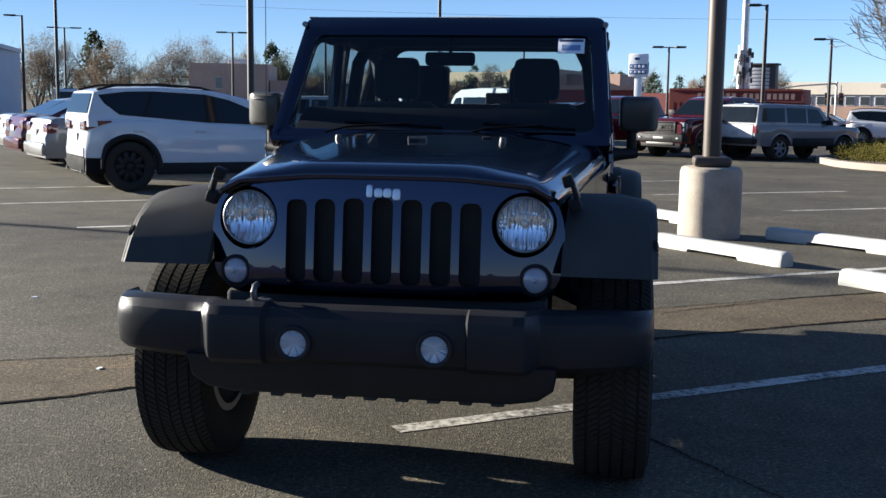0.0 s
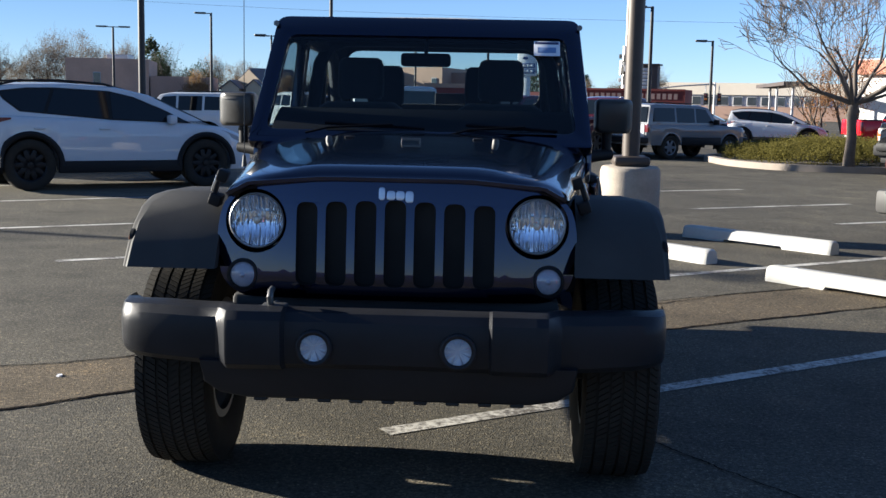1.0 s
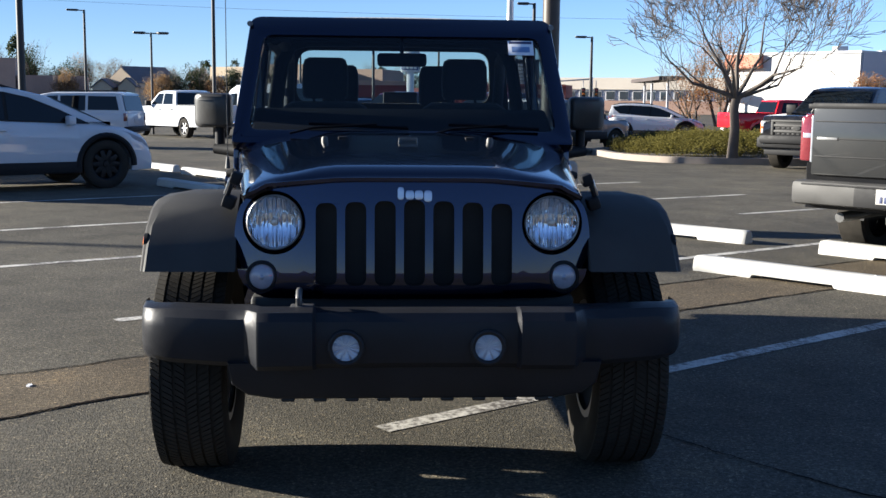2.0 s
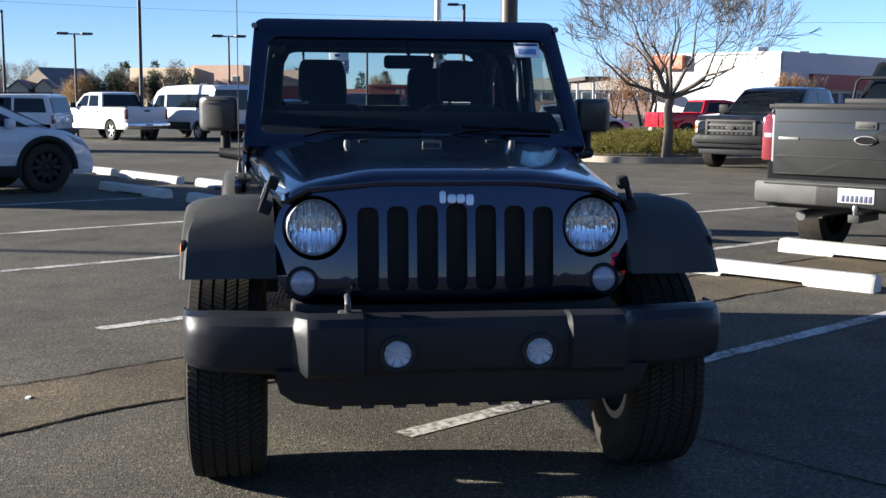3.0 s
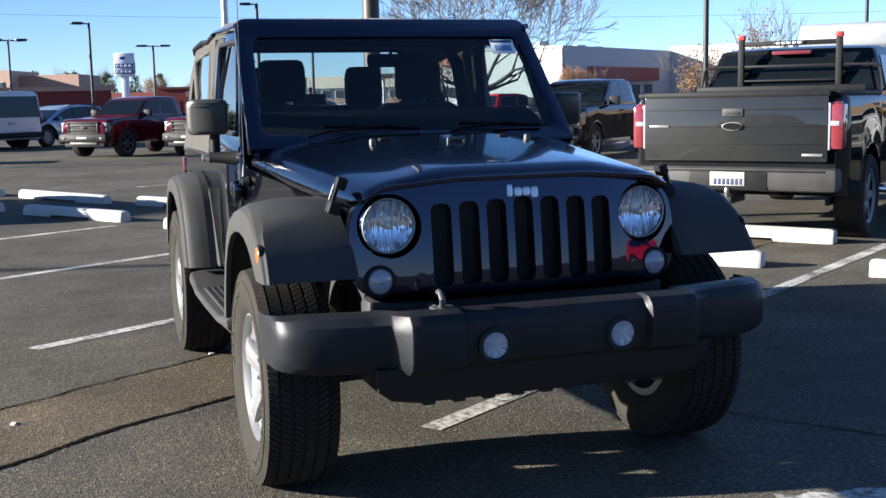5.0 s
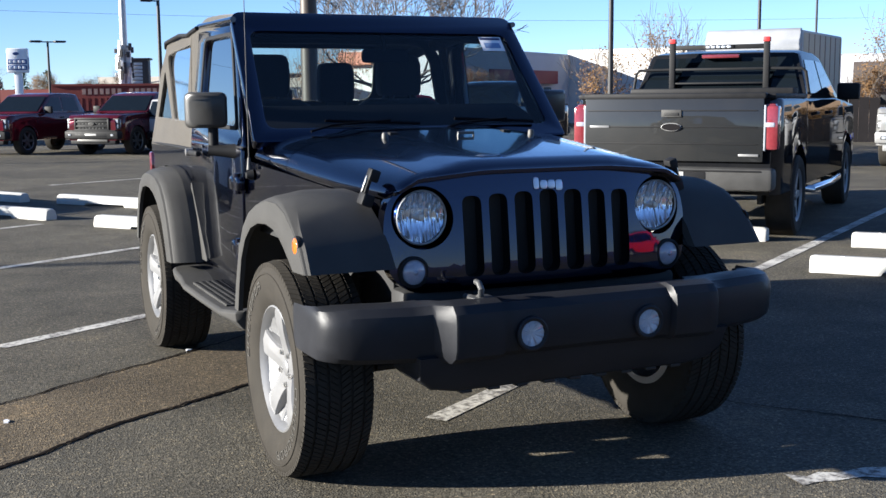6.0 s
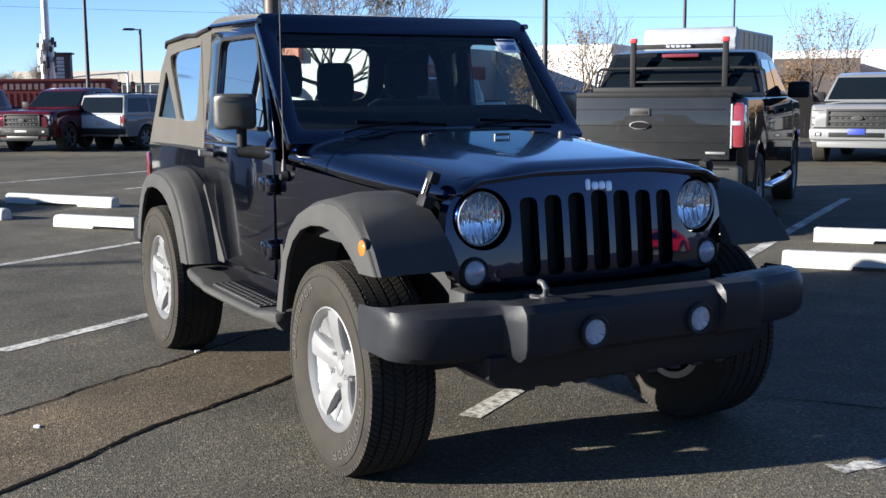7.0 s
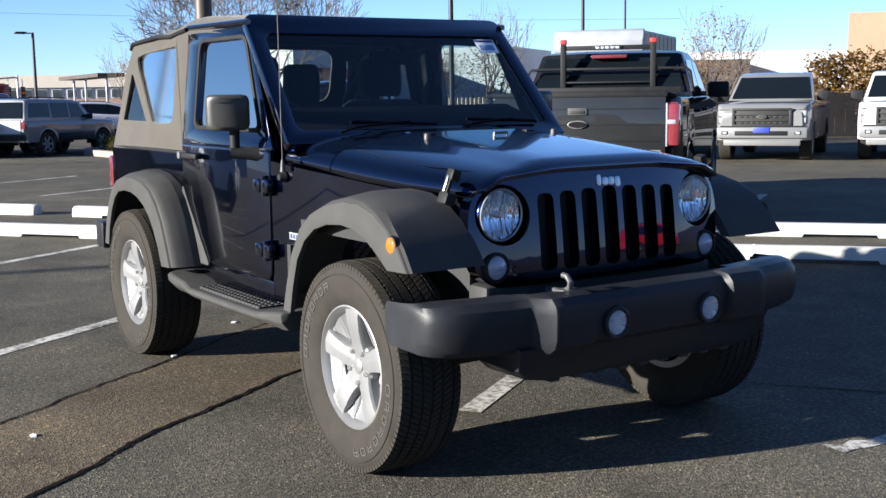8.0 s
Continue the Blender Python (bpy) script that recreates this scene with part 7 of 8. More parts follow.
prism(bm, [(0.13 * math.cos(a), 0.07 * math.sin(a)) for a in frange(0, 2 * math.pi, 21)[:-1]], -0.155, -0.141, lambda u, v, w: Vector((u - 0.05, w, 3.62 + v)))
part("emblem", bm, M_BLUESIGN, root)

root = thing("billboard_tower", "dark brown slatted sign tower", "sign", "", pose(8.95, 62.3, slope(8.95, 62.3), 0, 0, -18))
slab("core", root, (-0.74, -0.45, 0), (0.74, 0.45, 3.90), M_BROWNSIGN, 0.02)
slab("cap", root, (-0.86, -0.55, 3.90), (0.86, 0.55, 4.00), M_BROWNSIGN, 0.01)
for k in range(9):
    slab("slat", root, (-0.76, -0.475, 2.0 + k * 0.2), (0.42, -0.452, 2.15 + k * 0.2), M_GREYWALL, 0.004)

# traffic signals on a mast arm over the far street
root = thing("traffic_signal", "dark traffic signal heads on a long mast arm", "traffic light", "", pose(13.6, 66.0, slope(13.6, 66.0)))
bm = bmesh.new()
tube(bm, [(0, 0, 0), (0, 0, 3.1)], 0.07, 10)
part("post", bm, M_GALV, root)
bm = bmesh.new()
tube(bm, [(0, 0, 3.0), (-2.0, 0, 2.85), (-4.4, 0, 2.55)], [0.05, 0.04, 0.03], 8)
part("mast_arm", bm, M_GALV, root)
for x, z in ((-4.2, 2.05), (-0.55, 2.15), (0.25, 2.15)):
    head_box = slab("signal_head", root, (x - 0.12, -0.22, z - 0.40), (x + 0.12, -0.06, z + 0.30), M_MATTE, 0.02)
    for k in range(3):
        bm = bmesh.new()
        lathe(bm, [(0.0, 0.02), (0.07, 0.015), (0.085, 0.0)], 12, Matrix.Translation((x, -0.222, z - 0.28 + k * 0.22)) @ Matrix.Rotation(radians(90), 4, "X"))
        part("signal_lens", bm, (M_GLASSFAR, M_AMBER, M_REDLENS)[k], head_box)
    slab("signal_hanger", root, (x - 0.02, -0.12, z + 0.28), (x + 0.02, -0.04, 2.9), M_GALV, 0.004)

bm = bmesh.new()
pts = []
for i in range(25):
    t = i / 24
    pts.append((-6 + 75 * t, 62 - 20 * t, 9.2 - 1.6 * t - 1.6 * (t * (1 - t)) * 4 * 0.5))
tube(bm, pts, 0.007, 5)
tagged(part("overhead_cable", bm, M_BLACKPOLE), "thin dark cable sagging across the sky", "cable")
bm = bmesh.new()
tube(bm, [(x - 20, y + 6, z - 1.9) for x, y, z in pts], 0.007, 5)
tagged(part("overhead_cable", bm, M_BLACKPOLE), "thin dark cable sagging across the sky", "cable")


# ---- buildings ----
def wall_block(name, root, corners, z0, z1, mat, label=""):
    bm = bmesh.new()
    prism(bm, corners, z0, z1, lambda u, v, w: Vector((u, v, w)), 0.0)
    return part(name, bm, mat, root, label)


def window_on(root, a, b, t0, t1, z0, z1, mat=None, frame_mat=None, out=0.06):
    """A framed window on the wall from a to b, looking to the right of that way."""
    a, b = Vector(a), Vector(b)
    way = (b - a).normalized()
    n = Vector((way.y, -way.x))
    p, q = a + (b - a) * t0, a + (b - a) * t1
    bm = bmesh.new()
    c = [p + n * out, q + n * out, q - n * 0.05, p - n * 0.05]
    prism(bm, [(v.x, v.y) for v in c], z0 - 0.06, z1 + 0.06, lambda u, v, w: Vector((u, v, w)))
    w = part("window", bm, frame_mat or M_GREYWALL, root)
    bm = bmesh.new()
    d = (q - p) * 0.06
    c = [p + d + n * (out + 0.02), q - d + n * (out + 0.02), q - d - n * 0.02, p + d - n * 0.02]
    prism(bm, [(v.x, v.y) for v in c], z0, z1, lambda u, v, w2: Vector((u, v, w2)))
    part("pane", bm, mat or M_GLASSFAR, w)


def building(name, label, **kw):
    return thing(name, label, "building", "", **kw)


# white store
C = Vector((23.6, 50.2))
e1, e2 = Vector((-0.6, 0.8)) * 0.84, Vector((0.8, 0.6)) * 0.84
b = building("store_building", "white rendered single-storey store with red fascia band")
wall_block("wall", b, [(C + e1 * 9)[:], C[:], (C + e2 * 16.5)[:], (C + e2 * 16.5 + e1 * 9)[:]], -0.6, 3.72, M_WHITEWALL)
wall_block("parapet", b, [(C + e1 * 9.1 - e2 * 0.1)[:], (C - e1 * 0.1 - e2 * 0.1)[:], (C - e1 * 0.1 + e2 * 16.5)[:], (C + e1 * 9.1 + e2 * 16.5)[:]], 3.72, 3.84, M_GREYWALL)
# Grey sheet over the white wall, the front's shade put into its colour.
wall_block("front_cladding", b, [(C + e2 * 0.1 - e1 * 0.12)[:], (C + e2 * 16.4 - e1 * 0.12)[:], (C + e2 * 16.4)[:], (C + e2 * 0.1)[:]], -0.6, 3.71, M_GREYWALL)
wall_block("red_fascia", b, [(C + e2 * 3.2 - e1 * 0.5)[:], (C + e2 * 13.5 - e1 * 0.5)[:], (C + e2 * 13.5 - e1 * 0.1)[:], (C + e2 * 3.2 - e1 * 0.1)[:]], 2.02, 2.78, M_REDBAND, "dull red fascia band")
for k in range(5):
    window_on(b, (C - e1 * 0.12)[:], (C + e2 * 16.5 - e1 * 0.12)[:], 0.22 + k * 0.12, 0.31 + k * 0.12, 0.3, 1.82)
D = C + e2 * 16.5
wall_block("side_wing", b, [D[:], (D - e1 * 9)[:], (D - e1 * 9 + e2 * 12)[:], (D + e2 * 12)[:]], -0.6, 4.1, M_WHITEWALL)
wall_block("orange_sign", b, [(C + e1 * 9 - e2 * 0.5)[:], (C + e1 * 6.5 - e2 * 0.5)[:], (C + e1 * 6.5)[:], (C + e1 * 9)[:]], 3.05, 3.76, M_ORANGE)
for k, (u, v) in enumerate(((2.0, 2.5), (9.0, 3.5), (12.5, 4.0))):
    q = C + e2 * u + e1 * v
    slab("roof_unit", b, (q.x - 0.3, q.y - 0.3, 3.72), (q.x + 0.3, q.y + 0.3, 4.15), M_GALV, 0.03)

# container and low store
b = thing("shipping_container", "brick-red shipping container with pale lettering bars on its side", "container")
CL, CR = Vector((3.35, 51.5)), Vector((9.15, 49.6))
cw = (CR - CL).normalized()
cn = Vector((-cw.y, cw.x))
z0 = slope(CL.x, CL.y)
wall_block("body", b, [CL[:], CR[:], (CR + cn * 2.2)[:], (CL + cn * 2.2)[:]], z0, 2.03, M_REDWALL)
# Orange sheet stands in for sunlight on the red end.
wall_block("end_door", b, [(CL - cw * 0.03)[:], (CL - cw * 0.001)[:], (CL + cn * 2.2 - cw * 0.001)[:], (CL + cn * 2.2 - cw * 0.03)[:]], z0, 2.03 - 0.02, M_ORANGE, "end doors painted orange for the sunlight on them")
n = int((CR - CL).length / 0.28)
for k in range(n):
    q = CL + cw * (0.1 + k * 0.28)
    wall_block("side_rib", b, [(q - cn * 0.035)[:], (q + cw * 0.12 - cn * 0.035)[:], (q + cw * 0.12 - cn * 0.001)[:], (q - cn * 0.001)[:]], z0 + 0.12, 2.03 - 0.62, M_REDWALL)
for z in (2.03 - 0.08, z0):
    wall_block("rail", b, [(CL - cn * 0.05)[:], (CR - cn * 0.05)[:], (CR - cn * 0.001)[:], (CL - cn * 0.001)[:]], z, z + 0.1, M_REDWALL)
n = int((CR - CL).length / 0.34)
for k in range(n):
    if k % 11 == 7:
        continue
    q = CL + (CR - CL) * (0.22 + 0.74 * k / n)
    wall_block("letter_bar", b, [(q - cn * 0.02)[:], (q + cw * 0.17 - cn * 0.02)[:], (q + cw * 0.17 - cn * 0.002)[:], (q - cn * 0.002)[:]], 2.03 - 0.46, 2.03 - 0.20, M_LETTERING)
b = building("store_building", "low brown store with dark red front")
wall_block("wall", b, [(-4.5, 78.0), (2.6, 77.6), (2.8, 84.0), (-4.2, 84.4)], -0.6, 2.2, M_REDWALL)
wall_block("roof_edge", b, [(-4.7, 77.8), (2.8, 77.4), (3.0, 84.2), (-4.4, 84.6)], 2.2, 2.5, M_STUCCO2)

# long pale hall
b = building("hall_building", "long cream hall with a row of small windows")
wall_block("wall", b, [(18.5, 148.0), (62.0, 126.0), (68.0, 140.0), (26.0, 164.0)], -0.6, 2.6, M_GREYWALL)
wall_block("upper_wall", b, [(18.3, 147.8), (62.2, 125.6), (68.0, 140.0), (26.0, 164.0)], 2.6, 4.1, M_PALEWALL)
for k in range(26):
    window_on(b, (18.5, 148.0), (62.0, 126.0), 0.02 + k * 0.036, 0.045 + k * 0.036, 1.35, 2.35, None, M_WHITEWALL, 0.1)
wall_block("lower_band", b, [(18.2, 147.4), (62.2, 125.2), (62.3, 125.6), (18.3, 147.8)], -0.6, 1.2, M_STUCCO2)

root = thing("forecourt_canopy", "dark flat forecourt canopy on pale posts", "canopy")
CA, CB = Vector((17.0, 68.0)), Vector((15.6, 55.5))
wall_block("canopy_roof", root, [(CA.x - 0.5, CA.y), (CB.x - 0.5, CB.y), (CB.x + 0.9, CB.y), (CA.x + 0.9, CA.y)], 2.42, 2.62, M_BROWNSIGN)
for q in (CA + Vector((0.2, -0.8)), (CA + CB) / 2, CB + Vector((0.2, 0.8))):
    slab("canopy_post", root, (q.x - 0.06, q.y - 0.06, slope(q.x, q.y)), (q.x + 0.06, q.y + 0.06, 2.42), M_GREYWALL, 0.02)

# tan stucco buildings to the left
b = building("stucco_building", "tan stucco building with flat stepped parapets")
wall_block("wall", b, [(-38.6, 99.0), (-31.6, 101.2), (-34.0, 112.0), (-42.0, 109.0)], -0.6, 4.5, M_STUCCO)
wall_block("low_wing", b, [(-31.5, 101.3), (-26.0, 103.0), (-27.5, 111.0), (-33.0, 110.0)], -0.6, 3.0, M_STUCCO2)
slab("roof_unit", b, (-36.5, 104.0, 4.5), (-34.5, 106.0, 5.0), M_GALV, 0.05)
window_on(b, (-38.6, 99.0), (-30.5, 101.6), 0.28, 0.36, 2.2, 3.2)
b = building("stucco_building", "brown stucco building with stepped roofline")
wall_block("wall", b, [(-15.5, 109.5), (-9.2, 106.0), (-6.8, 114.0), (-13.0, 118.0)], -0.6, 4.1, M_CREAM)
wall_block("wing", b, [(-9.6, 106.8), (-4.6, 104.0), (-2.4, 112.0), (-7.4, 115.0)], -0.6, 4.35, M_STUCCO)
wall_block("wing", b, [(-4.8, 107.4), (1.2, 104.0), (3.4, 112.0), (-2.6, 115.5)], -0.6, 3.95, M_STUCCO2)
wall_block("low_wing", b, [(1.0, 102.0), (9.0, 97.6), (11.4, 104.0), (3.4, 108.5)], -0.6, 2.2, M_REDWALL)
window_on(b, (-9.6, 106.8), (-4.6, 104.0), 0.80, 0.90, 2.4, 3.3)
for k in range(4):
    window_on(b, (-15.5, 109.5), (-9.2, 106.0), 0.1 + k * 0.22, 0.22 + k * 0.22, 2.0, 3.2)
b = building("grey_building", "pale grey flat-roofed building at the edge of the lot")
wall_block("wall", b, [(-41.5, 55.0), (-34.6, 57.4), (-38.0, 67.0), (-45.0, 65.0)], -0.6, 4.1, M_GREYWALL)
wall_block("parapet", b, [(-41.7, 54.7), (-34.3, 57.3), (-38.0, 67.2), (-45.2, 65.2)], 4.1, 4.35, M_WHITEWALL)
window_on(b, (-41.5, 55.0), (-34.6, 57.4), 0.55, 0.75, 1.6, 2.6)

b = building("house", "cream gabled house with grey shingle roof")
wall_block("wall", b, [(-24.6, 105.9), (-21.6, 104.75), (-18.4, 108.5), (-21.4, 109.7)], -0.6, 2.55, M_CREAM)
bm = bmesh.new()
p = [Vector((-21.5, 104.7, 2.42)), Vector((-18.1, 108.6, 2.42)), Vector((-21.4, 109.9, 2.42)), Vector((-24.8, 106.0, 2.42))]
r0, r1 = (p[0] + p[3]) / 2 + Vector((0, 0, 1.58)), (p[1] + p[2]) / 2 + Vector((0, 0, 1.58))
vs = [bm.verts.new(q) for q in p] + [bm.verts.new(r0), bm.verts.new(r1)]
for q in ((0, 1, 5, 4), (2, 3, 4, 5), (0, 4, 3), (1, 2, 5), (3, 2, 1, 0)):
    bm.faces.new([vs[i] for i in q])
part("roof", bm, M_ROOF, b)
bm = bmesh.new()
ga, gb = Vector((-24.6, 105.9, 0)), Vector((-21.6, 104.75, 0))
gn = Vector((-0.358, -0.934, 0)) * 0.12
gv = [ga + Vector((0, 0, 2.5)), gb + Vector((0, 0, 2.5)), (ga + gb) / 2 + Vector((0, 0, 3.82))]
loft(bm, [[v + gn for v in gv], [v - gn * 0.5 for v in gv]], True, True)
part("gable", bm, M_CREAM, b)
for gx, gw, gz in ((-24.3, 1.7, 2.0), (-22.2, 1.5, 2.1)):
    gy = 102.4 + (gx + 24.3) * 0.24
    bm = bmesh.new()
    prism(bm, [(-gw / 2, -0.6), (gw / 2, -0.6), (gw / 2, gz), (0, gz + 0.7), (-gw / 2, gz)], 0.0, 3.2, lambda u, v, w: Vector((gx + u, gy + w, v)))
    part("gable_wing", bm, M_CREAM, b)
    for e in (-1, 1):
        bm = bmesh.new()
        prism(bm, [(e * (gw / 2 + 0.15), gz - 0.09), (0, gz + 0.72), (0, gz + 0.82), (e * (gw / 2 + 0.17), gz)], -0.15, 3.3, lambda u, v, w: Vector((gx + u, gy + w, v)))
        part("wing_roof", bm, M_ROOF, b)
window_on(b, (-24.6, 105.9), (-21.6, 104.75), 0.6, 0.72, 1.2, 2.2)

# tan building, fence and wall to the right
b = building("stucco_building", "tall tan stucco building beyond the hedge")
wall_block("wall", b, [(44.1, 32.0), (55.0, 20.0), (69.0, 30.0), (58.0, 41.0)], -0.6, 4.9, M_TANWALL)
window_on(b, (44.1, 32.0), (55.0, 20.0), 0.22, 0.32, 3.6, 4.6)
window_on(b, (44.1, 32.0), (55.0, 20.0), 0.55, 0.65, 3.6, 4.6)
root = thing("boundary_fence", "dark board fence along the edge of the lot", "fence")
FA, FB = Vector((22.0, 27.0)), Vector((34.0, 11.0))
nb = 64
for k in range(nb):
    p = FA + (FB - FA) * k / nb
    q = FA + (FB - FA) * (k + 0.96) / nb
    z = slope(p.x, p.y)
    n = Vector(((FB - FA).y, -(FB - FA).x)).normalized() * 0.015
    bm = bmesh.new()
    prism(bm, [(p + n)[:], (q + n)[:], (q - n)[:], (p - n)[:]], z - 0.05, z + 1.38 + 0.03 * math.sin(k * 2.3), lambda u, v, w: Vector((u, v, w)))
    part("board", bm, M_FENCE, root)
b = building("warehouse", "pale grey warehouse beyond the fence")
wall_block("wall", b, [(46.0, 50.0), (58.0, 38.0), (66.0, 46.0), (54.0, 58.0)], -0.6, 3.6, M_GREYWALL)
wall_block("dark_wing", b, [(44.0, 44.0), (47.0, 40.6), (52.0, 46.0), (49.0, 49.0)], -0.6, 3.0, M_BROWNSIGN)


# ---- trees and planting ----
def grow(bm, rnd, p, way, length, r, depth, tips, spread=0.55, up=0.08, segs=3):
    pts, rad = [p], [r]
    d = way.normalized()
    for i in range(segs):
        d = (d + Vector((rnd.uniform(-1, 1), rnd.uniform(-1, 1), rnd.uniform(-0.6, 1))) * 0.16 + Vector((0, 0, up))).normalized()
        p = p + d * length / segs
        pts.append(p)
        rad.append(max(0.0065, r * (1 - 0.42 * (i + 1) / segs)))
    tube(bm, pts, rad, 6 if r > 0.02 else (4 if r > 0.008 else 3), False)
    if depth == 0:
        tips.append(p)
        return
    n = rnd.choice((2, 2, 3)) if depth > 1 else rnd.choice((2, 3, 3))
    for k in range(n):
        a = rnd.uniform(0, 6.28)
        side = d.orthogonal().normalized()
        side = side * math.cos(a) + d.cross(side) * math.sin(a)
        nd = (d + side * spread * rnd.uniform(0.7, 1.25)).normalized()
        start = pts[-1] if k == 0 else pts[rnd.randint(max(1, segs - 1), segs)]
        grow(bm, rnd, start, nd, length * rnd.uniform(0.70, 0.90), rad[-1] * (0.86 if k == 0 else 0.68), depth - 1, tips, spread, up, segs)


def leaf_cloud(bm, rnd, centres, count, radius, size):
    for c in centres:
        for k in range(count):
            o = Vector((rnd.gauss(0, 1), rnd.gauss(0, 1), rnd.gauss(0, 1))) * radius * 0.55
            q = c + o
            a = Vector((rnd.uniform(-1, 1), rnd.uniform(-1, 1), rnd.uniform(-1, 1))).normalized() * size * rnd.uniform(0.6, 1.3)
            b2 = a.orthogonal().normalized() * size * rnd.uniform(0.5, 0.9)
            vs = [bm.verts.new(q - a), bm.verts.new(q + b2), bm.verts.new(q + a), bm.verts.new(q - b2)]
            bm.faces.new(vs)


def conifer(x, y, height, seed, label, width=0.3):
    rnd = random.Random(seed)
    root = thing("tree", label, "tree", "", pose(x, y, slope(x, y)))
    bm = bmesh.new()
    tube(bm, [(0, 0, 0), (0, 0, height * 0.5), (0, 0, height * 0.97)], [height * 0.025, height * 0.018, 0.01], 8)
    part("trunk", bm, M_BARK, root)
    bm = bmesh.new()
    cs = []
    for k in range(int(60 + height * 6)):
        t = rnd.uniform(0.12, 1.0)
        a = rnd.uniform(0, 6.28)
        r = height * width * (1.02 - t) ** 0.7 * rnd.uniform(0.45, 1.0)
        cs.append(Vector((r * math.cos(a), r * math.sin(a), height * t - 0.12 * r)))
    leaf_cloud(bm, rnd, cs, 14, height * 0.05, height * 0.022)
    part("crown", bm, M_LEAFGREEN, root)
    return root


ISLAND = island([(6.0, 27.8), (6.1, 24.2), (7.1, 22.3), (9.2, 22.0), (12.5, 23.0), (15.0, 26.5), (12.0, 30.0), (8.0, 31.0)])
bm = bmesh.new()
rnd = random.Random(11)
cs = []
for k in range(2600):
    a = rnd.uniform(0, 6.28)
    t = math.sqrt(rnd.uniform(0, 1)) * 0.92
    i = int(a / 6.2832 * len(ISLAND[3])) % len(ISLAND[3])
    q = ISLAND[3][i]
    x, y = ISLAND[0] + (q[0] - ISLAND[0]) * t, ISLAND[1] + (q[1] - ISLAND[1]) * t
    cs.append(Vector((x, y, slope(x, y) + 0.14 + 0.46 * (1 - t ** 2.2) * rnd.uniform(0.70, 1.0) + 0.06)))
leaf_cloud(bm, rnd, cs, 34, 0.15, 0.020)
tagged(part("juniper_bed", bm, M_HEDGE), "low yellow-green juniper covering the island", "shrub", kind="stuff")

rnd = random.Random(5)
root = thing("tree", "bare grey tree with spreading limbs on the island", "tree", "", pose(8.45, 22.3, slope(8.45, 22.3)))
bm = bmesh.new()
tube(bm, [(0.02, 0, 0), (0, 0, 0.3), (0.03, 0, 0.8), (0.0, 0.02, 1.3), (0.05, 0.0, 1.62)], [0.16, 0.125, 0.11, 0.105, 0.10], 12)
part("trunk", bm, M_BARK, root, "", 70)
bm = bmesh.new()
tips = []
for az, el, ln, rr in ((10, 18, 1.25, 0.062), (95, 45, 1.1, 0.06), (170, 24, 1.2, 0.062), (240, 45, 1.05, 0.055), (320, 32, 1.2, 0.06), (60, 72, 1.25, 0.066), (200, 58, 1.2, 0.058), (0, 50, 1.2, 0.056), (345, 14, 1.15, 0.05)):
    a, e = radians(az), radians(el)
    grow(bm, rnd, Vector((0.03, 0, 1.50 + 0.1 * rnd.random())), Vector((math.cos(a) * math.cos(e), math.sin(a) * math.cos(e), math.sin(e))), ln * 0.90, rr, 6, tips, 0.60, 0.03)
part("branchwork", bm, M_BARK, root, "", 70)


def bushy_tree(x, y, height, low, wide, seed, label, leaves, clumps=150, per=26, leaf=0.06):
    """Many-stemmed tree: forked limbs inside a loose crown of small leaves with gaps."""
    rnd = random.Random(seed)
    root = thing("tree", label, "tree", "", pose(x, y, slope(x, y)))
    bm = bmesh.new()
    tips = []
    for k in range(4):
        a = k * 1.57 + rnd.uniform(-0.4, 0.4)
        grow(bm, rnd, Vector((0.05 * math.cos(a), 0.05 * math.sin(a), -0.05)), Vector((0.35 * math.cos(a), 0.35 * math.sin(a), 1)), height * 0.30, height * 0.018, 4, tips, 0.5, 0.10)
    part("branchwork", bm, M_BARK, root, "", 70)
    bm = bmesh.new()
    cs = []
    while len(cs) < clumps:
        u, v, w = rnd.uniform(-1, 1), rnd.uniform(-1, 1), rnd.uniform(-1, 1)
        r = math.sqrt(u * u + v * v + w * w)
        if r > 1 or r < 0.35:
            continue
        lump = 0.80 + 0.22 * math.sin(3.1 * u + seed) * math.sin(2.7 * w + 4.3 * v)
        zc = (height + low) / 2
        cs.append(Vector((u * wide * lump, v * wide * lump, zc + w * (height - low) / 2 * lump)))
    leaf_cloud(bm, rnd, cs, per, height * 0.07, leaf)
    part("crown", bm, leaves, root)
    return root


bushy_tree(16.7, 49.9, 5.6, 0.6, 1.7, 8, "bushy tree with dry orange-brown leaves", M_LEAFORANGE, 150, 24, 0.045)
bushy_tree(15.2, 49.4, 4.2, 0.5, 1.2, 9, "bushy tree with dry orange-brown leaves", M_LEAFORANGE, 80, 22, 0.045)
bushy_tree(25.4, 35.4, 5.3, 0.8, 1.5, 12, "thin bushy tree with sparse golden leaves", M_LEAFTAN, 90, 16, 0.055)
bushy_tree(23.4, 36.4, 3.6, 0.5, 1.3, 13, "low bushy tree with golden leaves", M_LEAFTAN, 70, 22, 0.055)
root = thing("picket_fence", "pale wooden picket fence below the golden trees", "fence")
for k in range(24):
    p = Vector((22.2, 34.6)) + Vector((3.2, -2.4)) * k / 24
    z = slope(p.x, p.y)
    slab("picket", root, (p.x - 0.05, p.y - 0.02, z), (p.x + 0.05, p.y + 0.02, z + 1.42), M_CREAM, 0.01)
for h in (0.4, 1.05):
    bm = bmesh.new()
    tube(bm, [(22.2, 34.65, h - 0.3), (25.4, 32.25, h - 0.3)], 0.03, 6)
    part("rail", bm, M_CREAM, root)
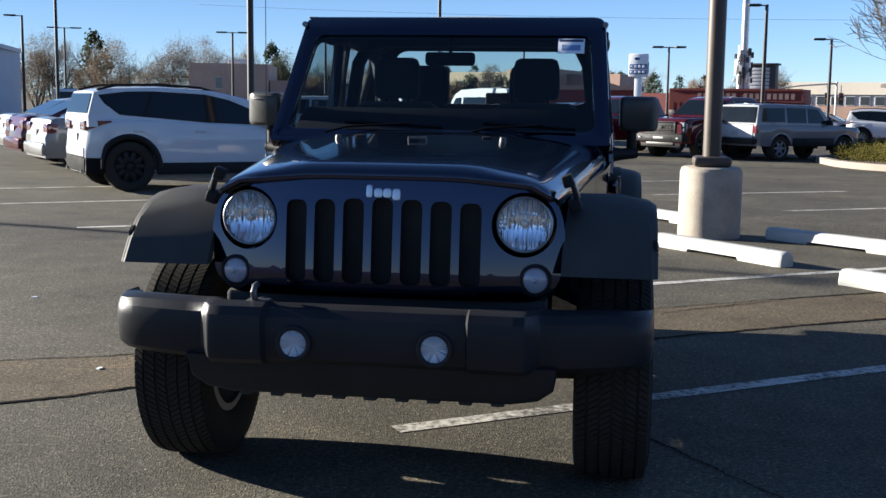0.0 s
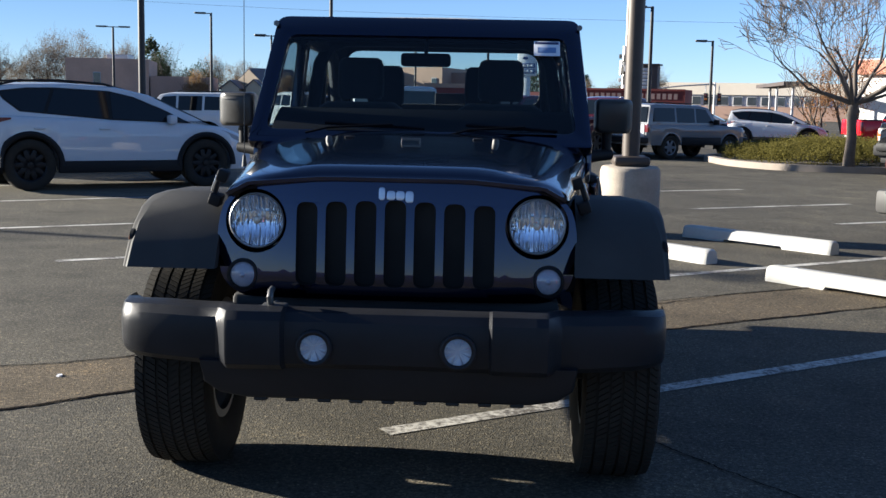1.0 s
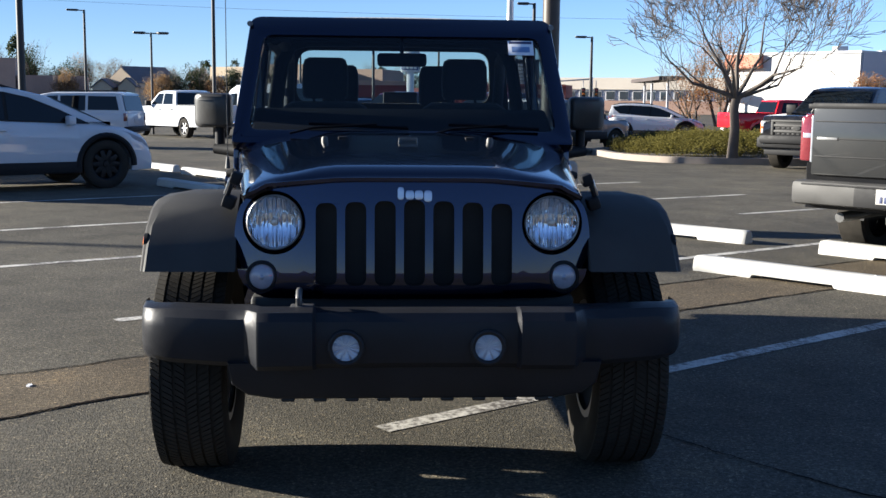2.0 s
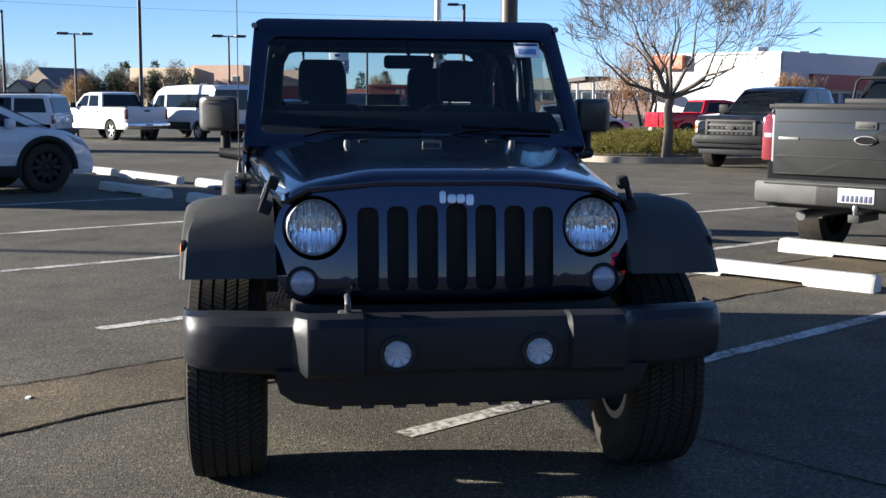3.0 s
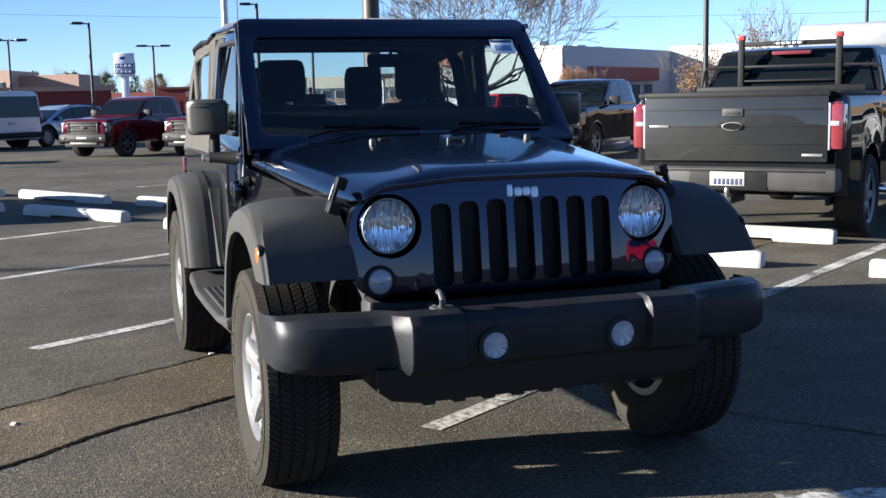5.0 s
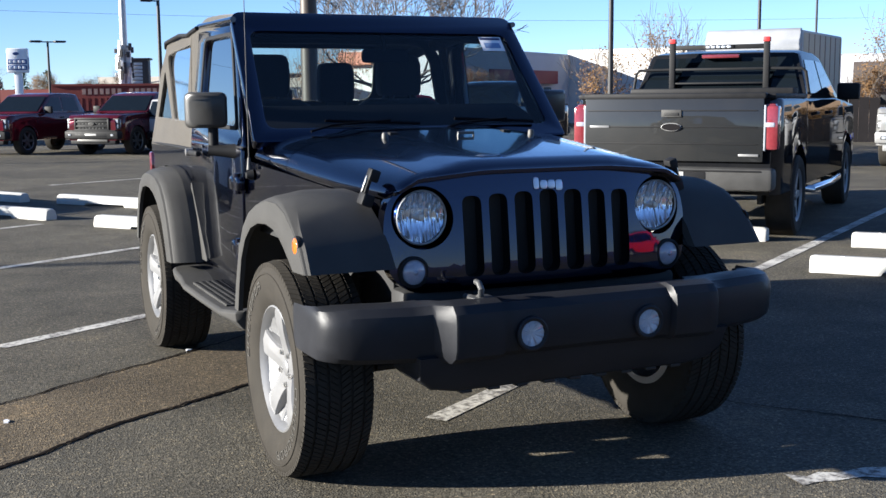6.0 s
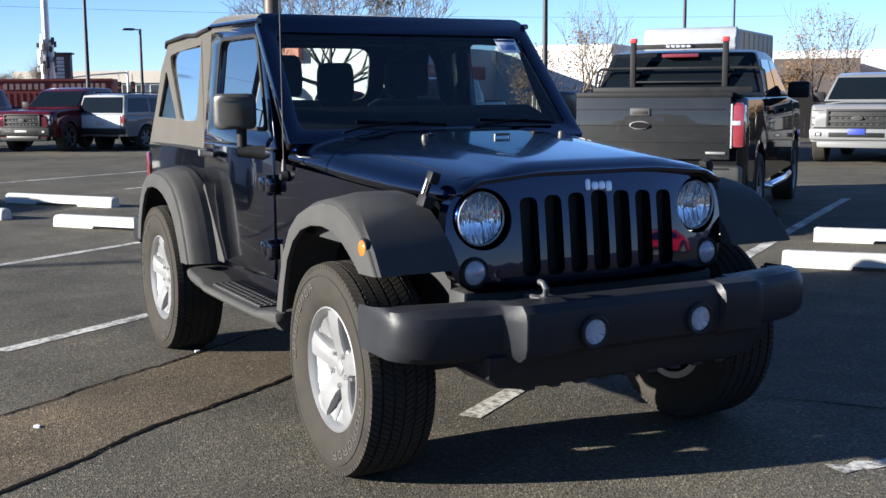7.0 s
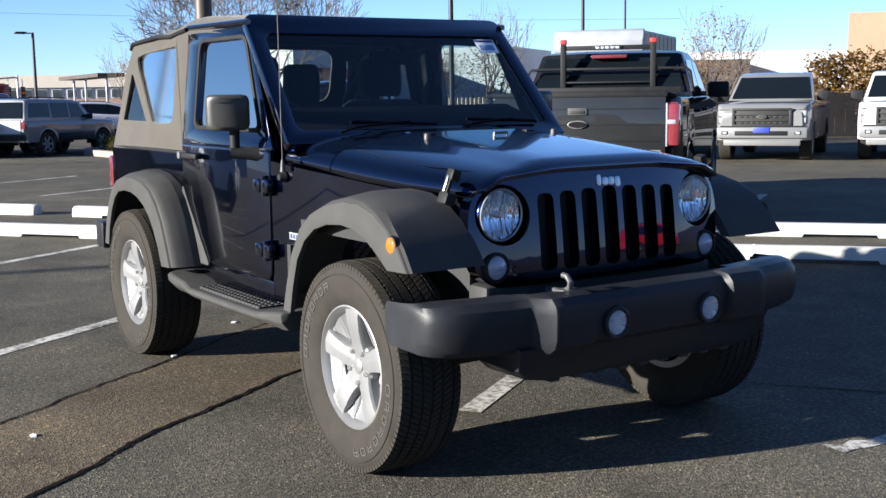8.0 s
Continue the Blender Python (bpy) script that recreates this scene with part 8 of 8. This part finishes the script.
bushy_tree(21.65, 45.5, 3.05, 1.75, 0.52, 14, "small tree with dry orange leaves by the store", M_LEAFORANGE, 60, 20, 0.040)
bushy_tree(22.75, 46.2, 3.05, 1.75, 0.55, 15, "small tree with dry orange leaves by the store", M_LEAFORANGE, 60, 20, 0.040)
bushy_tree(31.4, 28.5, 4.9, 1.1, 1.7, 16, "wide dry brown tree beyond the fence", M_LEAFTAN, 80, 18, 0.050)
bushy_tree(30.5, 29.0, 2.9, 0.5, 0.8, 17, "round dry brown tree beyond the fence", M_LEAFTAN, 60, 30, 0.05)

for k, (x, y, h, wide, mat, lab) in enumerate(((-17.6, 94.2, 3.3, 1.5, M_LEAFTAN, "round dry brown tree before the gabled house"), (-16.6, 95.0, 3.1, 1.3, M_LEAFGREEN, "dark green bushy tree before the stucco building"),
                                               (-14.9, 94.8, 4.1, 1.2, M_LEAFGREEN, "dark green bushy tree before the stucco building"), (-13.2, 95.4, 3.0, 1.3, M_LEAFTAN, "dry brown bushy tree before the stucco building"),
                                               (-11.6, 95.2, 3.9, 0.7, M_LEAFGREEN, "narrow dark green tree before the stucco building"), (-10.0, 95.4, 4.5, 1.2, M_SCRUB, "bare brown tree before the stucco building"),
                                               (-26.6, 99.0, 3.4, 1.2, M_LEAFTAN, "dry brown tree beside the gabled house"))):
    bushy_tree(x, y, h + 0.6, 0.4, wide, 140 + k, lab, mat, 130, 30, 0.06)

for x, y, h, wide, seed in ((-34.6, 116.0, 7.0, 1.9, 201), (-36.6, 117.0, 5.6, 1.5, 202), (-29.5, 113.0, 5.3, 2.0, 203), (-31.2, 114.0, 4.6, 1.4, 204)):
    bushy_tree(x, y, h, 0.5, wide, seed, "dark green rounded tree beyond the brown wall", M_LEAFGREEN, 130, 30, 0.07)
rnd = random.Random(21)
for k in range(14):
    az = radians(-32 + k * 1.15 + rnd.uniform(-0.3, 0.3))
    d = rnd.uniform(118, 150)
    bushy_tree(d * math.sin(az), d * math.cos(az), rnd.uniform(5.5, 8.5), 0.4, rnd.uniform(2.2, 3.2), 30 + k, "bare brown tree in a distant row", M_SCRUB, 200, 60, 0.050)
for k, (az, d, h) in enumerate(((-25.0, 150, 9.5), (-16.6, 140, 8.0), (-8.0, 120, 5.2), (-6.6, 125, 5.4), (-1.2, 125, 5.0), (0.6, 130, 5.0), (2.2, 150, 5.4), (3.4, 140, 4.8), (4.6, 150, 5.2), (0.2, 118, 4.6), (-5.2, 110, 4.5))):
    a = radians(az)
    conifer(d * math.sin(a), d * math.cos(a) - 4, h, 60 + k, "dark green conifer in the distance", 0.42)
for k in range(12):
    az = radians(-14 + k * 2.0 + rnd.uniform(-0.6, 0.6))
    d = rnd.uniform(120, 150)
    bushy_tree(d * math.sin(az), d * math.cos(az), rnd.uniform(4.2, 6.4), 0.3, rnd.uniform(1.6, 2.6), 90 + k, "bare brown tree in a distant row", M_SCRUB if k % 3 else M_LEAFTAN, 150, 50, 0.050)

bm = bmesh.new()
cs = []
for k in range(1000):
    t = rnd.uniform(0, 1)
    p = Vector((34.5, 26.5)) + (Vector((41.0, 15.0)) - Vector((34.5, 26.5))) * t
    cs.append(Vector((p.x + rnd.uniform(-0.6, 0.6), p.y + rnd.uniform(-0.6, 0.6), rnd.uniform(0.0, 2.3 + 0.3 * math.sin(t * 9)))))
leaf_cloud(bm, rnd, cs, 26, 0.34, 0.08)
tagged(part("hedge", bm, M_HEDGE2), "tall golden hedge behind the parked pickups", "hedge", kind="stuff")
